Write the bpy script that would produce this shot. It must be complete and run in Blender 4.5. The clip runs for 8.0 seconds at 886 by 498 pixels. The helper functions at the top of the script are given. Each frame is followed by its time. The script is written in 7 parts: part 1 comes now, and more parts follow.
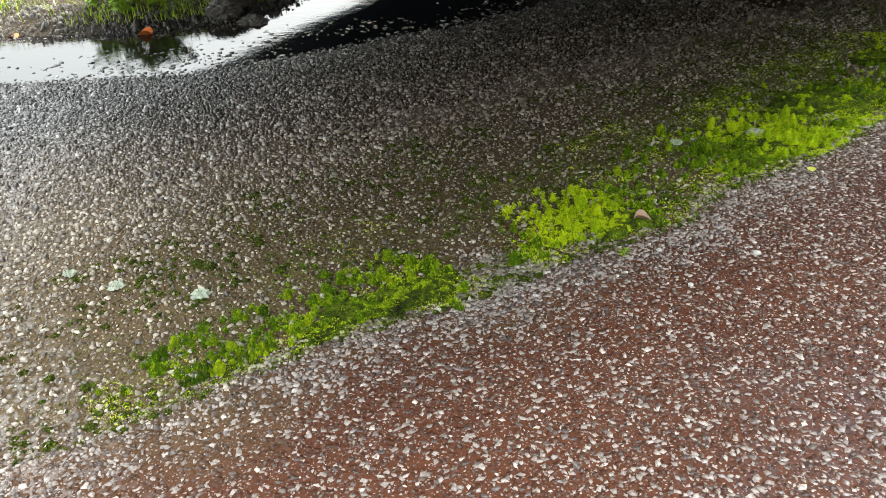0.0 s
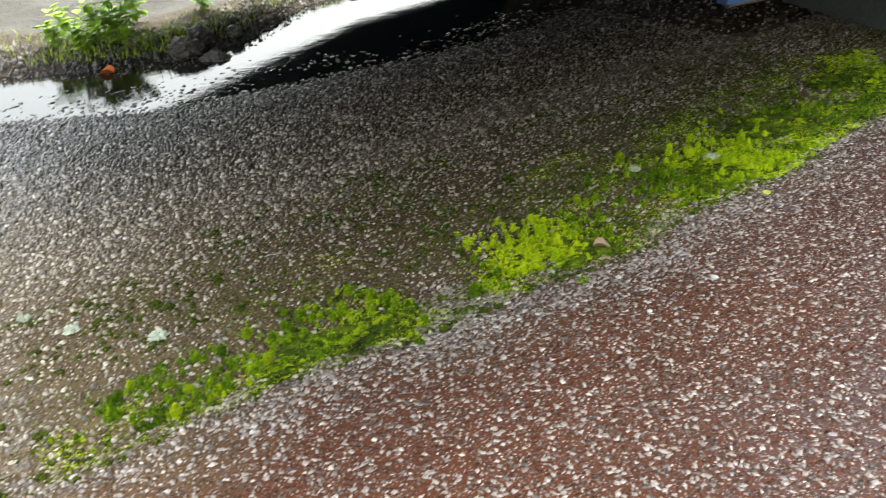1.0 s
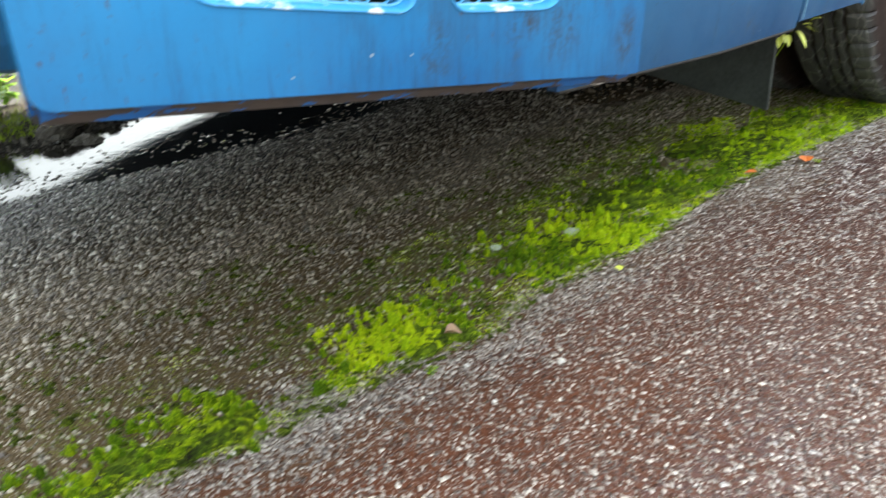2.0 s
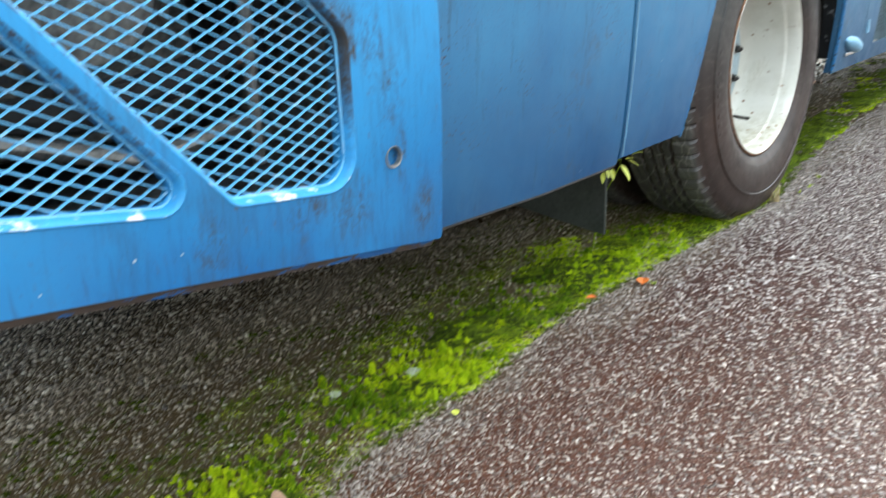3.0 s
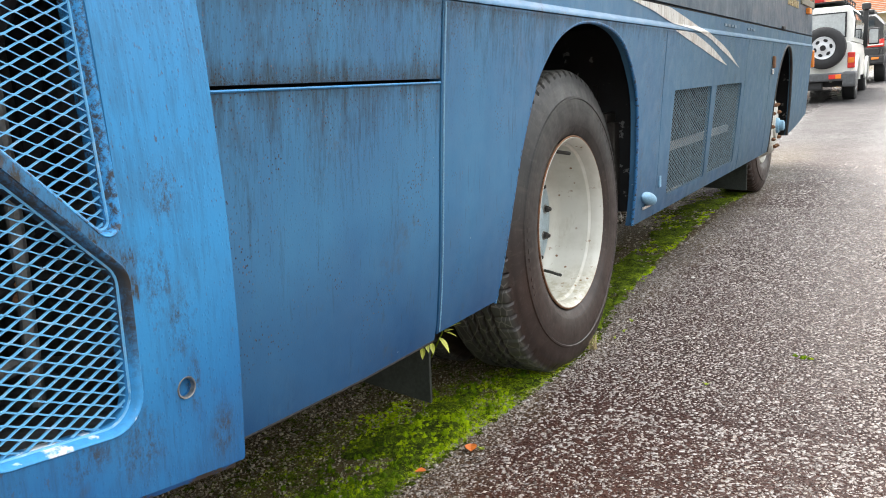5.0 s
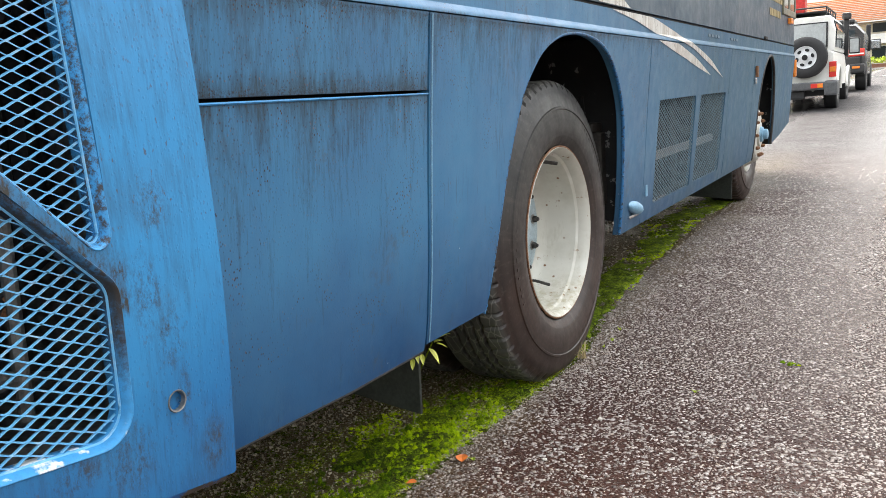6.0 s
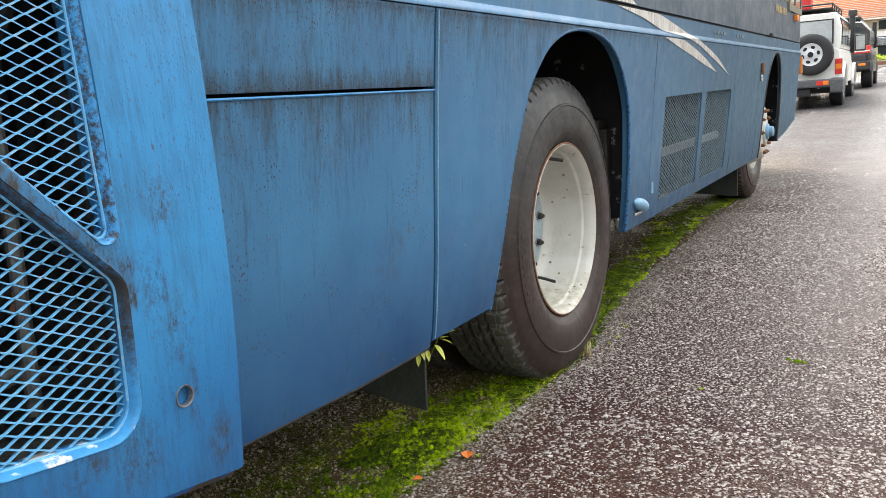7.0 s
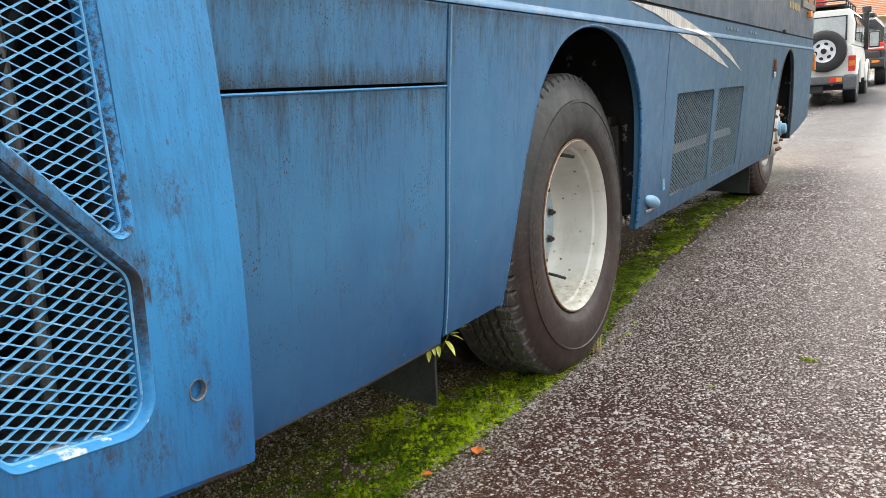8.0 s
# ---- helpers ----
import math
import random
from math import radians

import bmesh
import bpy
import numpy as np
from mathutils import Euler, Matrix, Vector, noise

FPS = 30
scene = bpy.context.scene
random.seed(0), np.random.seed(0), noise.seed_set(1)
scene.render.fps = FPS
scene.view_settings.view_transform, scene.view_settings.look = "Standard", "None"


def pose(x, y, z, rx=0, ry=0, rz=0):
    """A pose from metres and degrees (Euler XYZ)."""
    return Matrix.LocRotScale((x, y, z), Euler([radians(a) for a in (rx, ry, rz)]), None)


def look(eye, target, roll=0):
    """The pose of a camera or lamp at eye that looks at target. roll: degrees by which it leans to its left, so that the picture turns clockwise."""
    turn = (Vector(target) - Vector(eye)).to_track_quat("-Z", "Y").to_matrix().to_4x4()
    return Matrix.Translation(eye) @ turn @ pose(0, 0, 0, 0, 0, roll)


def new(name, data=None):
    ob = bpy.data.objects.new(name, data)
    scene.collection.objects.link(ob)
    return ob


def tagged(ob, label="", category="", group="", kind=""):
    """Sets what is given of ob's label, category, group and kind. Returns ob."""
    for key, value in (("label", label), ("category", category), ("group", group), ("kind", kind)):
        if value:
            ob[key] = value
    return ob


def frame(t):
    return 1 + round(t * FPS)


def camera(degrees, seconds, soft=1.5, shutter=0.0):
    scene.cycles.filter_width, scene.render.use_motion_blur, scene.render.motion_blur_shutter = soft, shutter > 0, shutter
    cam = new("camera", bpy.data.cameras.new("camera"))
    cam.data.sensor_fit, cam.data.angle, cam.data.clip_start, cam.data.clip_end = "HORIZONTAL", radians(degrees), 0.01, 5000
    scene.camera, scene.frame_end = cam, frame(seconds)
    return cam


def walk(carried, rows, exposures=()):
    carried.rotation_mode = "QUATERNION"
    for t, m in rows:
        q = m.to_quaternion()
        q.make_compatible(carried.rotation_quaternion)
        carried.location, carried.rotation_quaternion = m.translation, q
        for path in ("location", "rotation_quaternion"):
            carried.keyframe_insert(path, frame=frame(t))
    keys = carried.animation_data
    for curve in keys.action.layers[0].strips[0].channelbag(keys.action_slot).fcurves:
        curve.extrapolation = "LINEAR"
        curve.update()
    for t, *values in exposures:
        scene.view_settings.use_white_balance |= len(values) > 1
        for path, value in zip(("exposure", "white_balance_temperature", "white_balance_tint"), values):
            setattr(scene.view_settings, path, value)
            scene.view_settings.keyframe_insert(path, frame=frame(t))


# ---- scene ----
cam = camera(57.5, 8.0, soft=0.7, shutter=0.5)
PATH = [
    (0, (0.809, -2.971, 0.706), (-0.66, -2.075, -0.313), -3.4),
    (0.5, (0.809, -2.967, 0.708), (-0.661, -2.05, -0.292), -3.8),
    (1, (0.82, -2.945, 0.711), (-0.643, -1.978, -0.252), -4.0),
    (1.2, (0.826, -2.921, 0.711), (-0.63, -1.925, -0.232), -4.1),
    (2.3, (0.892, -2.755, 0.768), (-0.475, -1.536, -0.035), -3.7),
    (2.5, (0.909, -2.722, 0.789), (-0.438, -1.458, 0.022), -3.6),
    (3, (0.933, -2.665, 0.84), (-0.345, -1.275, 0.18), -3.4),
    (3.5, (0.951, -2.635, 0.883), (-0.26, -1.146, 0.319), -3.4),
    (4, (0.965, -2.614, 0.923), (-0.167, -1.036, 0.445), -3.3),
    (4.5, (0.975, -2.602, 0.949), (-0.09, -0.962, 0.529), -3.4),
    (5, (0.985, -2.601, 0.963), (-0.03, -0.92, 0.582), -3.5),
    (6.5, (0.982, -2.608, 0.962), (-0.006, -0.906, 0.607), -3.9),
    (7, (0.98, -2.608, 0.96), (-0.018, -0.913, 0.599), -3.9),
    (7.5, (0.98, -2.609, 0.96), (-0.028, -0.92, 0.594), -3.9),
    (8, (0.977, -2.611, 0.961), (-0.041, -0.929, 0.591), -3.7),
]
walk(cam, [(t, look(eye, target, roll)) for t, eye, target, roll in PATH],
     [(0.0, 1.20, 6450, 6), (1.2, 1.29, 6400, 5), (2.5, 1.50, 6200, 2), (3.5, 1.40, 6250, 4), (4.5, 1.20, 6550, 7), (5.5, 1.00, 6750, 9), (8.0, 0.95, 6750, 9)])
SKY, SUN, SUN_TURN, SUN_UP = 0.142, 0.20, 316.0, 58.0


# ---- light ----
world = bpy.data.worlds.new("overcast_sky")
scene.world = world
world.use_nodes = True
wn, wl = world.node_tree.nodes, world.node_tree.links
wn.clear()
sky = wn.new("ShaderNodeTexSky")
sky.sky_type, sky.sun_disc = "NISHITA", False
sky.sun_elevation, sky.sun_rotation = radians(SUN_UP), radians(SUN_TURN)
sky.air_density, sky.dust_density, sky.ozone_density = 1.5, 6.0, 1.0
grey = wn.new("ShaderNodeHueSaturation")
grey.inputs["Saturation"].default_value = 0.30
wl.new(sky.outputs[0], grey.inputs["Color"])
# thin cloud cover: pale right down to the horizon
spot = wn.new("ShaderNodeTexCoord")
axes = wn.new("ShaderNodeSeparateXYZ")
wl.new(spot.outputs["Generated"], axes.inputs[0])
cloud = wn.new("ShaderNodeMapRange")
cloud.inputs["From Min"].default_value, cloud.inputs["From Max"].default_value = 0.0, 1.0
cloud.inputs["To Min"].default_value, cloud.inputs["To Max"].default_value = 1.35, 4.2
wl.new(axes.outputs[2], cloud.inputs["Value"])
cover = wn.new("ShaderNodeMix")
cover.data_type, cover.blend_type = "RGBA", "MULTIPLY"
cover.inputs[0].default_value = 1.0
wl.new(grey.outputs[0], cover.inputs[6])
wl.new(cloud.outputs[0], cover.inputs[7])
bg = wn.new("ShaderNodeBackground")
bg.inputs[1].default_value = SKY
wl.new(cover.outputs[2], bg.inputs[0])
wout = wn.new("ShaderNodeOutputWorld")
wl.new(bg.outputs[0], wout.inputs[0])

sun_data = bpy.data.lights.new("sun", "SUN")
sun_data.energy, sun_data.angle, sun_data.color = SUN, radians(60), (1.0, 0.97, 0.92)
sun = new("sun", sun_data)
up, turn = radians(SUN_UP), radians(SUN_TURN)
sun.matrix_world = look((30 * math.cos(up) * math.sin(turn), 30 * math.cos(up) * math.cos(turn), 30 * math.sin(up)), (0, 0, 0))


# ---- materials ----
def mat(name, base=(0.5, 0.5, 0.5), rough=0.5, metal=0.0, spec=0.5, coat=0.0):
    """A node material; returns it with a small kit to add to it."""
    m = bpy.data.materials.new(name)
    m.use_nodes = True
    t = m.node_tree
    b = t.nodes["Principled BSDF"]
    b.inputs["Base Color"].default_value = (*base, 1)
    b.inputs["Roughness"].default_value = rough
    b.inputs["Metallic"].default_value = metal
    b.inputs["Specular IOR Level"].default_value = spec
    b.inputs["Coat Weight"].default_value = coat
    return m, Kit(t, b)


class Kit:
    def __init__(self, tree, bsdf):
        self.t, self.b = tree, bsdf
        self.pos = tree.nodes.new("ShaderNodeNewGeometry").outputs["Position"]

    def node(self, kind, **inputs):
        n = self.t.nodes.new(kind)
        for k, v in inputs.items():
            self.put(n.inputs[k.replace("_", " ")], v)
        return n

    def put(self, socket, v):
        if isinstance(v, bpy.types.NodeSocket):
            self.t.links.new(v, socket)
        elif isinstance(v, tuple) and len(v) == 3 and socket.type == "RGBA":
            socket.default_value = (*v, 1)
        else:
            socket.default_value = v

    def scaled(self, sx, sy, sz, source=None):
        n = self.node("ShaderNodeVectorMath")
        n.operation = "MULTIPLY"
        self.put(n.inputs[0], source or self.pos)
        n.inputs[1].default_value = (sx, sy, sz)
        return n.outputs[0]

    def noise(self, scale, detail=4.0, rough=0.6, vec=None, distortion=0.0):
        n = self.node("ShaderNodeTexNoise", Scale=scale, Detail=detail, Roughness=rough, Distortion=distortion, Vector=vec or self.pos)
        return n.outputs["Fac"]

    def cells(self, scale, feature="F1", vec=None, out="Distance"):
        n = self.node("ShaderNodeTexVoronoi", Scale=scale, Vector=vec or self.pos)
        n.feature = feature
        return n.outputs[out]

    def ramp(self, fac, *stops):
        n = self.node("ShaderNodeValToRGB", Fac=fac)
        e = n.color_ramp.elements
        while len(e) < len(stops):
            e.new(0.5)
        for el, (p, c) in zip(e, stops):
            el.position = p
            el.color = (c, c, c, 1) if isinstance(c, (int, float)) else (*c, 1)
        return n.outputs[0]

    def mix(self, fac, a, b, mode="MIX"):
        n = self.t.nodes.new("ShaderNodeMix")
        n.data_type, n.blend_type = "RGBA", mode
        self.put(n.inputs[0], fac)
        self.put(n.inputs[6], a)
        self.put(n.inputs[7], b)
        return n.outputs[2]

    def math(self, op, a, b=0.0, clamp=False):
        n = self.t.nodes.new("ShaderNodeMath")
        n.operation, n.use_clamp = op, clamp
        self.put(n.inputs[0], a)
        self.put(n.inputs[1], b)
        return n.outputs[0]

    def axis(self, i):
        return self.node("ShaderNodeSeparateXYZ", Vector=self.pos).outputs[i]

    def island(self):
        return self.t.nodes.new("ShaderNodeNewGeometry").outputs["Random Per Island"]

    def each(self):
        return self.t.nodes.new("ShaderNodeObjectInfo").outputs["Random"]

    def color(self, v):
        self.put(self.b.inputs["Base Color"], v)

    def rough(self, v):
        self.put(self.b.inputs["Roughness"], v)

    def bump(self, height, strength=0.5, distance=0.002):
        n = self.node("ShaderNodeBump", Height=height, Strength=strength, Distance=distance)
        self.put(self.b.inputs["Normal"], n.outputs[0])


def make_paint(name, base, pale, grime=0.8, seams=True, greying=0.0, stains=(), gloss=0.13):
    """Faded coach paint with runs of dirt below the seams, rust pitting, chalky patches and sky light in its colour."""
    m, k = mat(name, base, 0.42, spec=0.26 if gloss else 0.2, coat=gloss)
    k.b.inputs["Coat Roughness"].default_value = 0.13
    blend = k.ramp(k.noise(2.2, 5, 0.6), (0.35, 0.0), (0.75, 1.0))
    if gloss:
        # paler toward the waist, deeper low down: sky and ground reflections put into colour
        blend = k.ramp(k.math("ADD", k.axis(2), k.math("MULTIPLY", k.noise(2.4, 5, 0.6), 0.5)), (0.56, 0.0), (1.46, 1.0))
    col = k.mix(blend, base, pale)
    # greyer along y: dust film, plus the sky's glancing sheen put into the colour
    if greying:
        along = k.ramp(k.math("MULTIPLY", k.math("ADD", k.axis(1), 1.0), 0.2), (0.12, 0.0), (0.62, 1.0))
        col = k.mix(k.math("MULTIPLY", along, greying), col, (0.066, 0.106, 0.119))
    if seams:
        # weathering shifts the blue toward violet in broad upright patches
        hue = k.ramp(k.noise(1.0, 5, 0.65, k.scaled(5.0, 5.0, 1.6)), (0.42, 0.0), (0.66, 1.0))
        col = k.mix(k.math("MULTIPLY", hue, 0.36), col, (0.028, 0.094, 0.205))
        chalk = k.ramp(k.noise(1.0, 6, 0.75, k.scaled(28.0, 28.0, 9.0)), (0.56, 0.0), (0.72, 1.0))
        col = k.mix(k.math("MULTIPLY", chalk, 0.22), col, (0.085, 0.155, 0.225))
    z = k.axis(2)
    if seams:
        door = k.math("LESS_THAN", k.axis(1), -0.995)
        where = k.ramp(k.math("MULTIPLY", z, 0.5), (0.19, 0.06), (0.40, 0.08), (0.50, 0.30), (0.55, 0.50), (0.572, 0.78), (0.582, 0.95), (0.586, 0.20), (0.615, 0.35))
        where = k.mix(door, where, k.ramp(k.math("MULTIPLY", z, 0.5), (0.19, 0.10), (0.27, 0.12), (0.36, 0.24), (0.43, 0.38), (0.475, 0.66), (0.4925, 0.92), (0.505, 0.90), (0.520, 0.50), (0.55, 0.48), (0.572, 0.78), (0.582, 0.95), (0.586, 0.20), (0.615, 0.35)))
    else:
        where = k.ramp(k.noise(1.7, 4, 0.6), (0.35, 0.0), (0.72, 0.85))
    fine = k.noise(1.0, 6, 0.8, k.scaled(120, 120, 11.0 if seams else 9.0))
    wide = k.noise(1.0, 5, 0.7, k.scaled(19, 19, 4.0 if seams else 6.0))
    runs = k.math("ADD", k.math("MULTIPLY", fine, 0.55), k.math("MULTIPLY", wide, 0.45))
    if greying:
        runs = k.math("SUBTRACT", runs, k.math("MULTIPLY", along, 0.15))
    dirt = k.math("MULTIPLY", k.math("ADD", k.math("SUBTRACT", runs, 0.60), k.math("MULTIPLY", where, 0.26)), 4.6 if seams else 4.0, True)
    col = k.mix(k.math("MULTIPLY", dirt, grime), col, (0.026, 0.031, 0.024))
    # single dark drips, each a hair wide and a hand long
    drip = k.math("MULTIPLY", k.ramp(k.noise(1.0, 2, 0.5, k.scaled(130, 130, 1.6)), (0.64, 0.0), (0.70, 1.0)), k.ramp(k.noise(1.0, 4, 0.6, k.scaled(3, 3, 6)), (0.42, 0.0), (0.58, 1.0)))
    if greying:
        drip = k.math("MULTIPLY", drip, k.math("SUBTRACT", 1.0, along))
    col = k.mix(k.math("MULTIPLY", drip, 0.50 * grime), col, (0.030, 0.034, 0.036))
    film = k.ramp(k.noise(9.0, 6, 0.7), (0.45, 0.0), (0.8, 1.0))
    col = k.mix(k.math("MULTIPLY", film, 0.14), col, (0.09, 0.13, 0.17))
    brown = k.math("MULTIPLY", k.ramp(k.noise(5.5, 6, 0.75, k.scaled(1, 1, 0.45)), (0.57, 0.0), (0.69, 1.0)), k.ramp(k.noise(45.0, 4, 0.7), (0.45, 0.0), (0.6, 1.0)))
    col = k.mix(k.math("MULTIPLY", brown, 0.55), col, (0.070, 0.062, 0.048))
    spots = k.ramp(k.cells(150.0, "F1", k.scaled(1, 1, 0.8)), (0.20, 1.0), (0.30, 0.0))
    pits = k.math("MULTIPLY", spots, k.math("ADD", k.ramp(k.noise(6.0, 3), (0.55, 0.0), (0.65, 0.7)), k.math("MULTIPLY", where, 0.75), True))
    pits = k.math("MULTIPLY", pits, k.ramp(k.cells(150.0, "F1", k.scaled(1, 1, 0.8), "Color"), (0.28, 0.0), (0.33, 1.0)))
    blister = k.ramp(k.cells(150.0, "F1", k.scaled(1, 1, 0.8), "Color"), (0.35, (0.026, 0.018, 0.016)), (0.75, (0.060, 0.032, 0.027)), (0.95, (0.17, 0.115, 0.105)))
    col = k.mix(k.math("MULTIPLY", pits, 1.0 if seams else 0.22), col, blister)
    if seams:
        # gritty black dirt caught along the joints
        joint = k.math("MULTIPLY", door, k.ramp(k.math("MULTIPLY", z, 0.5), (0.487, 0.0), (0.492, 0.5), (0.497, 1.0), (0.509, 0.25), (0.535, 0.0)))
        joint = k.math("MAXIMUM", joint, k.ramp(k.math("MULTIPLY", z, 0.5), (0.545, 0.0), (0.565, 0.2), (0.580, 1.0), (0.583, 0.0)))
        grit = k.math("ADD", k.math("MULTIPLY", k.noise(210.0, 4, 0.8), 0.6), k.math("MULTIPLY", k.noise(1.0, 4, 0.7, k.scaled(60, 60, 14)), 0.4))
        grit = k.math("MULTIPLY", k.math("ADD", k.math("SUBTRACT", grit, 0.66), k.math("MULTIPLY", joint, 0.24)), 7.0, True)
        if greying:
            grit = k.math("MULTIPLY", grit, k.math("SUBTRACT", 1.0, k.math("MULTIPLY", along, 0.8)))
        col = k.mix(k.math("MULTIPLY", grit, 0.88), col, (0.020, 0.018, 0.015))
    if stains:
        y = k.axis(1)
        blotch = k.ramp(k.noise(1.0, 6, 0.85, k.scaled(90, 90, 45)), (0.46, 0.0), (0.62, 1.0))
        total = None
        for sy, sz, ry, rz in stains:
            dy = k.math("DIVIDE", k.math("SUBTRACT", y, sy), ry)
            dz = k.math("DIVIDE", k.math("SUBTRACT", z, sz), rz)
            d = k.math("ADD", k.math("MULTIPLY", dy, dy), k.math("MULTIPLY", dz, dz))
            one = k.ramp(d, (0.0, 1.0), (1.0, 0.0))
            total = k.math("MAXIMUM", total, one) if total is not None else one
        # the slanting brace, blackest along its lower edge
        w = k.math("SUBTRACT", z, k.math("SUBTRACT", 0.79, k.math("MULTIPLY", k.math("ADD", y, 1.984), 1.04)))
        brace = k.math("MULTIPLY", k.ramp(k.math("ADD", k.math("MULTIPLY", w, 10.0), 0.5), (0.05, 0.0), (0.14, 1.0), (0.55, 0.75), (0.85, 0.3), (0.92, 0.0)), k.math("LESS_THAN", y, -1.965))
        total = k.math("MAXIMUM", total, brace)
        col = k.mix(k.math("MULTIPLY", k.math("MULTIPLY", total, k.math("ADD", blotch, k.math("MULTIPLY", brace, 0.60))), 0.92, True), col, (0.046, 0.044, 0.038))
        fleck = k.math("MULTIPLY", k.ramp(k.noise(1.0, 3, 0.6, k.scaled(150, 150, 60)), (0.64, 0.0), (0.70, 1.0)), k.ramp(k.noise(3.5, 4, 0.6), (0.40, 0.0), (0.60, 0.75)))
        col = k.mix(fleck, col, (0.085, 0.062, 0.050))
    nick = k.ramp(k.cells(23.0), (0.035, 1.0), (0.05, 0.0))
    col = k.mix(k.math("MULTIPLY", nick, k.ramp(k.noise(4.0), (0.55, 0.0), (0.6, 0.8))), col, (0.45, 0.50, 0.52))
    k.color(col)
    gloom = k.math("ADD", k.ramp(k.noise(14.0, 5), (0.3, 0.30), (0.75, 0.52)), k.math("MULTIPLY", dirt, 0.25))
    if greying:
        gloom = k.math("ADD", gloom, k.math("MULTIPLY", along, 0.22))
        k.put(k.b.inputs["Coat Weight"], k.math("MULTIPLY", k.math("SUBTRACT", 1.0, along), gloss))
    k.rough(gloom)
    k.bump(k.math("ADD", k.noise(240.0, 2), k.math("MULTIPLY", pits, 5.0)), 0.16, 0.001)
    return m


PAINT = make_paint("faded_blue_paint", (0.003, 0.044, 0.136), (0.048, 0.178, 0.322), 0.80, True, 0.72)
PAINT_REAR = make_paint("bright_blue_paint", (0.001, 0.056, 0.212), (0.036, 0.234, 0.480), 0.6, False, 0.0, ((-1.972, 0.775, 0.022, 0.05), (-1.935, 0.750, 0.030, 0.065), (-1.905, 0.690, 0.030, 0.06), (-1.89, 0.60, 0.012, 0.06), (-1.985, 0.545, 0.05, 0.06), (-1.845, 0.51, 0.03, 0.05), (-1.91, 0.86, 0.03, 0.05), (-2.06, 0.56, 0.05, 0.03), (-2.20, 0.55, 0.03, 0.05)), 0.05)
PAINT_UP = make_paint("dull_blue_paint", (0.032, 0.062, 0.095), (0.046, 0.082, 0.116), 0.12, False, 0.0, (), 0.0)


def plain(name, base, rough=0.5, metal=0.0, var=0.35, scale=20.0, bump=0.15, spec=0.5):
    """A surface of one colour with wear at two scales."""
    m, k = mat(name, base, rough, metal, spec)
    lo = tuple(c * (1 - var) for c in base)
    hi = tuple(min(1, c * (1 + var * 0.6)) for c in base)
    f = k.math("ADD", k.math("MULTIPLY", k.noise(scale, 5), 0.6), k.math("MULTIPLY", k.noise(scale * 8, 3), 0.4))
    k.color(k.ramp(f, (0.35, lo), (0.65, hi)))
    k.bump(k.noise(scale * 10, 3), bump, 0.001)
    return m


DARK = plain("dark_underbody", (0.018, 0.018, 0.018), 0.75)
GRIME = plain("grimy_steel", (0.05, 0.045, 0.04), 0.7, 0.2, 0.6, 14)


def make_flange():
    m, k = mat("grimy_flange", (0.04, 0.04, 0.04), 0.6)
    grit = k.mix(k.noise(30.0, 5), (0.018, 0.017, 0.016), (0.095, 0.074, 0.058))
    k.color(k.mix(k.ramp(k.noise(1.0, 5, 0.7, k.scaled(24, 13, 40)), (0.54, 0.0), (0.58, 1.0)), grit, (0.010, 0.110, 0.34)))
    k.bump(k.noise(150.0, 3), 0.3, 0.001)
    return m


FLANGE = make_flange()


def make_peel():
    """Black undercoat that flakes off to pale primer and rust."""
    m, k = mat("peeling_undercoat", (0.03, 0.03, 0.03), 0.6)
    base = k.mix(k.noise(9.0, 5), (0.008, 0.008, 0.009), (0.040, 0.042, 0.046))
    base = k.mix(k.ramp(k.noise(5.0, 5, 0.7), (0.62, 0.0), (0.68, 0.8)), base, (0.055, 0.028, 0.018))
    k.color(k.mix(k.ramp(k.noise(16.0, 4, 0.6), (0.625, 0.0), (0.64, 1.0)), base, (0.30, 0.31, 0.31)))
    k.bump(k.noise(60.0, 4), 0.4, 0.002)
    return m


PEEL = make_peel()
BLACK = plain("black_gap", (0.008, 0.008, 0.009), 0.8)
STEEL = plain("dull_steel", (0.30, 0.29, 0.27), 0.45, 0.8, 0.4, 30)
CHROME = plain("bright_metal", (0.6, 0.62, 0.64), 0.22, 1.0, 0.15, 40, 0.05)
WHITE_CHIP = plain("flaked_white_paint", (0.72, 0.70, 0.66), 0.6, 0.0, 0.2, 30)
AMBER = plain("amber_lens", (0.75, 0.22, 0.03), 0.25, 0, 0.15)
RED_LENS = plain("red_lens", (0.60, 0.04, 0.03), 0.25, 0, 0.15)
GLASS_DARK = plain("dark_glazing", (0.03, 0.04, 0.045), 0.06, 0, 0.2, 3, 0.0)
# pale base colour stands in for the sky reflected on the glass
GLASS_PALE = plain("pale_glazing", (0.46, 0.48, 0.47), 0.08, 0, 0.2, 3, 0.0)


def make_stripe():
    """Cream paint, chalky, with tan rust runs that start at the moulding."""
    m, k = mat("cream_stripe_paint", (0.70, 0.66, 0.56), 0.5)
    col = k.mix(k.noise(9.0, 5), (0.52, 0.51, 0.47), (0.72, 0.71, 0.66))
    runs = k.ramp(k.noise(1.0, 5, 0.75, k.scaled(46, 46, 2.2)), (0.44, 0.0), (0.60, 1.0))
    col = k.mix(k.math("MULTIPLY", runs, 0.62), col, (0.25, 0.185, 0.12))
    spots = k.ramp(k.noise(60.0, 4, 0.7), (0.60, 0.0), (0.68, 0.8))
    k.color(k.mix(spots, col, (0.13, 0.085, 0.055)))
    k.bump(k.noise(90.0, 3), 0.15, 0.001)
    return m


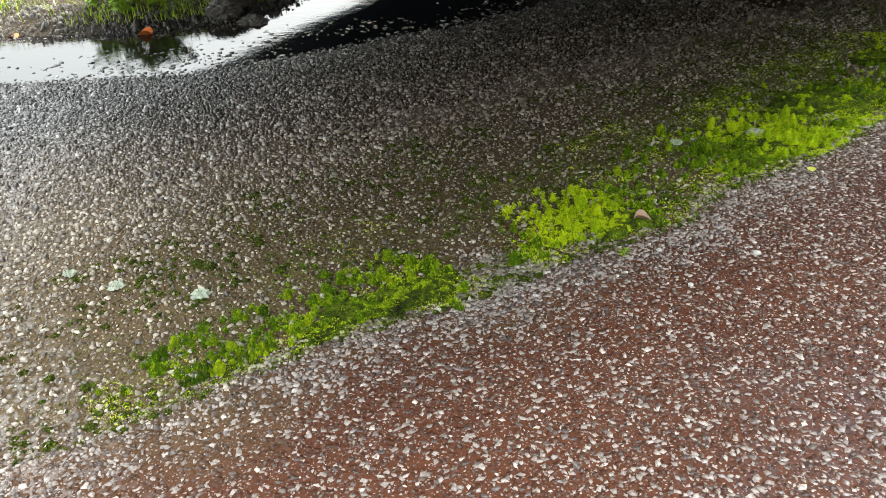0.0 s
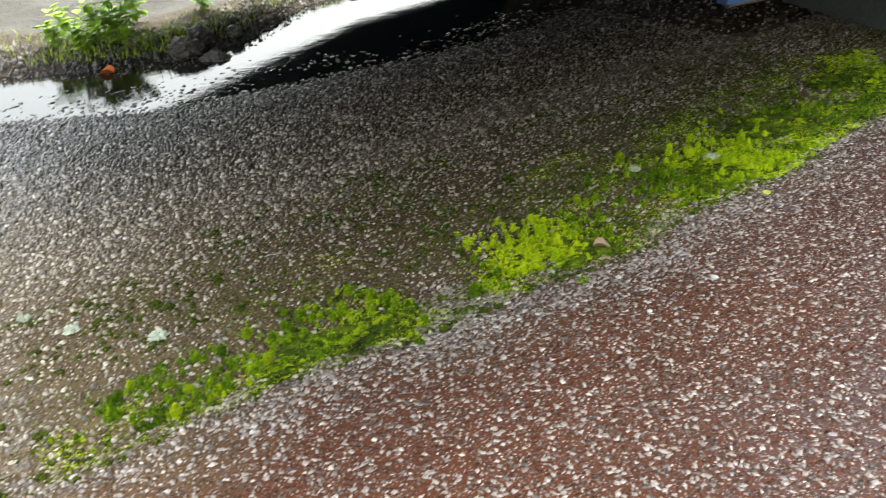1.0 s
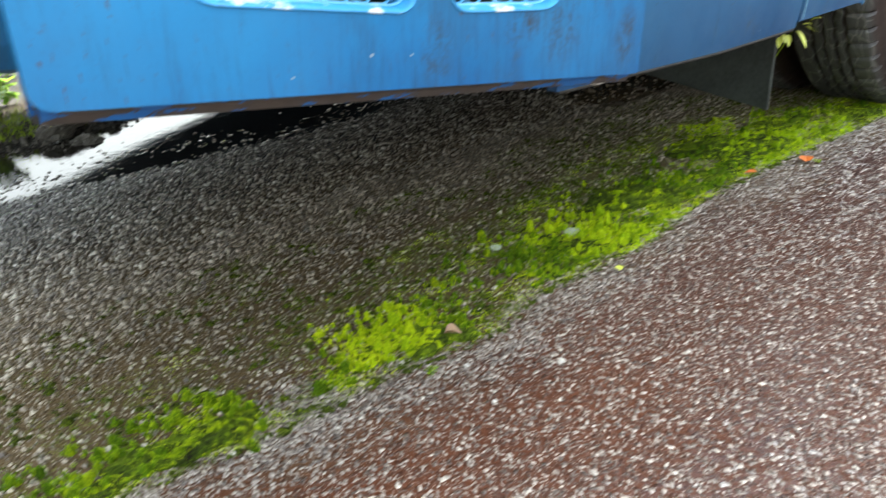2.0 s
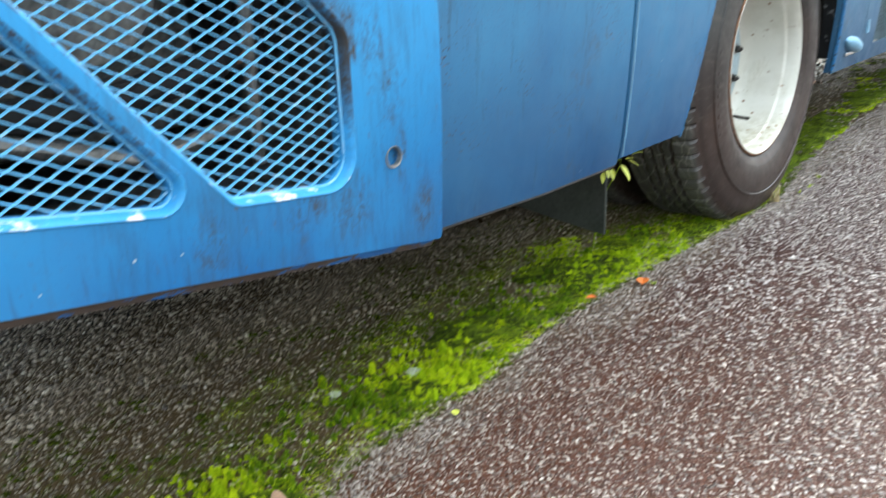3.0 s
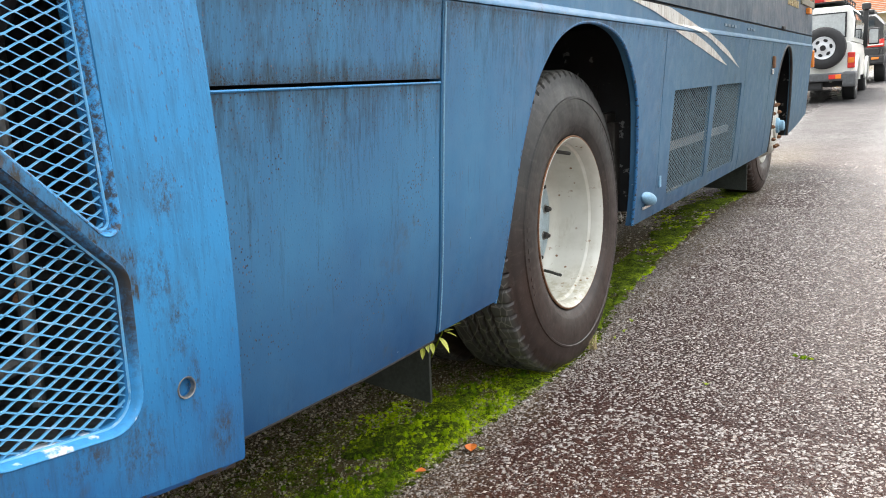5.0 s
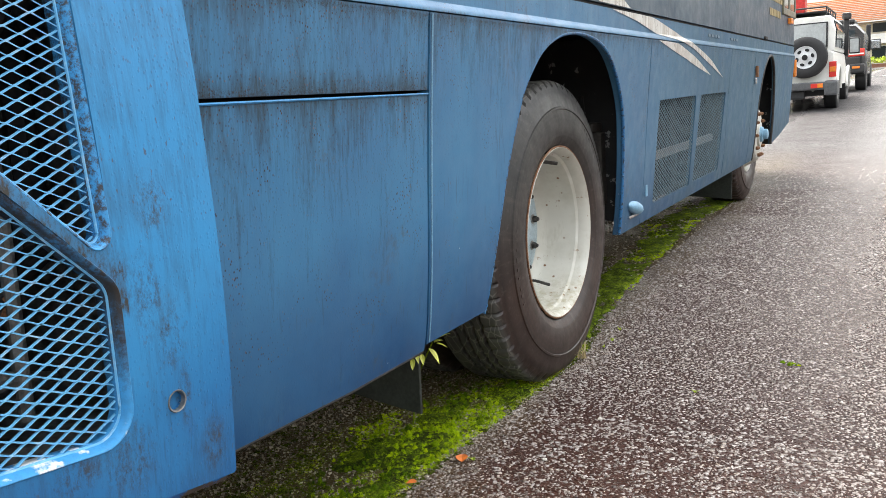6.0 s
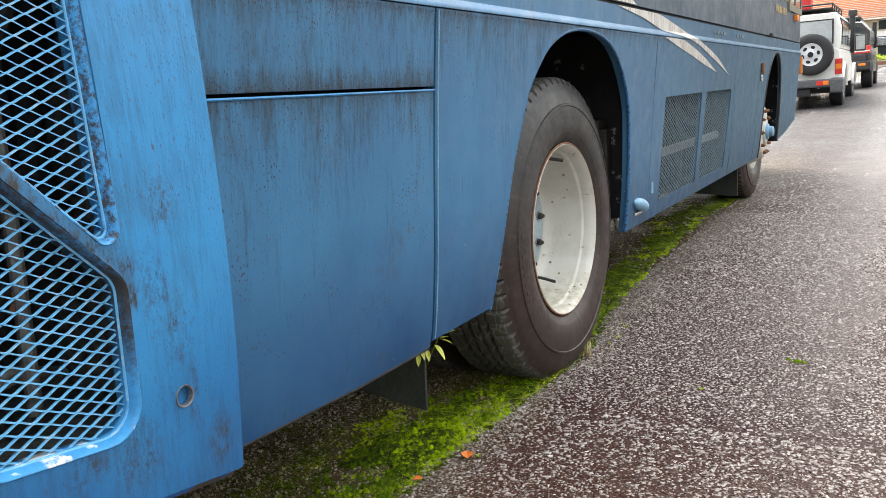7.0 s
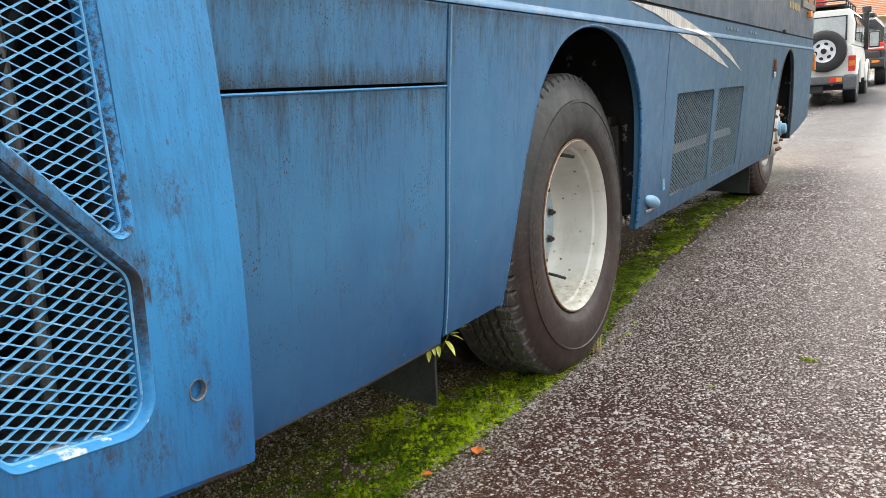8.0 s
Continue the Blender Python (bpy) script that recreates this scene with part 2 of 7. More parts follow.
CREAM_STRIPE = make_stripe()
BRASS = plain("tarnished_frame", (0.17, 0.16, 0.11), 0.45, 0.2, 0.5, 15)
FADED = plain("faded_lettering", (0.115, 0.175, 0.225), 0.6, 0, 0.5, 30)
MUSTARD = plain("mustard_lettering", (0.34, 0.25, 0.10), 0.5, 0, 0.3, 20)


def make_tyre():
    m, k = mat("worn_tyre_rubber", (0.03, 0.029, 0.028), 0.6)
    # uneven dust over the rubber
    greying = k.ramp(k.noise(5.0, 5), (0.35, 0.0), (0.7, 1.0))
    mud = k.ramp(k.math("ADD", k.axis(2), k.math("MULTIPLY", k.noise(3.0, 4), 0.5)), (0.65, 1.0), (1.12, 0.0))
    col = k.mix(mud, k.mix(greying, (0.015, 0.0145, 0.014), (0.046, 0.043, 0.039)), k.mix(greying, (0.026, 0.0145, 0.0110), (0.056, 0.032, 0.024)))
    # the running surface is dry, grey and crazed
    dy, dz = k.axis(1), k.math("SUBTRACT", k.axis(2), 0.4915)
    out = k.math("ADD", k.math("MULTIPLY", dy, dy), k.math("MULTIPLY", dz, dz))
    tread = k.math("MULTIPLY", k.ramp(out, (0.255, 0.0), (0.268, 1.0)), k.math("LESS_THAN", dy, 1.0))
    crack = k.ramp(k.cells(34.0, "DISTANCE_TO_EDGE", k.scaled(1.0, 0.5, 0.5)), (0.02, 1.0), (0.06, 0.0))
    # fine rings and radial smears on the sidewall
    way = k.node("ShaderNodeCombineXYZ", X=k.math("MULTIPLY", k.math("SQRT", out), 70.0))
    rings = k.noise(1.0, 5, 0.8, way.outputs[0])
    col = k.mix(k.ramp(rings, (0.42, 0.55), (0.56, 0.0)), col, (0.010, 0.009, 0.008))
    smear = k.node("ShaderNodeCombineXYZ", X=k.math("MULTIPLY", k.math("ARCTAN2", dy, dz), 9.0), Y=k.math("MULTIPLY", out, 4.0))
    col = k.mix(k.ramp(k.noise(1.0, 6, 0.75, smear.outputs[0]), (0.54, 0.0), (0.68, 0.45)), col, (0.085, 0.070, 0.055))
    worn = k.mix(k.noise(40.0, 5, 0.7), (0.030, 0.030, 0.027), (0.105, 0.102, 0.090))
    col = k.mix(tread, col, k.mix(k.math("MULTIPLY", crack, 0.6), worn, (0.24, 0.23, 0.20)))
    scuff = k.ramp(k.noise(1.0, 4, 0.6, k.scaled(6, 60, 60)), (0.55, 0.0), (0.75, 1.0))
    col = k.mix(k.math("MULTIPLY", scuff, 0.28), col, (0.13, 0.118, 0.105))
    k.color(col)
    k.rough(k.ramp(k.noise(18.0, 4), (0.3, 0.36), (0.7, 0.62)))
    k.bump(k.noise(160.0, 3), 0.2, 0.001)
    return m


TYRE = make_tyre()


def make_rim():
    m, k = mat("chipped_white_rim", (0.62, 0.61, 0.57), 0.45)
    stain = k.ramp(k.noise(7.0, 5), (0.45, 0.0), (0.75, 1.0))
    col = k.mix(k.math("MULTIPLY", stain, 0.6), (0.57, 0.56, 0.50), (0.34, 0.32, 0.25))
    spots = k.math("MULTIPLY", k.ramp(k.cells(28.0), (0.10, 1.0), (0.17, 0.0)), k.ramp(k.noise(9.0), (0.44, 0.0), (0.52, 1.0)))
    col = k.mix(spots, col, (0.16, 0.075, 0.03))
    drip = k.ramp(k.noise(1.0, 5, 0.7, k.scaled(10, 10, 2.5)), (0.56, 0.0), (0.70, 1.0))
    col = k.mix(k.math("MULTIPLY", drip, 0.45), col, (0.26, 0.22, 0.13))
    # silt and algae where water stands in the bottom of the barrel
    wet = k.ramp(k.math("ADD", k.axis(2), k.math("MULTIPLY", k.math("SUBTRACT", k.noise(14.0, 5, 0.7), 0.5), 0.16)), (0.235, 1.0), (0.30, 0.0))
    col = k.mix(k.math("MULTIPLY", wet, k.ramp(k.noise(38.0, 5, 0.7), (0.40, 0.10), (0.62, 0.6))), col, (0.22, 0.18, 0.075))
    flake = k.ramp(k.noise(17.0, 5, 0.75), (0.63, 0.0), (0.67, 1.0))
    col = k.mix(k.math("MULTIPLY", flake, 0.7), col, (0.20, 0.105, 0.045))
    k.color(col)
    k.bump(k.noise(90.0, 3), 0.15, 0.001)
    return m


RIM = make_rim()
RUST = plain("orange_rust", (0.20, 0.095, 0.045), 0.85, 0.0, 0.6, 40, 0.4)
HUB = plain("greyed_blue_hub", (0.34, 0.42, 0.45), 0.5, 0, 0.4, 25)
PALE_BLUE = plain("pale_blue_paint", (0.20, 0.38, 0.52), 0.5, 0, 0.3, 25)


def make_chipped():
    """Bright blue rolled edge, nicked through to dark primer."""
    m, k = mat("chipped_blue_edge", (0.02, 0.15, 0.36), 0.45)
    col = k.mix(k.noise(12.0, 4), (0.010, 0.085, 0.23), (0.03, 0.20, 0.42))
    col = k.mix(k.ramp(k.noise(85.0, 5, 0.75), (0.52, 0.0), (0.58, 1.0)), col, (0.016, 0.017, 0.018))
    k.color(k.mix(k.ramp(k.noise(130.0, 3), (0.66, 0.0), (0.70, 0.8)), col, (0.35, 0.42, 0.46)))
    k.bump(k.noise(140.0, 3), 0.3, 0.001)
    return m


CHIPPED = make_chipped()
RUBBER = plain("rubber_flap", (0.040, 0.047, 0.041), 0.45, 0, 0.5, 12)


def make_mesh_metal():
    m, k = mat("blue_painted_mesh", (0.10, 0.27, 0.47), 0.4)
    worn = k.ramp(k.noise(60.0, 3), (0.55, 0.0), (0.7, 1.0))
    k.color(k.mix(k.math("MULTIPLY", worn, 0.5), (0.12, 0.38, 0.62), (0.42, 0.56, 0.64)))
    return m


MESH = make_mesh_metal()
BAY = plain("oily_engine_metal", (0.15, 0.150, 0.140), 0.5, 0.3, 0.7, 9)
MESH_SIDE = plain("dull_vent_mesh", (0.085, 0.150, 0.185), 0.45, 0.1, 0.5, 20)


def make_lip():
    """The pressed lip round the grille openings: blue with blackened runs and flaked white."""
    m, k = mat("stained_blue_lip", (0.06, 0.21, 0.42), 0.5)
    dirt = k.ramp(k.noise(95.0, 6, 0.8), (0.45, 0.0), (0.58, 1.0))
    z = k.axis(2)
    col = k.mix(k.math("MULTIPLY", dirt, k.ramp(z, (0.62, 0.15), (0.72, 0.95))), (0.045, 0.27, 0.55), (0.045, 0.038, 0.032))
    y = k.axis(1)
    w = k.math("SUBTRACT", z, k.math("SUBTRACT", 0.79, k.math("MULTIPLY", k.math("ADD", y, 1.984), 1.04)))
    black = k.ramp(k.math("ADD", k.math("MULTIPLY", w, 5.0), 0.7), (0.0, 0.0), (0.18, 0.75), (0.62, 1.0), (0.72, 0.0))
    col = k.mix(k.math("MULTIPLY", black, k.ramp(k.noise(30.0, 6, 0.8), (0.32, 0.35), (0.55, 1.0))), col, (0.030, 0.025, 0.020))
    low = k.ramp(k.math("SUBTRACT", z, k.math("SUBTRACT", 0.310, k.math("MULTIPLY", y, 0.135))), (0.012, 1.0), (0.028, 0.0))
    flake = k.math("MULTIPLY", k.ramp(k.noise(26.0, 5), (0.56, 0.0), (0.62, 1.0)), low)
    k.color(k.mix(k.math("MULTIPLY", flake, 0.9), col, (0.66, 0.68, 0.66)))
    k.b.inputs["Specular IOR Level"].default_value = 0.3
    k.bump(k.noise(120.0, 3), 0.3, 0.001)
    return m


LIP = make_lip()


def make_ground():
    """Wet chip seal: red-brown drive binder, grey silt, near-black wet film with the coach's shade in it, soil past the
    puddle.
    """
    m, k = mat("wet_chip_seal", (0.1, 0.06, 0.05), 0.3)
    x, y = k.axis(0), k.axis(1)
    wob = k.math("MULTIPLY", k.math("SUBTRACT", k.noise(2.6, 5, 0.6), 0.5), 0.5)
    xx = k.math("ADD", x, wob)
    red = k.mix(k.noise(3.0, 5), (0.052, 0.0165, 0.0075), (0.095, 0.035, 0.0165))
    far = k.mix(k.noise(1.1, 5), (0.017, 0.0062, 0.0048), (0.040, 0.0150, 0.0108))
    red = k.mix(k.ramp(k.math("MULTIPLY", k.math("ADD", k.math("ADD", y, wob), 2.4), 0.4), (0.05, 0.0), (0.85, 1.0)), red, far)
    silt = k.mix(k.noise(14.0, 5), (0.044, 0.028, 0.012), (0.125, 0.086, 0.038))
    # near-black: wet binder with the shade under the coach put into its colour
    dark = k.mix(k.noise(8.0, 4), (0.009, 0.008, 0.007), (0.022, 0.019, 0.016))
    soil = k.mix(k.noise(7.0, 6, 0.7), (0.026, 0.020, 0.013), (0.125, 0.100, 0.068))
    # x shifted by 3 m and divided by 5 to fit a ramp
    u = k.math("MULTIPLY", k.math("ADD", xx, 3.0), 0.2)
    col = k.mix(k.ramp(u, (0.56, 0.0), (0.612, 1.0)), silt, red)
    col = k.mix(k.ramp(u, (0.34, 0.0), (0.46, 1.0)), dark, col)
    col = k.mix(k.ramp(u, (0.13, 0.0), (0.19, 1.0)), soil, col)
    warp = k.node("ShaderNodeVectorMath")
    warp.operation = "ADD"
    k.put(warp.inputs[0], k.pos)
    k.put(warp.inputs[1], k.scaled(0.012, 0.012, 0.0, k.node("ShaderNodeTexNoise", Scale=60.0, Detail=2.0, Vector=k.pos).outputs["Color"]))
    grit = warp.outputs[0]
    beyond = k.ramp(u, (0.05, 1.0), (0.10, 0.0))
    col = k.mix(beyond, col, k.mix(k.noise(1.0, 4, 0.6, k.scaled(9, 30, 1)), (0.016, 0.015, 0.010), (0.058, 0.050, 0.036)))
    chips = k.cells(105.0, "F1", grit)
    tint = k.cells(105.0, "F1", grit, "Color")
    pale = k.ramp(tint, (0.1, (0.07, 0.06, 0.055)), (0.6, (0.19, 0.17, 0.155)), (0.95, (0.36, 0.33, 0.30)))
    away = k.ramp(k.math("MULTIPLY", y, 0.02), (0.0, 0.10), (0.14, 1.0))
    away = k.math("MAXIMUM", away, k.ramp(k.math("MULTIPLY", xx, 0.5), (0.42, 0.0), (0.62, 1.0)))
    # little loose grit lies between the paler stones past the wheel
    clean = k.ramp(k.math("MULTIPLY", k.math("ADD", y, 2.0), 0.1), (0.02, 1.0), (0.15, 0.12), (0.50, 0.12), (0.62, 1.0))
    seen = k.math("MULTIPLY", k.ramp(chips, (0.30, 1.0), (0.44, 0.0)), k.math("MULTIPLY", away, k.math("MULTIPLY", clean, k.ramp(u, (0.42, 0.0), (0.52, 1.0)))))
    col = k.mix(seen, col, pale)
    # crumbs of stone, too small to stand proud, all through the binder
    crumb = k.cells(290.0, "F1", grit)
    shade = k.cells(290.0, "F1", grit, "Color")
    small = k.math("MULTIPLY", k.math("MULTIPLY", k.ramp(crumb, (0.26, 1.0), (0.38, 0.0)), k.ramp(shade, (0.50, 0.0), (0.56, 1.0))), k.ramp(u, (0.52, 0.0), (0.60, 1.0)))
    col = k.mix(k.math("MULTIPLY", k.math("MULTIPLY", small, clean), 0.8), col, k.ramp(shade, (0.5, (0.10, 0.07, 0.055)), (0.8, (0.24, 0.20, 0.17)), (1.0, (0.40, 0.36, 0.31))))
    # far off the chips run together into a grey speckle
    road = k.ramp(k.noise(1.0, 7, 0.85, k.scaled(34, 22, 20)), (0.36, (0.017, 0.016, 0.016)), (0.50, (0.062, 0.058, 0.058)), (0.62, (0.17, 0.163, 0.162)))
    col = k.mix(k.ramp(k.math("MULTIPLY", k.math("ADD", y, wob), 0.05), (0.20, 0.0), (0.42, 1.0)), col, road)
    k.color(col)
    wet = k.noise(1.7, 5, 0.65)
    film = k.ramp(wet, (0.35, 0.42), (0.7, 0.66))
    mud = k.ramp(u, (0.05, 0.0), (0.09, 1.0), (0.13, 1.0), (0.19, 0.0))
    # the outer drive keeps a thin film of water between the stones
    pool = k.ramp(k.math("ADD", k.math("MULTIPLY", xx, 0.5), k.math("MULTIPLY", wet, 0.2)), (0.22, 0.0), (0.55, 1.0))
    film = k.mix(pool, film, (0.25, 0.25, 0.25))
    flood = k.ramp(u, (0.17, 0.0), (0.24, 1.0), (0.40, 1.0), (0.50, 0.0))
    film = k.mix(flood, film, (0.10, 0.10, 0.10))
    pool = k.math("MAXIMUM", pool, flood)
    # standing water joins up in wandering strips between the stones
    where = k.math("MAXIMUM", k.ramp(k.math("MULTIPLY", xx, 0.5), (0.10, 0.0), (0.34, 1.0)), k.ramp(k.math("ADD", k.math("MULTIPLY", y, 0.5), 1.6), (0.02, 0.6), (0.16, 0.0)))
    strip = k.noise(62.0, 2, 0.45, k.scaled(1.0, 1.0, 1.0), 1.2)
    sheen = k.math("MULTIPLY", k.ramp(k.math("ADD", strip, k.math("MULTIPLY", where, 0.10)), (0.53, 0.0), (0.58, 1.0)), k.ramp(where, (0.05, 0.0), (0.5, 1.0)))
    k.put(k.b.inputs["Coat Weight"], k.math("MULTIPLY", sheen, k.ramp(k.math("ADD", k.math("MULTIPLY", y, 0.3), 1.0), (0.40, 1.0), (0.65, 0.06))))
    k.b.inputs["Coat Roughness"].default_value = 0.06
    k.b.inputs["Coat IOR"].default_value = 1.6
    ripple = k.node("ShaderNodeBump", Height=k.noise(45.0, 2), Strength=0.5, Distance=0.004)
    k.put(k.b.inputs["Coat Normal"], ripple.outputs[0])
    away = k.ramp(k.math("MULTIPLY", y, 0.05), (0.10, 1.0), (0.50, 0.35))
    k.put(k.b.inputs["Specular IOR Level"], k.math("MULTIPLY", k.math("ADD", k.math("MULTIPLY", k.math("MULTIPLY", pool, k.math("MAXIMUM", clean, 0.25)), 0.22), 0.09), away))
    rough = k.mix(seen, k.mix(mud, film, (0.85, 0.85, 0.85)), (0.33, 0.33, 0.33))
    k.rough(rough)
    h = k.math("ADD", k.math("MULTIPLY", k.ramp(chips, (0.1, 1.0), (0.55, 0.0)), 1.0), k.math("MULTIPLY", k.noise(300.0, 3), 0.4))
    h = k.math("ADD", k.math("MULTIPLY", h, k.math("SUBTRACT", 1.0, mud)), k.math("MULTIPLY", k.math("MULTIPLY", k.noise(45.0, 6, 0.75), mud), 3.0))
    k.bump(k.math("MULTIPLY", h, k.math("SUBTRACT", 1.0, k.math("MULTIPLY", flood, 0.85))), 1.0, 0.006)
    return m


GROUND = make_ground()


def make_chips(name, stops, rough=(0.18, 0.42), graded=False):
    """Wet stone: each chip its own grey, dark veins, a thin gloss of water."""
    m, k = mat(name, (0.4, 0.38, 0.36), 0.3)
    r = k.island()
    col = k.ramp(r, *stops)
    # chips turn darker and glossier toward lower x
    if graded:
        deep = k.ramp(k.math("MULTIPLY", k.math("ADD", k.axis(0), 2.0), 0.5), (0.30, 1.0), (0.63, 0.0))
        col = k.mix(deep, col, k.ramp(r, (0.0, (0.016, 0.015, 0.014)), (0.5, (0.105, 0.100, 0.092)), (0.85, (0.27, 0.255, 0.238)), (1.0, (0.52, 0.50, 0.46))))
    vein = k.ramp(k.noise(260.0, 4, 0.65), (0.40, 0.0), (0.62, 1.0))
    col = k.mix(k.math("MULTIPLY", vein, 0.55), col, (0.085, 0.068, 0.055))
    k.color(col)
    gloss = k.ramp(k.noise(55.0, 3), (0.35, rough[0]), (0.7, rough[1]))
    k.rough(k.mix(deep, (0.30, 0.30, 0.30), gloss) if graded else gloss)
    k.bump(k.noise(420.0, 3), 0.35, 0.001)
    k.b.inputs["Specular IOR Level"].default_value = 0.75 if graded else 0.42
    return m


CHIPS = make_chips("wet_stone_chips", ((0.0, (0.034, 0.019, 0.014)), (0.25, (0.085, 0.063, 0.051)), (0.40, (0.215, 0.176, 0.147)), (0.80, (0.325, 0.275, 0.235)), (0.96, (0.40, 0.350, 0.30)), (1.0, (0.54, 0.49, 0.42))))
# paler, evener copy of the chips: the sky's sheen put into their colour
SHEEN_CHIPS = make_chips("sheen_stone_chips", ((0.0, (0.12, 0.098, 0.085)), (0.20, (0.25, 0.215, 0.195)), (0.85, (0.33, 0.297, 0.277)), (1.0, (0.47, 0.435, 0.40))), (0.16, 0.34))
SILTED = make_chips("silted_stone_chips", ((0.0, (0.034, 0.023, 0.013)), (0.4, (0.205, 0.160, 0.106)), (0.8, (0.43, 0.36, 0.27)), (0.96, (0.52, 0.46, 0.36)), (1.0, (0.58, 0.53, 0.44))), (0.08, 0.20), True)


def make_leafy(name, stops, scale=7.0, rough=0.55, patch=0.0):
    """Leaf colour that varies from blade to blade and from patch to patch."""
    m, k = mat(name, (0.1, 0.2, 0.02), rough, spec=0.06)
    f = k.math("ADD", k.math("MULTIPLY", k.island(), 0.16), k.math("ADD", k.math("MULTIPLY", k.noise(scale, 4), 0.36), k.math("MULTIPLY", k.noise(scale * 6, 2), 0.46)))
    if patch:
        f = k.math("ADD", f, k.math("MULTIPLY", k.math("SUBTRACT", k.noise(2.7, 3, 0.5), 0.5), patch), True)
    k.color(k.ramp(f, *stops))
    return m


MOSS = make_leafy("green_moss", ((0.26, (0.018, 0.045, 0.004)), (0.44, (0.085, 0.185, 0.006)), (0.58, (0.27, 0.44, 0.010)), (0.74, (0.56, 0.70, 0.016)), (1.0, (0.72, 0.76, 0.04))), 14.0, 0.5, 1.1)
# brighter copy of the moss, with the light put into its colour
MOSS_SUN = make_leafy("yellow_moss", ((0.20, (0.05, 0.11, 0.004)), (0.37, (0.30, 0.47, 0.006)), (0.53, (0.62, 0.76, 0.010)), (0.80, (0.84, 0.87, 0.03))), 14.0, 0.5, 0.6)
FUZZ = make_leafy("dark_moss_felt", ((0.25, (0.038, 0.055, 0.007)), (0.50, (0.145, 0.205, 0.012)), (0.8, (0.46, 0.54, 0.03))), 11.0, 0.7)


def make_moss_base(name, low, mid, high):
    """Velvety cushion: fine grain over patches a hand wide, and a tone for each cushion."""
    m, k = mat(name, mid, 0.85, spec=0.06)
    f = k.math("ADD", k.math("MULTIPLY", k.noise(300.0, 4, 0.75), 0.62), k.math("MULTIPLY", k.noise(13.0, 3, 0.5), 0.26))
    f = k.math("ADD", f, k.math("MULTIPLY", k.island(), 0.22))
    k.color(k.ramp(f, (0.34, low), (0.55, mid), (0.80, high)))
    k.bump(k.noise(620.0, 3, 0.7), 1.0, 0.005)
    return m


MOSS_BASE = make_moss_base("moss_cushion_core", (0.014, 0.034, 0.002), (0.095, 0.170, 0.005), (0.52, 0.62, 0.012))
MOSS_GOLD = make_moss_base("yellow_moss_core", (0.034, 0.075, 0.003), (0.27, 0.41, 0.006), (0.70, 0.80, 0.014))


def make_moss_dark():
    m, k = mat("olive_moss_core", (0.03, 0.04, 0.01), 0.9, spec=0.1)
    k.color(k.ramp(k.noise(260.0, 3, 0.7), (0.38, (0.016, 0.020, 0.004)), (0.55, (0.062, 0.082, 0.008)), (0.72, (0.20, 0.25, 0.015))))
    k.bump(k.noise(420.0, 3, 0.7), 1.0, 0.006)
    return m


MOSS_DARK = make_moss_dark()


def make_moss_mat(name, dry):
    m, k = mat(name, (0.08, 0.15, 0.01), 0.85, spec=0.1)
    f = k.math("ADD", k.math("MULTIPLY", k.noise(210.0, 4, 0.75), 0.42), k.math("ADD", k.math("MULTIPLY", k.noise(8.0, 5, 0.65), 0.34), k.math("MULTIPLY", k.noise(48.0, 4, 0.7), 0.42)))
    k.color(k.ramp(k.math("SUBTRACT", f, dry), (0.47, (0.012, 0.011, 0.004)), (0.58, (0.036, 0.058, 0.004)), (0.69, (0.150, 0.215, 0.008)), (0.82, (0.46, 0.54, 0.02))))
    k.bump(k.noise(260.0, 4, 0.75), 1.0, 0.008)
    return m


MOSS_MAT, MOSS_LAWN = make_moss_mat("olive_moss_mat", -0.01), make_moss_mat("green_moss_mat", -0.05)
GRASS = make_leafy("grass_blade", ((0.25, (0.14, 0.22, 0.02)), (0.6, (0.36, 0.46, 0.04)), (0.9, (0.62, 0.60, 0.14))), 5.0, 0.45)
LEAF = make_leafy("weed_leaf", ((0.25, (0.16, 0.30, 0.02)), (0.6, (0.32, 0.52, 0.03)), (0.9, (0.50, 0.62, 0.06))), 9.0, 0.4)
YELLOW_LEAF = plain("yellow_green_leaf", (0.50, 0.52, 0.08), 0.45, 0, 0.3, 40)
ORANGE_LEAF = plain("orange_dead_leaf", (0.62, 0.16, 0.025), 0.5, 0, 0.4, 60)
BROWN_LEAF = plain("brown_dead_leaf", (0.34, 0.21, 0.12), 0.6, 0, 0.4, 60)
STRAW = plain("dry_straw", (0.50, 0.40, 0.22), 0.6, 0, 0.3, 50)
ROCK = plain("wet_dark_rock", (0.105, 0.092, 0.072), 0.6, 0, 0.7, 26, 1.0)
PEBBLE = plain("pale_pebble", (0.48, 0.45, 0.40), 0.4, 0, 0.3, 90)
SPARE = plain("black_spare_tyre", (0.016, 0.016, 0.017), 0.6)
ALLOY = plain("silver_alloy", (0.62, 0.63, 0.64), 0.35, 0.3, 0.12, 30)
LICHEN = plain("pale_lichen", (0.36, 0.39, 0.29), 0.8, 0, 0.3, 70, 0.5)


def make_water():
    m, k = mat("puddle_water", (0.012, 0.010, 0.008), 0.03)
    k.b.inputs["IOR"].default_value = 1.33
    k.bump(k.math("ADD", k.noise(6.0, 3), k.math("MULTIPLY", k.noise(38.0, 4, 0.6), 0.45)), 0.26, 0.004)
    return m


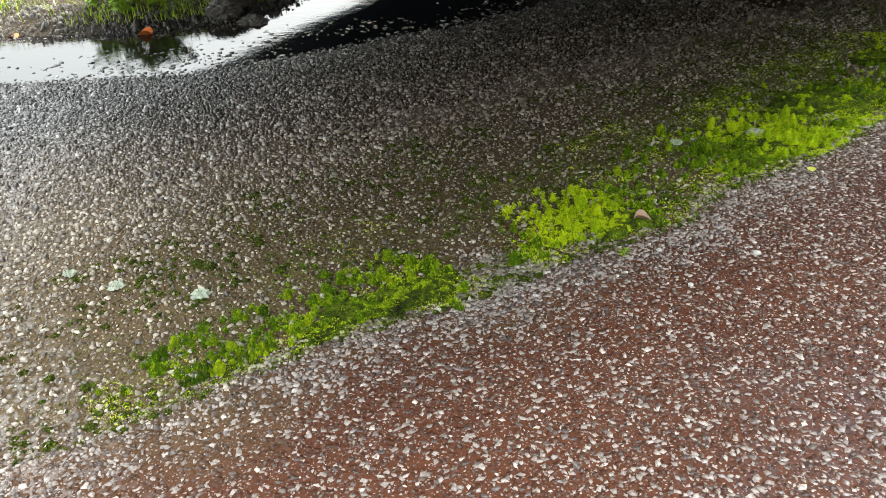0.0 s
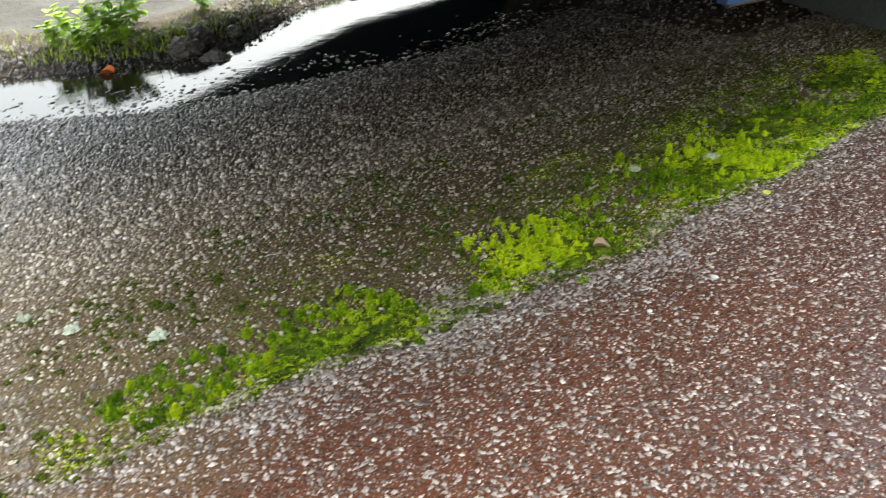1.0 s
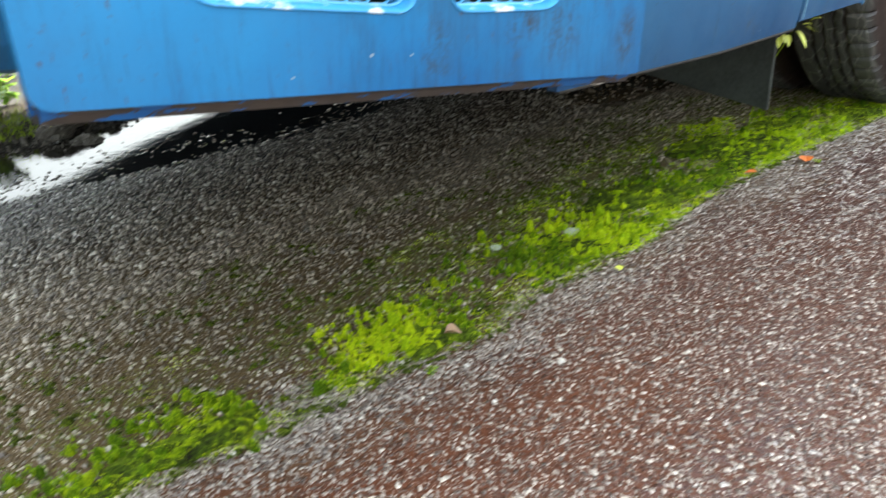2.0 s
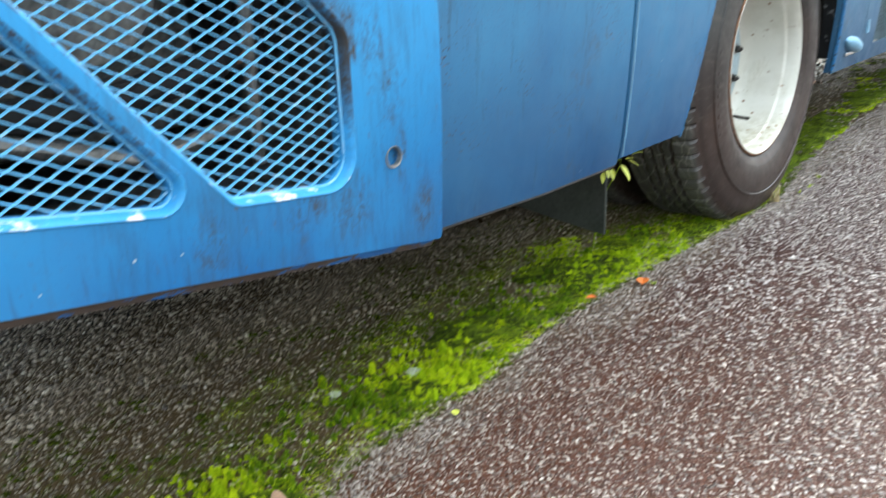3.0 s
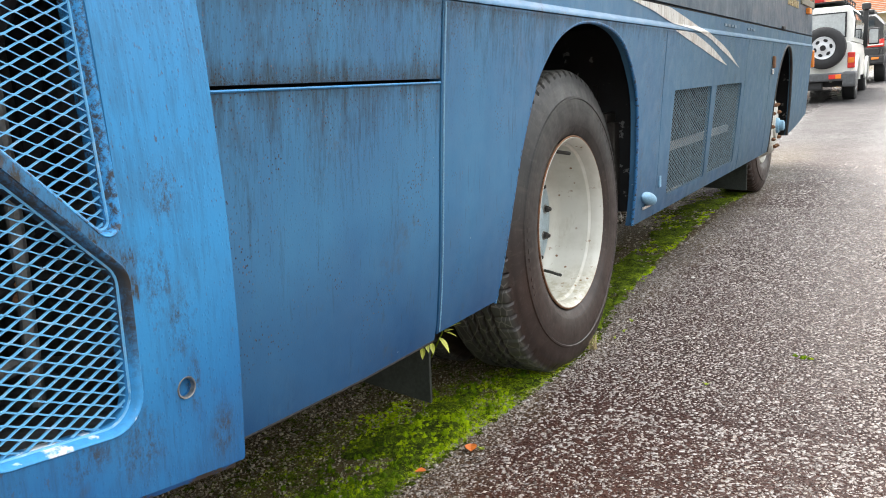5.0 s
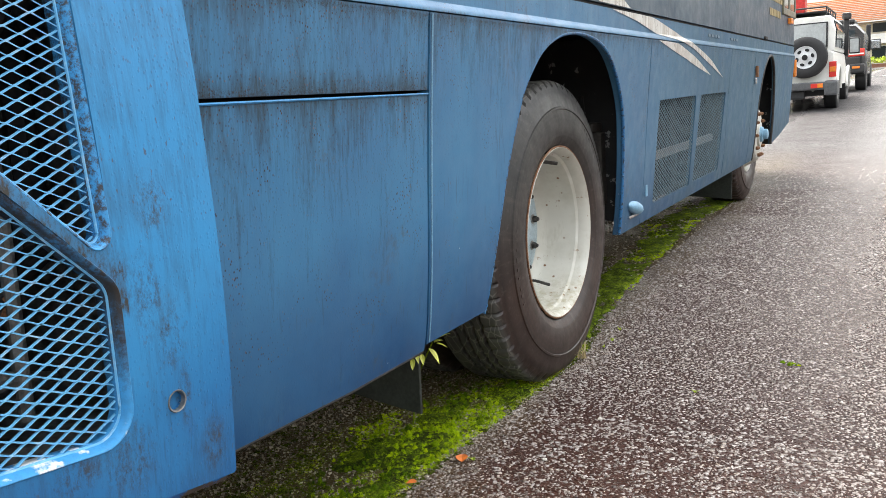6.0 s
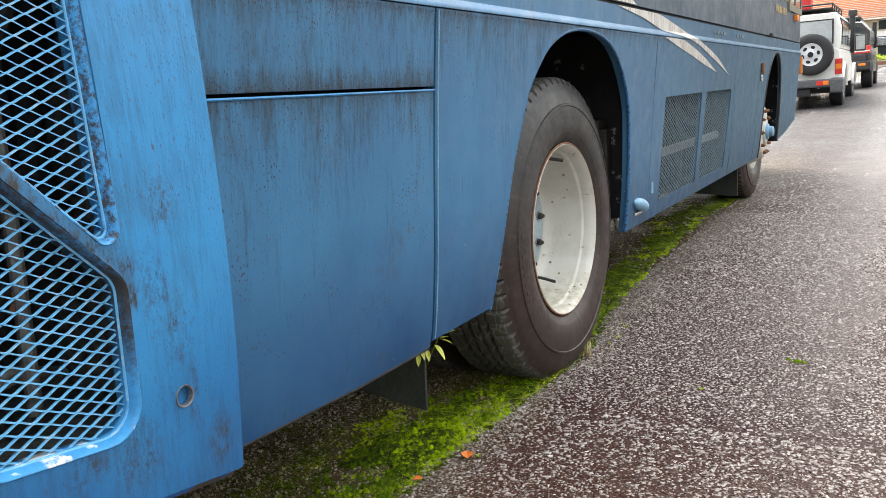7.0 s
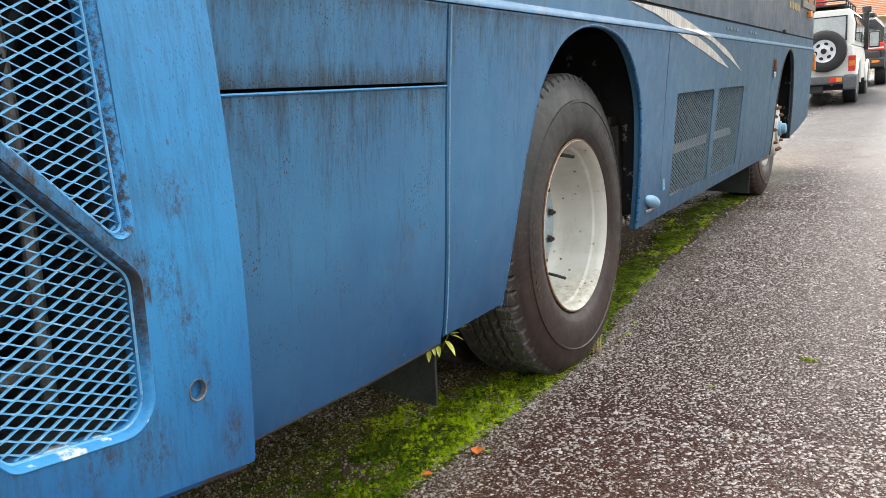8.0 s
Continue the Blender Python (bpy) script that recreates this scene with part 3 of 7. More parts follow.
WATER = make_water()
CAR_WHITE = plain("white_car_paint", (0.76, 0.75, 0.70), 0.3, 0, 0.08, 3, 0.02)
CAR_DARK = plain("dark_car_paint", (0.028, 0.030, 0.032), 0.25, 0, 0.2, 3, 0.02)
CAR_TRIM = plain("black_plastic_trim", (0.022, 0.022, 0.023), 0.55)
GREY_TRIM = plain("grey_bumper", (0.085, 0.088, 0.092), 0.45)
RED_CAN = plain("red_plastic", (0.62, 0.035, 0.03), 0.4)
ROOF_TILE = plain("terracotta_roof_tile", (0.52, 0.24, 0.12), 0.75, 0, 0.25, 2.0)
WALL_CREAM = plain("cream_render", (0.66, 0.60, 0.47), 0.8, 0, 0.12, 1.0)
WALL_WHITE = plain("white_render", (0.80, 0.79, 0.75), 0.7, 0, 0.08, 1.0)
BRICK = plain("brown_planter_brick", (0.22, 0.10, 0.06), 0.8, 0, 0.3, 3.0)
CONCRETE = plain("pale_concrete", (0.42, 0.40, 0.37), 0.8, 0, 0.25, 4.0)


# ---- building helpers ----
def part(name, bm, material, parent=None, label="", smooth=False):
    """Links a bmesh as one mesh object under a thing."""
    me = bpy.data.meshes.new(name)
    bmesh.ops.recalc_face_normals(bm, faces=bm.faces)
    bm.to_mesh(me)
    bm.free()
    me.materials.append(material)
    if smooth:
        me.shade_smooth()
        me.set_sharp_from_angle(angle=radians(35))
    ob = new(name, me)
    if parent is not None:
        ob.parent = parent
    if label:
        tagged(ob, label)
    return ob


def from_arrays(name, verts, faces, material, parent=None):
    me = bpy.data.meshes.new(name)
    me.from_pydata(verts if isinstance(verts, list) else verts.tolist(), [], faces if isinstance(faces, list) else faces.tolist())
    me.materials.append(material)
    ob = new(name, me)
    if parent is not None:
        ob.parent = parent
    return ob


def thing(name, label, category, group="", at=None):
    ob = tagged(new(name), label, category, group)
    if at is not None:
        ob.matrix_basis = at
    return ob


def add_box(bm, x0, x1, y0, y1, z0, z1, bevel=0.0, m=None):
    made = bmesh.ops.create_cube(bm, size=1.0)["verts"]
    t = Matrix.Translation(((x0 + x1) / 2, (y0 + y1) / 2, (z0 + z1) / 2)) @ Matrix.Diagonal((x1 - x0, y1 - y0, z1 - z0, 1))
    bmesh.ops.transform(bm, matrix=t, verts=made)
    if bevel:
        edges = list({e for v in made for e in v.link_edges})
        out = bmesh.ops.bevel(bm, geom=edges, offset=bevel, segments=2, affect="EDGES", profile=0.6)
        made = list({v for f in out["faces"] for v in f.verts} | {v for v in made if v.is_valid})
    if m is not None:
        bmesh.ops.transform(bm, matrix=m, verts=[v for v in made if v.is_valid])
    return made


def box(x0, x1, y0, y1, z0, z1, bevel=0.0):
    bm = bmesh.new()
    add_box(bm, x0, x1, y0, y1, z0, z1, bevel)
    return bm


def add_tube(bm, points, radius, sides=8, caps=True):
    """A round bar along points; radius may be one number or one for each point."""
    pts = [Vector(p) for p in points]
    radii = radius if isinstance(radius, (list, tuple)) else [radius] * len(pts)
    rings = []
    up = Vector((0.13, 0.21, 0.97))
    for i, p in enumerate(pts):
        d = (pts[min(i + 1, len(pts) - 1)] - pts[max(i - 1, 0)]).normalized()
        a = d.cross(up)
        if a.length < 0.05:
            a = d.cross(Vector((1, 0, 0)))
        a.normalize()
        b = d.cross(a)
        rings.append([bm.verts.new(p + radii[i] * (math.cos(2 * math.pi * j / sides) * a + math.sin(2 * math.pi * j / sides) * b)) for j in range(sides)])
    for r, s in zip(rings, rings[1:]):
        for j in range(sides):
            bm.faces.new((r[j], r[(j + 1) % sides], s[(j + 1) % sides], s[j]))
    if caps:
        bm.faces.new(rings[0][::-1])
        bm.faces.new(rings[-1])


def tube(points, radius, sides=8):
    bm = bmesh.new()
    add_tube(bm, points, radius, sides)
    return bm


def lathe(profile, segments=48, closed=False, wave=None):
    """Turns (x, r) round the x axis. wave(i, j, r) may change a radius."""
    bm = bmesh.new()
    rings = []
    for i, (x, r) in enumerate(profile):
        ring = []
        for j in range(segments):
            a = 2 * math.pi * j / segments
            rr = wave(i, j, r) if wave else r
            ring.append(bm.verts.new((x, rr * math.sin(a), rr * math.cos(a))))
        rings.append(ring)
    pairs = list(zip(rings, rings[1:])) + ([(rings[-1], rings[0])] if closed else [])
    for r, s in pairs:
        for j in range(segments):
            bm.faces.new((r[j], r[(j + 1) % segments], s[(j + 1) % segments], s[j]))
    return bm


def lerp_list(points, t):
    """Piecewise straight line through (t, value)."""
    if t <= points[0][0]:
        return points[0][1]
    for (a, u), (b, v) in zip(points, points[1:]):
        if t <= b:
            return u + (v - u) * (t - a) / (b - a)
    return points[-1][1]


def smooth(a, b, t):
    t = np.clip((t - a) / (b - a), 0, 1)
    return t * t * (3 - 2 * t)


# ---- ground ----
NEAR_SHORE = [(-3.6, -2.25), (-2.84, -1.86), (-2.4, -1.62), (-1.9, -1.50), (-1.5, -1.45), (-1.0, -1.50), (-0.2, -1.75)]
FAR_SHORE = [(-3.6, -2.75), (-2.8, -2.42), (-2.4, -2.08), (-2.1, -1.98), (-1.85, -2.06), (-1.4, -2.45), (-0.2, -2.8)]


RISE_Y = [1.5, 2.6, 4.3, 7.0, 15.4, 22.0, 35.0, 60.0, 110.0, 400.0]
RISE_Z = [0.0, 0.008, 0.030, 0.085, 0.29, 0.52, 0.80, 1.15, 1.50, 2.0]


def height(x, y):
    z = np.interp(y, RISE_Y, RISE_Z)
    near = np.interp(y, [p[0] for p in NEAR_SHORE], [p[1] for p in NEAR_SHORE])
    far = np.interp(y, [p[0] for p in FAR_SHORE], [p[1] for p in FAR_SHORE])
    dip = -0.052 * smooth(0.35, -0.45, x - near)
    bank = 0.095 * smooth(0.16, -0.22, x - far) - 0.045 * smooth(-0.45, -0.9, x - far) + 0.07 * smooth(-1.2, -3.0, x - far)
    blend = smooth(-6.0, -4.2, y) * (1 - smooth(1.0, 3.5, y))
    lump = 0.006 * np.sin(3.1 * x + 1.7 * y) * np.sin(2.3 * y - 1.1 * x)
    rough = 0.012 * np.sin(13.0 * x + 3.0 * np.sin(7 * y)) * np.sin(11.0 * y + 2.0 * np.sin(9 * x)) * smooth(0.1, -0.3, x - far)
    return z + blend * (dip + bank + rough) + lump * 0.5 * smooth(0.3, 1.2, np.abs(x) + np.abs(y) * 0.2)


def build_ground():
    xs = np.concatenate([[-400, -200, -100, -50, -25, -14, -9, -6.5, -5], np.arange(-4.2, -3.0, 0.12), np.arange(-3.0, -1.2, 0.03), np.arange(-1.2, 2.4, 0.08), [2.6, 3.2, 4, 5.5, 8, 12, 20, 40, 80, 160, 400]])
    ys = np.concatenate([[-400, -150, -60, -30, -16, -9, -6.5, -5], np.arange(-4.2, -3.0, 0.12), np.arange(-3.0, -0.6, 0.03), np.arange(-0.6, 6, 0.15), np.arange(6, 40, 1.2), [42, 50, 60, 75, 100, 150, 220, 400]])
    X, Y = np.meshgrid(xs, ys)
    Z = height(X, Y)
    nx, ny = len(xs), len(ys)
    i = np.arange(nx * ny).reshape(ny, nx)
    faces = np.stack([i[:-1, :-1], i[:-1, 1:], i[1:, 1:], i[1:, :-1]], -1).reshape(-1, 4)
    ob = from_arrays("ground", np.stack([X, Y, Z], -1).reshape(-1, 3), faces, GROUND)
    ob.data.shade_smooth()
    return tagged(ob, "wet red-brown chip-seal drive with silted edge, darkened under the coach", "ground", kind="structure")


build_ground()


def build_puddle():
    bm = bmesh.new()
    n = 28
    rows = []
    for k in range(n + 1):
        y = -3.5 + 3.3 * k / n
        a, b = lerp_list(NEAR_SHORE, y) + 0.30, lerp_list(FAR_SHORE, y) - 0.10
        rows.append([bm.verts.new((a + (b - a) * j / 8, y, -0.0125)) for j in range(9)])
    for r, s in zip(rows, rows[1:]):
        for j in range(8):
            bm.faces.new((r[j], r[j + 1], s[j + 1], s[j]))
    ob = part("water", bm, WATER)
    return tagged(ob, "shallow still puddle mirroring the pale sky", "puddle", kind="structure")


build_puddle()


def noise2(x, y, scale, seed=0.0):
    """Smooth value noise on arrays, about -1 to 1."""
    a = np.sin(scale * (1.00 * x + 0.37 * y) + 1.3 + seed) + np.sin(scale * (-0.61 * x + 0.89 * y) * 1.31 + 4.1 + 2 * seed)
    b = np.sin(scale * (0.27 * x - 1.13 * y) * 1.83 + 0.7 + 3 * seed + 1.5 * a) + np.sin(scale * (1.21 * x + 0.33 * y) * 2.27 + 2.2 + seed - a)
    return (a + 0.8 * b) / 3.0


def build_chips(name, x, y, size, material, label, rng, rise=0.42, sides=5, least=None, lean=0.20, worn=True):
    """Flat-faced stone chips pressed into the ground, in one mesh."""
    n = len(x)
    ang = (np.arange(sides)[None, :] + rng.uniform(-0.32, 0.32, (n, sides))) * 2 * np.pi / sides
    r = size[:, None] * rng.uniform(0.62, 1.1, (n, sides))
    stretch = rng.uniform(0.38, 1.0, n)[:, None]
    turn = rng.uniform(0, 2 * np.pi, n)[:, None]
    px, py = r * np.cos(ang), r * np.sin(ang) * stretch
    cx, cy = px * np.cos(turn) - py * np.sin(turn), px * np.sin(turn) + py * np.cos(turn)
    tiltx, tilty = rng.normal(0, lean, n)[:, None], rng.normal(0, lean, n)[:, None]
    h = (size * rise * rng.uniform(0.5, 1.25, n))[:, None]
    gz = height(x, y)[:, None]
    if least is not None:
        h = np.maximum(h, least - gz)
    low = np.stack([x[:, None] + cx, y[:, None] + cy, np.broadcast_to(gz - 0.004, (n, sides))], -1)
    inset = rng.uniform(0.66, 0.92, (n, sides))
    tx, ty = cx * inset, cy * inset
    high = np.stack([x[:, None] + tx, y[:, None] + ty, gz + h + tx * tiltx + ty * tilty], -1)
    verts = np.concatenate([low, high], 1).reshape(-1, 3)
    base = (np.arange(n) * 2 * sides)[:, None]
    faces = []
    j = np.arange(sides)
    quad = np.stack([j, (j + 1) % sides, sides + (j + 1) % sides, sides + j], -1)
    q = (base[:, :, None] + quad[None]).reshape(-1, 4)
    cap = (base + (sides + j)[None])
    me = bpy.data.meshes.new(name)
    loops = np.concatenate([q.ravel(), cap.ravel()]).astype(np.int32)
    totals = np.concatenate([np.full(len(q), 4), np.full(len(cap), sides)]).astype(np.int32)
    starts = np.concatenate([[0], np.cumsum(totals)[:-1]]).astype(np.int32)
    me.vertices.add(len(verts))
    me.vertices.foreach_set("co", verts.ravel().astype(np.float32))
    me.loops.add(len(loops))
    me.loops.foreach_set("vertex_index", loops)
    me.polygons.add(len(totals))
    me.polygons.foreach_set("loop_start", starts)
    me.update(calc_edges=True)
    me.validate()
    if worn:
        me.shade_smooth()
    me.materials.append(material)
    return tagged(new(name, me), label, "gravel", kind="stuff")


OUTER = [(-3.2, -0.14), (-2.95, -0.09), (-2.62, -0.09), (-2.35, -0.05), (-2.18, -0.055), (-1.95, -0.02), (-1.83, -0.06), (-1.5, -0.045), (-1.24, -0.09), (-0.96, -0.095), (-0.58, -0.075), (-0.26, -0.055), (0.2, -0.05), (0.55, -0.115), (1.1, -0.16), (1.9, -0.225), (3.1, -0.265), (4.2, -0.185), (4.45, -0.17), (4.7, -0.3)]
INNER = [(-3.2, -0.22), (-2.95, -0.25), (-2.7, -0.26), (-2.54, -0.34), (-2.42, -0.37), (-2.15, -0.36), (-1.8, -0.40), (-1.58, -0.39), (-1.16, -0.45), (-0.92, -0.48), (-0.71, -0.49), (-0.55, -0.41), (-0.39, -0.32), (-0.2, -0.20), (0.2, -0.17), (0.5, -0.4), (1.0, -0.55), (3.6, -0.80), (4.7, -0.6)]


def edge_of(points, y):
    return np.interp(y, [p[0] for p in points], [p[1] for p in points])


def scatter_chips():
    rng = np.random.default_rng(5)

    def field(count, x0, x1, y0, y1):
        # evenly packed: one stone in each square, shifted within it
        step = math.sqrt((x1 - x0) * (y1 - y0) / count)
        gx, gy = np.meshgrid(np.arange(x0, x1, step), np.arange(y0, y1, step))
        gx, gy = gx.ravel(), gy.ravel()
        return gx + rng.uniform(-0.5, 0.5, len(gx)) * step, gy + rng.uniform(-0.5, 0.5, len(gx)) * step

    def sizes(count, mean, spread):
        return np.clip(mean * 0.92 * rng.lognormal(0, 1.1 * spread / mean, count), mean * 0.36, mean * 2.1)

    # the drive, with stretches where the binder has sunk the stones
    x, y = field(84000, -0.12, 1.15, -3.1, -0.4)
    sunk = 0.24 * (1 + noise2(x, y, 6.0)) * (1 - smooth(0.35, 0.8, x))
    keep = (x > edge_of(OUTER, y) - 0.03) & (rng.uniform(0, 1, len(x)) > 0.6 * sunk) & (x < 0.66 + 0.23 * (y + 2.4) + rng.uniform(0, 0.15, len(x)))
    x, y = x[keep], y[keep]
    # toward the wheel the stones grow coarser and paler with painted sky sheen
    coarse = np.maximum(smooth(-1.5, -0.3, y), 0.5 * smooth(0.30, 0.75, x))
    keep = rng.uniform(0, 1, len(x)) > 0.56 * coarse
    x, y, coarse = x[keep], y[keep], coarse[keep]
    size = sizes(len(x), 0.0036, 0.0020) * (1 + 0.60 * coarse)
    sheened = rng.uniform(0, 1, len(x)) < coarse
    for name, sel, ma, label in (("drive_gravel", ~sheened, CHIPS, "wet grey stone chips set in red-brown binder"), ("washed_gravel", sheened, SHEEN_CHIPS, "coarse pale wet chips set in dark binder")):
        build_chips(name, x[sel], y[sel], size[sel], ma, label, rng, 0.13, 4, lean=0.07, worn=False)
    # a pale fringe of loose chips along the moss
    y = np.concatenate([rng.uniform(-3.1, 1.5, 9000), rng.normal(-2.33, 0.06, 1500), rng.uniform(-2.75, -1.6, 2600)])
    x = edge_of(OUTER, y) + rng.normal(0.026, 0.042, len(y)) + 0.03 * noise2(0 * y, y, 17.0) - 0.09 * rng.uniform(0, 1, len(y)) * np.exp(-((y + 2.33) / 0.06) ** 2)
    build_chips("fringe_gravel", x, y, sizes(len(x), 0.0033, 0.0018), CHIPS, "loose pale grey chips along the moss", rng, 0.30, worn=False)
    # silted chips under the coach and toward the puddle
    x, y = field(92000, -2.0, -0.05, -3.3, 0.3)
    keep = (x < edge_of(OUTER, y) + 0.02) & (height(x, y) > -0.035) & ((y < -0.7) | (x > -0.75)) & (rng.uniform(0, 1, len(x)) > 0.30 * smooth(-0.75, -0.25, x) * smooth(-2.95, -2.5, y))
    x, y = x[keep], y[keep]
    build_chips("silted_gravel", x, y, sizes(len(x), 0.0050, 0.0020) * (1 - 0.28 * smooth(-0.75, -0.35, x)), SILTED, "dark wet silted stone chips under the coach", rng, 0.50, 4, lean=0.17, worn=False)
    # stones that stand out of the shallow edge of the puddle
    y = rng.uniform(-3.4, -0.6, 5200)
    x = edge_of(NEAR_SHORE, y) + rng.normal(-0.02, 0.13, len(y))
    keep = noise2(x, y, 8.0, 1.7) > rng.normal(-0.1, 0.5, len(y)) + 1.5 * smooth(-0.1, -0.4, x - edge_of(NEAR_SHORE, y))
    x, y = x[keep], y[keep]
    build_chips("shore_gravel", x, y, sizes(len(x), 0.0085, 0.0035), SILTED, "wet stones standing out of the puddle's edge", rng, 0.15, 6, -0.0125 + rng.uniform(-0.003, 0.0022, (len(x), 1)), lean=0.08)
    # the drive farther along, thinning into the distance
    xs, ys, rs = [], [], []
    for count, x1, y0, y1, mean in ((25000, 1.25, -0.55, 1.2, 0.0064), (20000, 1.25, 1.2, 3.45, 0.0084), (16500, 1.3, 3.45, 9.0, 0.0110)):
        x, y = field(count, -0.2, x1, y0, y1)
        keep = (x > edge_of(OUTER, y) - 0.02) & (rng.uniform(0, 1, len(x)) < 1 - smooth(3.6, 6.8, y)) & (y > -0.40 + rng.normal(0, 0.08, len(y)))
        xs.append(x[keep])
        ys.append(y[keep])
        rs.append(sizes(keep.sum(), mean, mean * 0.36))
    build_chips("far_gravel", np.concatenate(xs), np.concatenate(ys), np.concatenate(rs), SHEEN_CHIPS, "wet grey stone chips farther along the drive", rng, 0.17, 4, lean=0.09, worn=False)
    # crumbs of soil and litter on the bank past the puddle
    y = rng.uniform(-3.5, -1.3, 4200)
    x = edge_of(FAR_SHORE, y) + rng.normal(-0.10, 0.13, len(y))
    keep = x < edge_of(FAR_SHORE, y) + 0.10
    build_chips("bank_litter", x[keep], y[keep], sizes(keep.sum(), 0.007, 0.003), ROCK, "dark wet crumbs of soil and litter", rng, 0.8, 4, -0.0125 + rng.uniform(-0.004, 0.004, (keep.sum(), 1)), lean=0.5)
    x, y = field(10500, -2.2, -0.2, -0.75, 4.5)
    keep = (y > 0.3) | (x < -0.72)
    x, y = x[keep], y[keep]
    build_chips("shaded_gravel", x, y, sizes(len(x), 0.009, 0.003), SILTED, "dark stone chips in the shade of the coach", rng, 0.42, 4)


scatter_chips()


# ---- moss ----
def blades_on(cx, cy, cz, radius, tall, count, rng, spread=1.0):
    """Short pointed leaves standing out of low cushions; arrays of vertices and triangles."""
    n = len(cx)
    a = rng.uniform(0, 2 * np.pi, (n, count))
    e = np.sqrt(rng.uniform(0, 1, (n, count)))
    ox, oy = radius[:, None] * e * np.cos(a), radius[:, None] * e * np.sin(a)
    oz = tall[:, None] * np.sqrt(np.maximum(0.0, 1 - e * e * 0.92))
    bx, by, bz = cx[:, None] + ox, cy[:, None] + oy, cz[:, None] + oz * 0.80
    length = 0.0030 * rng.uniform(0.5, 1.2, (n, count)) * (radius[:, None] / 0.011) ** 0.4
    dx = ox / radius[:, None] * spread + rng.normal(0, 0.2, (n, count))
    dy = oy / radius[:, None] * spread + rng.normal(0, 0.2, (n, count))
    dz = 0.85 + 0.6 * (1 - e) + rng.normal(0, 0.1, (n, count))
    norm = np.sqrt(dx * dx + dy * dy + dz * dz)
    dx, dy, dz = dx / norm, dy / norm, dz / norm
    w = 0.00046 * rng.uniform(0.7, 1.3, (n, count)) * (radius[:, None] / 0.011) ** 0.4
    b = rng.uniform(0, 2 * np.pi, (n, count))
    sx, sy = w * np.cos(b), w * np.sin(b)
    v = np.stack([np.stack([bx - sx, by - sy, bz], -1), np.stack([bx + sx, by + sy, bz], -1),
                  np.stack([bx + dx * length, by + dy * length, bz + dz * length], -1)], 2)
    return v.reshape(-1, 3)


def domes(cx, cy, cz, radius, tall, rng):
    rings, sides = 3, 6
    n = len(cx)
    verts = []
    for i in range(rings):
        e = (1.0, 0.72, 0.35)[i]
        zz = (0.0, 0.68, 0.95)[i]
        a = (np.arange(sides)[None] + 0.5 * i) * 2 * np.pi / sides
        rr = radius[:, None] * e * rng.uniform(0.8, 1.15, (n, sides))
        verts.append(np.stack([cx[:, None] + rr * np.cos(a), cy[:, None] + rr * np.sin(a), cz[:, None] - 0.003 + tall[:, None] * zz * rng.uniform(0.85, 1.1, (n, sides))], -1))
    top = np.stack([cx, cy, cz + tall * 1.0], -1)[:, None]
    v = np.concatenate(verts + [top], 1)
    per = rings * sides + 1
    tri = []
    for i in range(rings - 1):
        for j in range(sides):
            p, q = i * sides + j, i * sides + (j + 1) % sides
            tri += [(p, q, q + sides), (p, q + sides, p + sides)]
    for j in range(sides):
        tri.append(((rings - 1) * sides + j, (rings - 1) * sides + (j + 1) % sides, rings * sides))
    f = (np.arange(n) * per)[:, None, None] + np.array(tri)[None]
    return v.reshape(-1, 3), f.reshape(-1, 3)


def tri_mesh(name, verts, tris, material):
    me = bpy.data.meshes.new(name)
    tris = tris.astype(np.int32)
    me.vertices.add(len(verts))
    me.vertices.foreach_set("co", verts.ravel().astype(np.float32))
    me.loops.add(tris.size)
    me.loops.foreach_set("vertex_index", tris.ravel())
    me.polygons.add(len(tris))
    me.polygons.foreach_set("loop_start", np.arange(0, tris.size, 3, dtype=np.int32))
    me.update(calc_edges=True)
    me.materials.append(material)
    return new(name, me)


def moss_mesh(name, x, y, radius, tall, count, material, rng, core=None):
    z = height(x, y)
    dv, df = domes(x, y, z, radius * 0.97, tall * 0.92, rng)
    bv = blades_on(x, y, z, radius, tall, count, rng)
    bf = np.arange(len(bv)).reshape(-1, 3) + len(dv)
    ob = tri_mesh(name, np.concatenate([dv, bv]), np.concatenate([df, bf]), material)
    ob.data.materials.append(core or MOSS_BASE)
    slots = np.zeros(len(df) + len(bf), dtype=np.int32)
    slots[:len(df)] = 1
    ob.data.polygons.foreach_set("material_index", slots)
    ob.data.polygons.foreach_set("use_smooth", slots.astype(bool))
    return ob


def thin_out(x, y, cell):
    """Picks at most one place in each square of the given width."""
    key = np.round(x / cell).astype(np.int64) * 100003 + np.round(y / cell).astype(np.int64)
    return np.unique(key, return_index=True)[1]


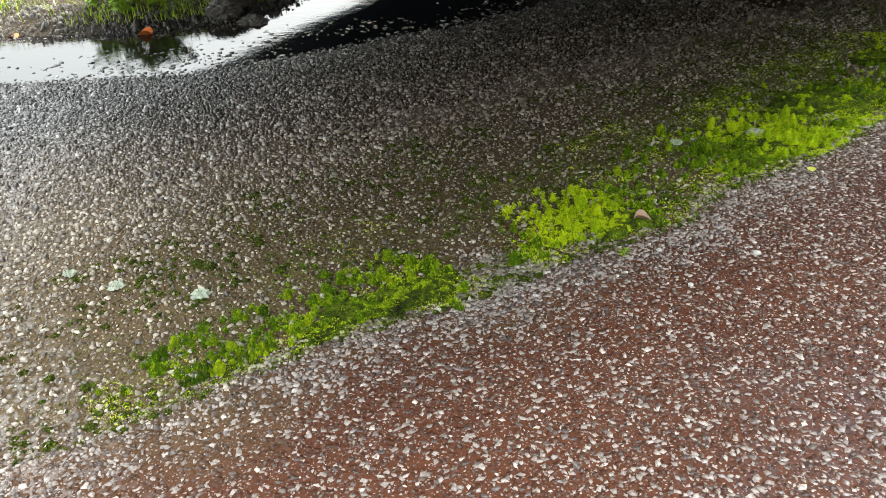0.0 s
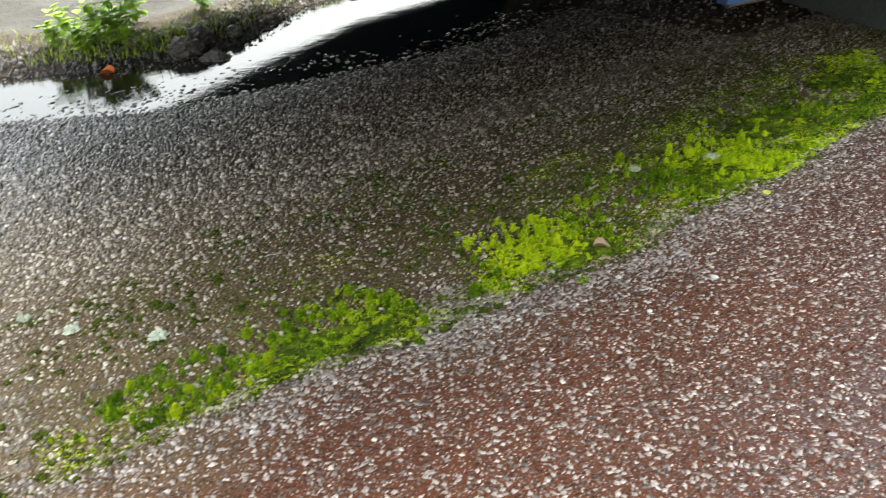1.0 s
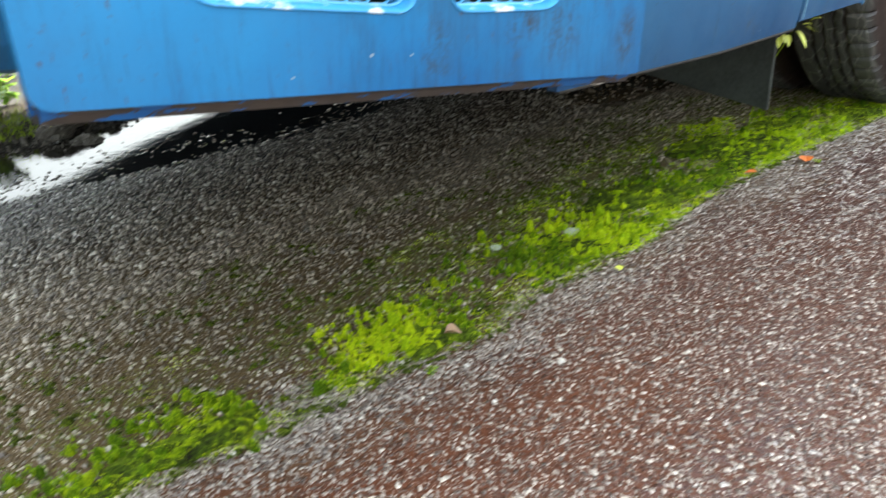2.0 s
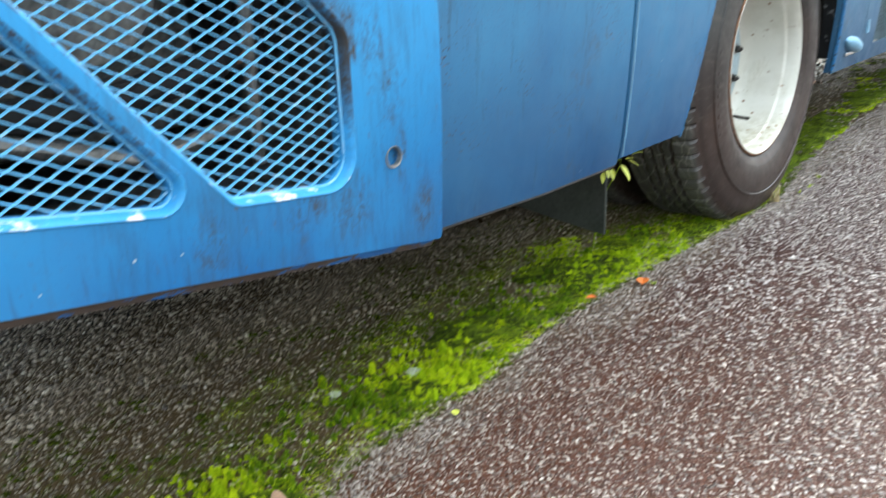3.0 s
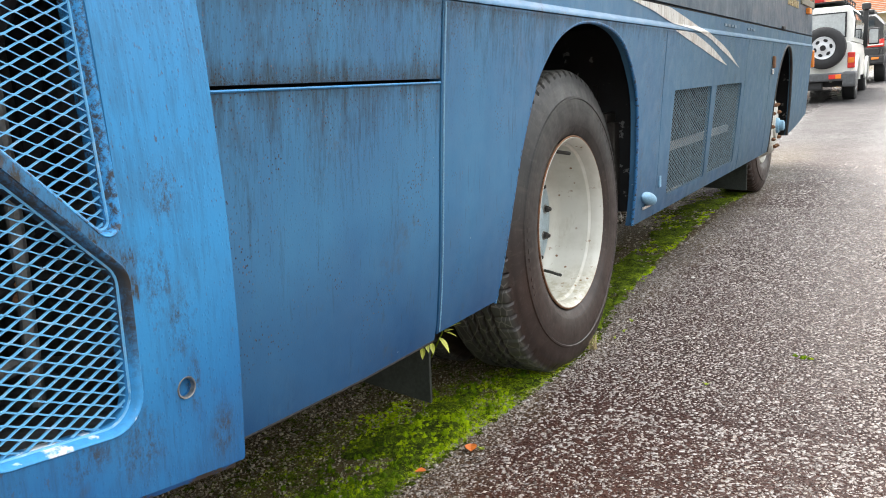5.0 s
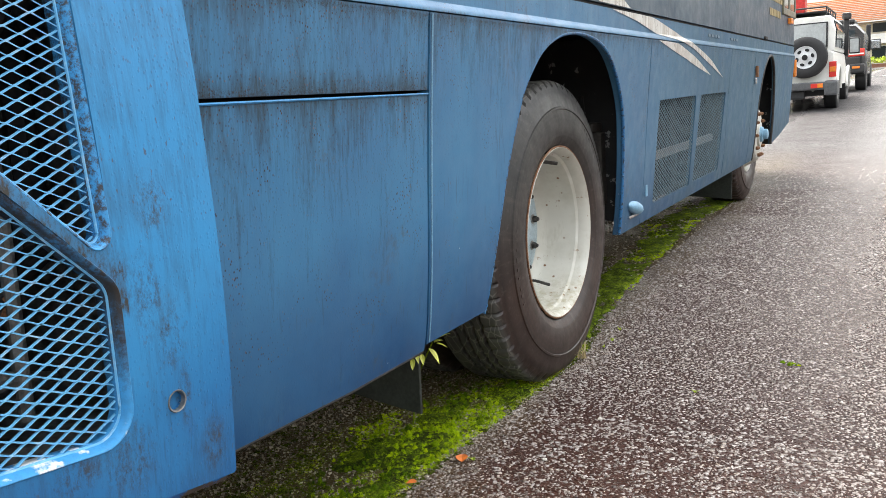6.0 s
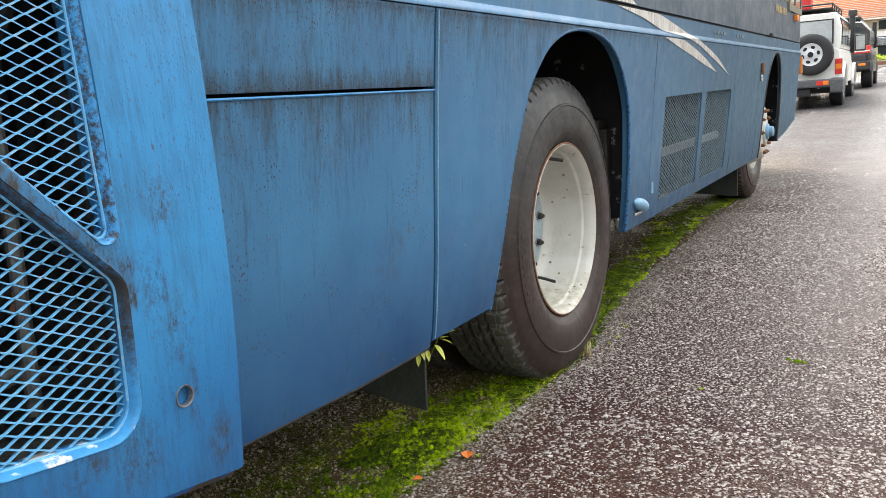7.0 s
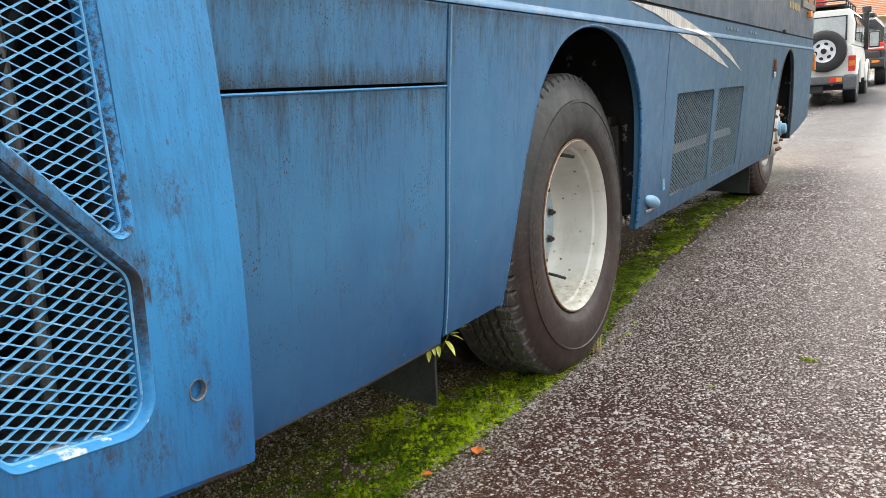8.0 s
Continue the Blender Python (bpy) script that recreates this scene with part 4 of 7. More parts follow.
def grow_moss():
    rng = np.random.default_rng(11)
    # bright cushions along the outer edge: loose at the rear, dense heaps farther on
    y = rng.uniform(-2.98, 0.3, 24000)
    out, inn = edge_of(OUTER, y), edge_of(INNER, y)
    x = out - 0.024 - np.abs(rng.normal(0, 1.0, len(y))) * np.interp(y, [-3.0, -2.4, -2.2, -1.9, -1.0], [0.062, 0.062, 0.058, 0.075, 0.10])
    patch = 0.7 * noise2(x, y, 13.0, 0.4) + 0.9 * noise2(x, y, 61.0, 1.2)
    gap = np.exp(-((y + 2.32) / 0.055) ** 2) + 0.8 * np.exp(-((y + 1.88) / 0.05) ** 2) * (x > -0.14)
    heap = np.exp(-((y + 2.12) / 0.12) ** 2) + np.exp(-((y + 1.60) / 0.18) ** 2) + 0.45 * np.exp(-((y + 0.78) / 0.22) ** 2) + 0.80 * np.exp(-((y + 2.63) / 0.24) ** 2)
    ok = (x > inn + 0.02) & (patch + 0.75 * heap - 1.8 * gap - 0.8 * (1 - smooth(-3.0, -2.75, y)) > rng.normal(0.38, 0.14, len(y)) - 0.22 * smooth(-1.9, -1.6, y) * (1 - smooth(-1.35, -1.05, y)))
    x, y = x[ok], y[ok]
    one = thin_out(x, y, 0.0095)
    x, y = x[one], y[one]
    r = rng.gamma(3.0, 0.00115, len(x)) + 0.0024
    tall = r * rng.uniform(1.0, 2.6, len(x))
    gold = np.exp(-((x + 0.20) / 0.09) ** 2 - ((y + 0.78) / 0.15) ** 2) + np.exp(-((y + 2.10) / 0.12) ** 2) + 0.62 * np.exp(-((y + 1.45) / 0.28) ** 2) + 0.30 * np.exp(-((x + 0.17) / 0.035) ** 2 - ((y + 2.62) / 0.2) ** 2) + 0.35 * noise2(x, y, 17.0, 0.6) > 0.5
    for name, sel, ma, label in (("moss_cushions", ~gold, MOSS, "green moss cushions along the drive edge"), ("yellow_moss", gold, MOSS_SUN, "bright yellow-green heaped moss cushions")):
        tagged(moss_mesh(name, x[sel], y[sel], r[sel], tall[sel], 64, ma, rng, MOSS_GOLD if ma is MOSS_SUN else None), label, "moss", kind="stuff")
    # low dark tufts between the silted chips toward the coach
    y = rng.uniform(-3.05, 0.6, 19000)
    out, inn = edge_of(OUTER, y), edge_of(INNER, y)
    x = out + 0.010 - rng.uniform(0, 1, len(y)) ** 1.4 * (out - inn + 0.30)
    patch = noise2(x, y, 9.0, 2.1) + 0.8 * noise2(x, y, 39.0, 0.2) + 0.9 * smooth(0.12, 0.03, out - x)
    ok = patch > rng.normal(-0.05, 0.40, len(y)) + 0.5 * smooth(-2.6, -3.0, y)
    x, y = x[ok], y[ok]
    one = thin_out(x, y, 0.0085)
    x, y = x[one], y[one]
    r = rng.gamma(5.0, 0.0011, len(x)) + 0.002
    tagged(moss_mesh("moss_felt", x, y, r, r * rng.uniform(0.3, 0.7, len(x)), 9, FUZZ, rng, MOSS_DARK), "dark olive moss tufts over silted chips", "moss", kind="stuff")
    # moss along the coach's far part: yellow paints light, thin olive paints shade inside
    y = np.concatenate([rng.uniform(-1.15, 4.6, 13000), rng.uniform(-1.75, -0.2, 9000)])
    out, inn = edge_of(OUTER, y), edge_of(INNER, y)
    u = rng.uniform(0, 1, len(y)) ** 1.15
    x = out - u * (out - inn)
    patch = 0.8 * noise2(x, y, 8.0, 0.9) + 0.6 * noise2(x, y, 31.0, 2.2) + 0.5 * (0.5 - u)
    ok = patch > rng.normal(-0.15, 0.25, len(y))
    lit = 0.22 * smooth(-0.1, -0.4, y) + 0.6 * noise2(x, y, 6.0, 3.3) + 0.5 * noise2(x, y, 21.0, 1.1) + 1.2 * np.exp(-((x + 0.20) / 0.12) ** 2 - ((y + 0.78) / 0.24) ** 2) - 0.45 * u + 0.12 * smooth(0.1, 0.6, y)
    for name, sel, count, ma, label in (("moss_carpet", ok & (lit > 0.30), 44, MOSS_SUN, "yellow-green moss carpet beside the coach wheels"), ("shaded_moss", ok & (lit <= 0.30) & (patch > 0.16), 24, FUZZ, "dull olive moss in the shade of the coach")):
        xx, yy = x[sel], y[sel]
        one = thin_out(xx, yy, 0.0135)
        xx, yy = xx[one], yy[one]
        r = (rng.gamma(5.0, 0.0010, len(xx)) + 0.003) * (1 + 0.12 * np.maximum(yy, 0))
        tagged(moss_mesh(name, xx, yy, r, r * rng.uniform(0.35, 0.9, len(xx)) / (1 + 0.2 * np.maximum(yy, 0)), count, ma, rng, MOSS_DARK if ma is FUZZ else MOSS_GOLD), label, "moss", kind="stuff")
    # single shoots thick on the mats, light and shade put into their two colours
    y = np.concatenate([rng.uniform(-1.95, 0.25, 36000), rng.uniform(-2.95, -1.95, 15000)])
    out, inn = edge_of(OUTER, y), edge_of(INNER, y)
    u = rng.uniform(0, 1, len(y)) ** np.where(y < -1.95, 1.7, 1.0)
    x = out + 0.006 - u * (out - inn + 0.03)
    lit_shoots = 0.55 * noise2(x, y, 7.0, 1.4) + 0.7 * noise2(x, y, 41.0, 0.5) + 1.1 * np.exp(-((x + 0.21) / 0.11) ** 2 - ((y + 0.72) / 0.22) ** 2) + 0.5 * np.exp(-((x + 0.12) / 0.07) ** 2) - 0.55 * u - 1.3 * np.exp(-((y + 2.32) / 0.055) ** 2)
    for name, sel, ma, label in (("moss_shoots", lit_shoots > rng.normal(0.13, 0.16, len(y)) + 0.30 * smooth(-1.9, -2.05, y), MOSS_SUN, "fine yellow-green moss shoots"), ("olive_moss_shoots", (lit_shoots < 0.1) & (lit_shoots > rng.normal(-0.55, 0.2, len(y))) & (rng.uniform(0, 1, len(y)) < 0.5), FUZZ, "fine olive moss shoots in the shade")):
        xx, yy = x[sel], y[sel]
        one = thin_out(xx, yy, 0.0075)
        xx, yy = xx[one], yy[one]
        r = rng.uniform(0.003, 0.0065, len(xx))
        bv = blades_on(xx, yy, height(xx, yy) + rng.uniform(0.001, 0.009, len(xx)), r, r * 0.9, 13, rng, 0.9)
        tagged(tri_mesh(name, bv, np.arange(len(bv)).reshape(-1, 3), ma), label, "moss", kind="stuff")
    # thin mats that close the gaps between the cushions, beside and past the rear wheel
    for y0, y1, step, across, reach, fine, label in ((0.35, 4.60, 0.022, 26, 0.75, 1.0, "low green moss mat along the coach's shaded side"), (-1.85, -0.18, 0.009, 52, 1.0, 2.4, "patchy olive moss mat among dark chips"), (-2.95, -1.80, 0.008, 34, 0.42, 2.4, "dark green moss mat under bright cushions")):
        ys = np.arange(y0, y1, step)
        U, Y = np.meshgrid(np.linspace(0.0, 1.0, across), ys)
        X = edge_of(OUTER, Y) + 0.010 * noise2(0 * Y, Y, 23.0) + 0.014 * noise2(0 * Y, Y, 61.0, 0.7) - U * reach * (edge_of(OUTER, Y) - edge_of(INNER, Y))
        lift = 0.009 + (0.006 * noise2(X, Y, 26.0 * fine, 0.8) + 0.005 * noise2(X, Y, 71.0 * fine, 1.9)) / fine ** 0.5
        lift -= 0.020 * smooth(0.12, 0.0, U) + 0.022 * smooth(0.55, 1.0, U) + 0.016 * smooth(0.25, -0.5, noise2(X, Y, 5.0 * fine, 0.3)) * (0.55 if fine < 2 else 1.0) + 0.016 * smooth(y0 + 0.3, y0, Y) * (fine > 1)
        lift -= 0.025 * np.exp(-((Y + 2.32) / 0.055) ** 2) + 0.020 * smooth(-2.72, -2.92, Y)
        i = np.arange(X.size).reshape(X.shape)
        quads = np.stack([i[:-1, :-1], i[:-1, 1:], i[1:, 1:], i[1:, :-1]], -1).reshape(-1, 4)
        sheet_ob = from_arrays("moss_mat", np.stack([X, Y, height(X, Y) + lift], -1).reshape(-1, 3), quads, MOSS_MAT if fine > 1 else MOSS_LAWN)
        sheet_ob.data.shade_smooth()
        tagged(sheet_ob, label, "moss", kind="stuff")


grow_moss()


# ---- coach ----
PROFILE = [(0.36, -0.026), (0.40, -0.016), (0.46, -0.008), (0.56, 0.003), (0.67, 0.012), (0.80, 0.021), (0.985, 0.036), (1.160, 0.053), (1.168, 0.0555), (1.174, 0.0545), (1.190, 0.042), (1.255, 0.044), (1.30, 0.045), (2.2, 0.035), (2.8, 0.0), (3.0, -0.12)]


def side_x(z):
    return lerp_list(PROFILE, z)


REAR_ARCH = [(-0.668, 0.378), (-0.637, 0.501), (-0.597, 0.64), (-0.558, 0.766), (-0.475, 0.952), (-0.415, 1.026), (-0.319, 1.105), (-0.176, 1.148), (-0.039, 1.158), (0.141, 1.145), (0.284, 1.104), (0.408, 1.018), (0.507, 0.897), (0.538, 0.751), (0.552, 0.565), (0.562, 0.386)]
FRONT_ARCH = [(3.78, 0.385), (3.80, 0.62), (3.84, 0.80), (3.92, 0.98), (4.03, 1.09), (4.15, 1.145), (4.27, 1.155), (4.39, 1.13), (4.50, 1.06), (4.59, 0.95), (4.65, 0.80), (4.68, 0.62), (4.70, 0.44)]


def softened(points, times=2):
    """Cuts the corners of an open line, keeping its ends."""
    for _ in range(times):
        cut = [points[0]]
        for (a, b), (c, d) in zip(points, points[1:]):
            cut += [(a * 0.75 + c * 0.25, b * 0.75 + d * 0.25), (a * 0.25 + c * 0.75, b * 0.25 + d * 0.75)]
        points = cut + [points[-1]]
    return points


REAR_ARCH, FRONT_ARCH = softened(REAR_ARCH), softened(FRONT_ARCH)


def sheet(low, high, y0, y1, thick=0.02, inward=None, off=0.0, step=0.04, rows=10, cuts=()):
    """A panel of the coach's side between y0 and y1; low(y) and high(y) give its edges; inward(y) moves it in plan."""
    n = max(2, int((y1 - y0) / step))
    ys = sorted({round(y0 + (y1 - y0) * i / n, 5) for i in range(n + 1)} | {c for c in cuts if y0 < c < y1})
    bm = bmesh.new()
    out, inn = [], []
    for y in ys:
        a, b = low(y), high(y)
        co, ci = [], []
        for i in range(rows + 1):
            z = a + (b - a) * i / rows
            x = side_x(z) + off - (inward(y) if inward else 0.0)
            co.append(bm.verts.new((x, y, z)))
            ci.append(bm.verts.new((x - thick, y, z)))
        out.append(co)
        inn.append(ci)
    for i in range(len(ys) - 1):
        for j in range(rows):
            bm.faces.new((out[i][j], out[i + 1][j], out[i + 1][j + 1], out[i][j + 1]))
            bm.faces.new((inn[i][j], inn[i][j + 1], inn[i + 1][j + 1], inn[i + 1][j]))
        bm.faces.new((out[i][0], inn[i][0], inn[i + 1][0], out[i + 1][0]))
        bm.faces.new((out[i][-1], out[i + 1][-1], inn[i + 1][-1], inn[i][-1]))
    for i in (0, -1):
        for j in range(rows):
            bm.faces.new((out[i][j], out[i][j + 1], inn[i][j + 1], inn[i][j]))
    return bm


def arch_low(arch, base):
    def low(y):
        if arch[0][0] < y < arch[-1][0]:
            return lerp_list(arch, y)
        return base(y)
    return low


def rounded(points, radii, steps=6):
    """A polygon with rounded corners; points and radii in (y, z)."""
    out = []
    n = len(points)
    for i in range(n):
        p, a, b = Vector(points[i]), Vector(points[i - 1]), Vector(points[(i + 1) % n])
        u, v = (a - p).normalized(), (b - p).normalized()
        half = u.angle(v) / 2
        d = min(radii[i] / math.tan(half), 0.45 * (a - p).length, 0.45 * (b - p).length)
        r = d * math.tan(half)
        c = p + (u + v).normalized() * (r / math.sin(half))
        s, e = p + u * d - c, p + v * d - c
        turn = s.angle_signed(e)
        for k in range(steps + 1):
            w = s.copy()
            w.rotate(Matrix.Rotation(-turn * k / steps, 2))
            out.append((c + w))
    return out


def grown(loop, d):
    """A closed loop moved d along its outward side."""
    n = len(loop)
    area = sum(loop[i].x * loop[(i + 1) % n].y - loop[(i + 1) % n].x * loop[i].y for i in range(n))
    sign = 1 if area > 0 else -1
    out = []
    for i in range(n):
        a, p, b = loop[i - 1], loop[i], loop[(i + 1) % n]
        t = (b - a)
        if t.length < 1e-9:
            out.append(p.copy())
            continue
        t.normalize()
        out.append(p + Vector((t.y, -t.x)) * d * sign)
    return out


def inside(loop, y, z):
    hit = False
    n = len(loop)
    for i in range(n):
        a, b = loop[i], loop[(i + 1) % n]
        if (a.y > z) != (b.y > z) and y < (b.x - a.x) * (z - a.y) / (b.y - a.y) + a.x:
            hit = not hit
    return hit


def plate(outer, holes, x_of, thick, levels=()):
    """A plate with openings, in (y, z), with x from x_of(y, z); levels are heights at which it may bend."""
    bm = bmesh.new()
    edges = []
    for loop in [outer] + holes:
        vs = [bm.verts.new((0, p.x, p.y)) for p in loop]
        edges += [bm.edges.new((vs[i], vs[(i + 1) % len(vs)])) for i in range(len(vs))]
    bmesh.ops.triangle_fill(bm, edges=edges, use_beauty=True, use_dissolve=False)
    for z in levels:
        bmesh.ops.bisect_plane(bm, geom=bm.verts[:] + bm.edges[:] + bm.faces[:], plane_co=(0, 0, z), plane_no=(0, 0, 1), dist=1e-5)
    edges = [e for e in bm.edges if e.is_boundary]
    front = list(bm.faces)
    back = bmesh.ops.duplicate(bm, geom=front)
    moved = {v for v in back["geom"] if isinstance(v, bmesh.types.BMVert)}
    pairs = back["vert_map"]
    for v in bm.verts:
        v.co.x = x_of(v.co.y, v.co.z) - (thick if v in moved else 0.0)
    for e in edges:
        a, b = e.verts
        bm.faces.new((a, b, pairs[b], pairs[a]))
    return bm


def diamond_mesh(y0, y1, z0, z1, long, short, strand, deep, loop, x_of):
    """Expanded metal: tilted strands that form diamonds, kept where loop holds them."""
    bm = bmesh.new()
    rows, cols = int((z1 - z0) / short) + 2, int((y1 - y0) / long) + 2
    tilt = Vector((deep * 0.75, 0, 0)), Vector((0, 0, strand))
    for i in range(rows):
        for j in range(2 * cols):
            for flip in (0, 1):
                ya, yb = y0 + j * long / 2, y0 + (j + 1) * long / 2
                up = -short / 2 if flip else short / 2
                za = z0 + i * short + (up if j % 2 else 0.0)
                zb = z0 + i * short + (0.0 if j % 2 else up)
                ym, zm = (ya + yb) / 2, (za + zb) / 2
                if not inside(loop, ym, zm):
                    continue
                last = None
                for f, g in ((0.0, 0.0), (0.16, 0.105), (0.84, 0.895), (1.0, 1.0)):
                    y, z = ya + (yb - ya) * f, za + (zb - za) * g
                    a = Vector((x_of(y, z), y, z))
                    ring = [bm.verts.new(c) for c in (a, a - tilt[0] + tilt[1] * 0.6, a - tilt[0] - tilt[1] * 0.4, a - tilt[1])]
                    if last:
                        for k in range(4):
                            bm.faces.new((last[k], last[(k + 1) % 4], ring[(k + 1) % 4], ring[k]))
                    last = ring
    return bm


def tyre_bm(radius=0.522, bead=0.297, width=0.275, sink=0.492, lugs=66):
    """A worn coach tyre: ribbed tread, notched shoulders, flattened where it stands."""
    w = width
    prof = [(-0.012, bead), (0.0, bead + 0.012), (0.010, bead + 0.035), (0.0115, bead + 0.038), (0.016, bead + 0.07), (0.015, bead + 0.10), (0.012, bead + 0.125), (0.0145, bead + 0.127), (0.0135, bead + 0.133), (0.009, bead + 0.135), (0.0, radius - 0.062), (-0.008, radius - 0.036), (-0.010, radius - 0.034), (-0.013, radius - 0.020), (-0.022, radius - 0.006), (-0.034, radius)]
    grooves = [0.27, 0.42, 0.58, 0.73]
    for g in grooves:
        c = -0.03 - (w - 0.06) * g
        prof += [(c + 0.007, radius + 0.001), (c + 0.004, radius - 0.013), (c - 0.004, radius - 0.013), (c - 0.007, radius + 0.001)]
    prof += [(-w + 0.034, radius), (-w + 0.01, radius - 0.03), (-w - 0.012, bead + 0.1), (-w + 0.01, bead)]
    seg = lugs * 6

    def wave(i, j, r):
        if i in (13, 14, 15) and j % 6 == 0:
            return r - (0.007, 0.015, 0.009)[i - 13]
        return r
    bm = lathe(prof, seg, wave=wave)
    count = len(bm.verts)
    for k, v in enumerate(list(bm.verts)[:count]):
        i, j = divmod(k, seg)
        if 16 <= i < 16 + 4 * len(grooves):
            v.co.x += 0.0034 * (abs(j % 6 - 3) - 1.5) / 1.5
        if v.co.z < -sink:
            v.co.z = -sink + 0.02 * (v.co.z + sink)
        elif v.co.z < -sink * 0.6 and i < 13:
            v.co.x += 0.010 * ((-v.co.z / sink - 0.6) / 0.4)
    # raised marks on the sidewall, in three groups round it
    for start, marks in ((2.45, 6), (4.3, 9), (0.6, 8)):
        for i in range(marks):
            a = start + 0.075 * i
            bulge = 0.010 * max(0.0, (-math.cos(a) * 0.40 / sink - 0.6) / 0.4)
            add_box(bm, 0.008 + bulge, 0.0150 + bulge, -0.004 - 0.003 * (i % 3), 0.004 + 0.002 * (i % 2), 0.391, 0.411, 0.0, Matrix.Rotation(-a, 4, "X"))
    return bm


def rear_rim_bm():
    return lathe([(-0.004, 0.2985), (0.002, 0.294), (-0.006, 0.286), (-0.022, 0.279), (-0.040, 0.276), (-0.048, 0.268), (-0.10, 0.262), (-0.150, 0.258), (-0.172, 0.250), (-0.184, 0.236), (-0.188, 0.222), (-0.184, 0.205), (-0.184, 0.0)], 72)


def nut_bm(x, r, h):
    return lathe([(x, 0.0), (x, r), (x + h, r), (x + h + 0.003, r * 0.7), (x + h + 0.010, r * 0.5), (x + h + 0.010, 0.0)], 6)


def moved(bm, m):
    bmesh.ops.transform(bm, matrix=m, verts=bm.verts)
    return bm


def build_coach():
    coach = thing("coach", "weathered blue coach with white rusty rims beside mossy ground", "bus")
    flat = lambda z: (lambda y: z)
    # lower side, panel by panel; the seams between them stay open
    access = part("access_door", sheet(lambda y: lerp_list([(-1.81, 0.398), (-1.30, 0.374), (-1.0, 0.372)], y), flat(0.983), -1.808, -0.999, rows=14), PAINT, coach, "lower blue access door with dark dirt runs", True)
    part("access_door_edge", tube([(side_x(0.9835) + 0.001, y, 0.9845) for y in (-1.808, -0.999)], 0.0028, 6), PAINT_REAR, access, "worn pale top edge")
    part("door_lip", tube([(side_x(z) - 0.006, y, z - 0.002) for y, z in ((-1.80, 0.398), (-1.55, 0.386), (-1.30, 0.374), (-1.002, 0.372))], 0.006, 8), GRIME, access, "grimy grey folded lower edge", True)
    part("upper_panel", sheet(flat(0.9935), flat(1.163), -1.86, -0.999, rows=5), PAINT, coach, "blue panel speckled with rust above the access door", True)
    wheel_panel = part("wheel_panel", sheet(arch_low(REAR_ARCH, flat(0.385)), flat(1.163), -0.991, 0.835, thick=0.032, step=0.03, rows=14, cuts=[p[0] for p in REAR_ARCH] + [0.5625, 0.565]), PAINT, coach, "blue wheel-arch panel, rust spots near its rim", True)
    lip = tube([(side_x(z) - 0.006, y, z) for y, z in REAR_ARCH], 0.007, 8)
    part("arch_lip", lip, CHIPPED, wheel_panel, "chipped blue rolled edge of the wheel arch", True)
    part("panel_edge", tube([(side_x(z) + 0.003, -0.984, z) for z in (0.39, 0.44, 0.5, 0.6, 0.75, 0.95, 1.16)], 0.0018, 6), PALE_BLUE, wheel_panel, "pale worn edge at the panel seam")
    # vent panel: a plate with two openings
    v_outer = [Vector(p) for p in ((0.840, 0.385), (2.625, 0.385), (2.625, 0.56), (2.625, 0.74), (2.625, 0.92), (2.625, 1.163), (0.840, 1.163), (0.840, 0.92), (0.840, 0.74), (0.840, 0.56))]
    vents = [rounded([(1.010, 0.446), (1.728, 0.446), (1.755, 0.912), (1.030, 0.909)], [0.02] * 4, 3), rounded([(1.800, 0.452), (2.470, 0.448), (2.545, 0.912), (1.868, 0.912)], [0.02] * 4, 3)]
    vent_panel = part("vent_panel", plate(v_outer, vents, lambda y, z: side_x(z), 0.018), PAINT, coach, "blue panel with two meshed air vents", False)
    for loop, (ya, yb) in zip(vents, ((1.005, 1.765), (1.795, 2.555))):
        part("vent_mesh", diamond_mesh(ya, yb, 0.44, 0.92, 0.044, 0.0195, 0.0017, 0.003, grown(loop, 0.004), lambda y, z: side_x(z) - 0.006), MESH_SIDE, vent_panel, "dull blue expanded-metal vent mesh")
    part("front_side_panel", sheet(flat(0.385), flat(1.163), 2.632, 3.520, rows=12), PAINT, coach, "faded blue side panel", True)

    def nose(y):
        s = max(0.0, (y - 5.75) / 0.5)
        return 0.5 * (1 - math.sqrt(max(0.0, 1 - s * s))) if s < 1 else 0.5

    def front_base(y):
        return lerp_list([(3.5, 0.385), (3.78, 0.385), (4.70, 0.44), (5.2, 0.48), (5.8, 0.565), (6.3, 0.60)], y)
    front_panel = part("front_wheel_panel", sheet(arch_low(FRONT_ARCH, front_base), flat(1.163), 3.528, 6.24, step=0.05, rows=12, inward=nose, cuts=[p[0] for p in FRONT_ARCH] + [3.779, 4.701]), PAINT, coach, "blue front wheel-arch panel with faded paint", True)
    part("arch_lip", tube([(side_x(z) - 0.003, y, z) for y, z in FRONT_ARCH], 0.010, 8), GRIME, front_panel, "dark rolled edge of the wheel arch", True)
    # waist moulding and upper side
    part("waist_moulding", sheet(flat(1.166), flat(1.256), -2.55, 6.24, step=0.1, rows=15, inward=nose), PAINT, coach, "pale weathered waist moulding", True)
    part("waist_seam", sheet(flat(1.2575), flat(1.2665), -2.55, 6.22, step=0.1, rows=1, inward=nose, off=-0.008), BLACK, coach, "black joint along the waist")
    part("upper_side", sheet(flat(1.268), flat(2.99), -2.6, 6.24, step=0.1, rows=18, inward=nose), PAINT_UP, coach, "greyed blue upper side", True)
    # closed shell behind the panels
    part("floor_pan", box(-2.40, -0.69, -2.55, 5.7, 0.545, 0.60), DARK, coach)
    part("inner_wall", box(-2.36, -0.69, -2.55, 5.9, 0.60, 1.20), DARK, coach)
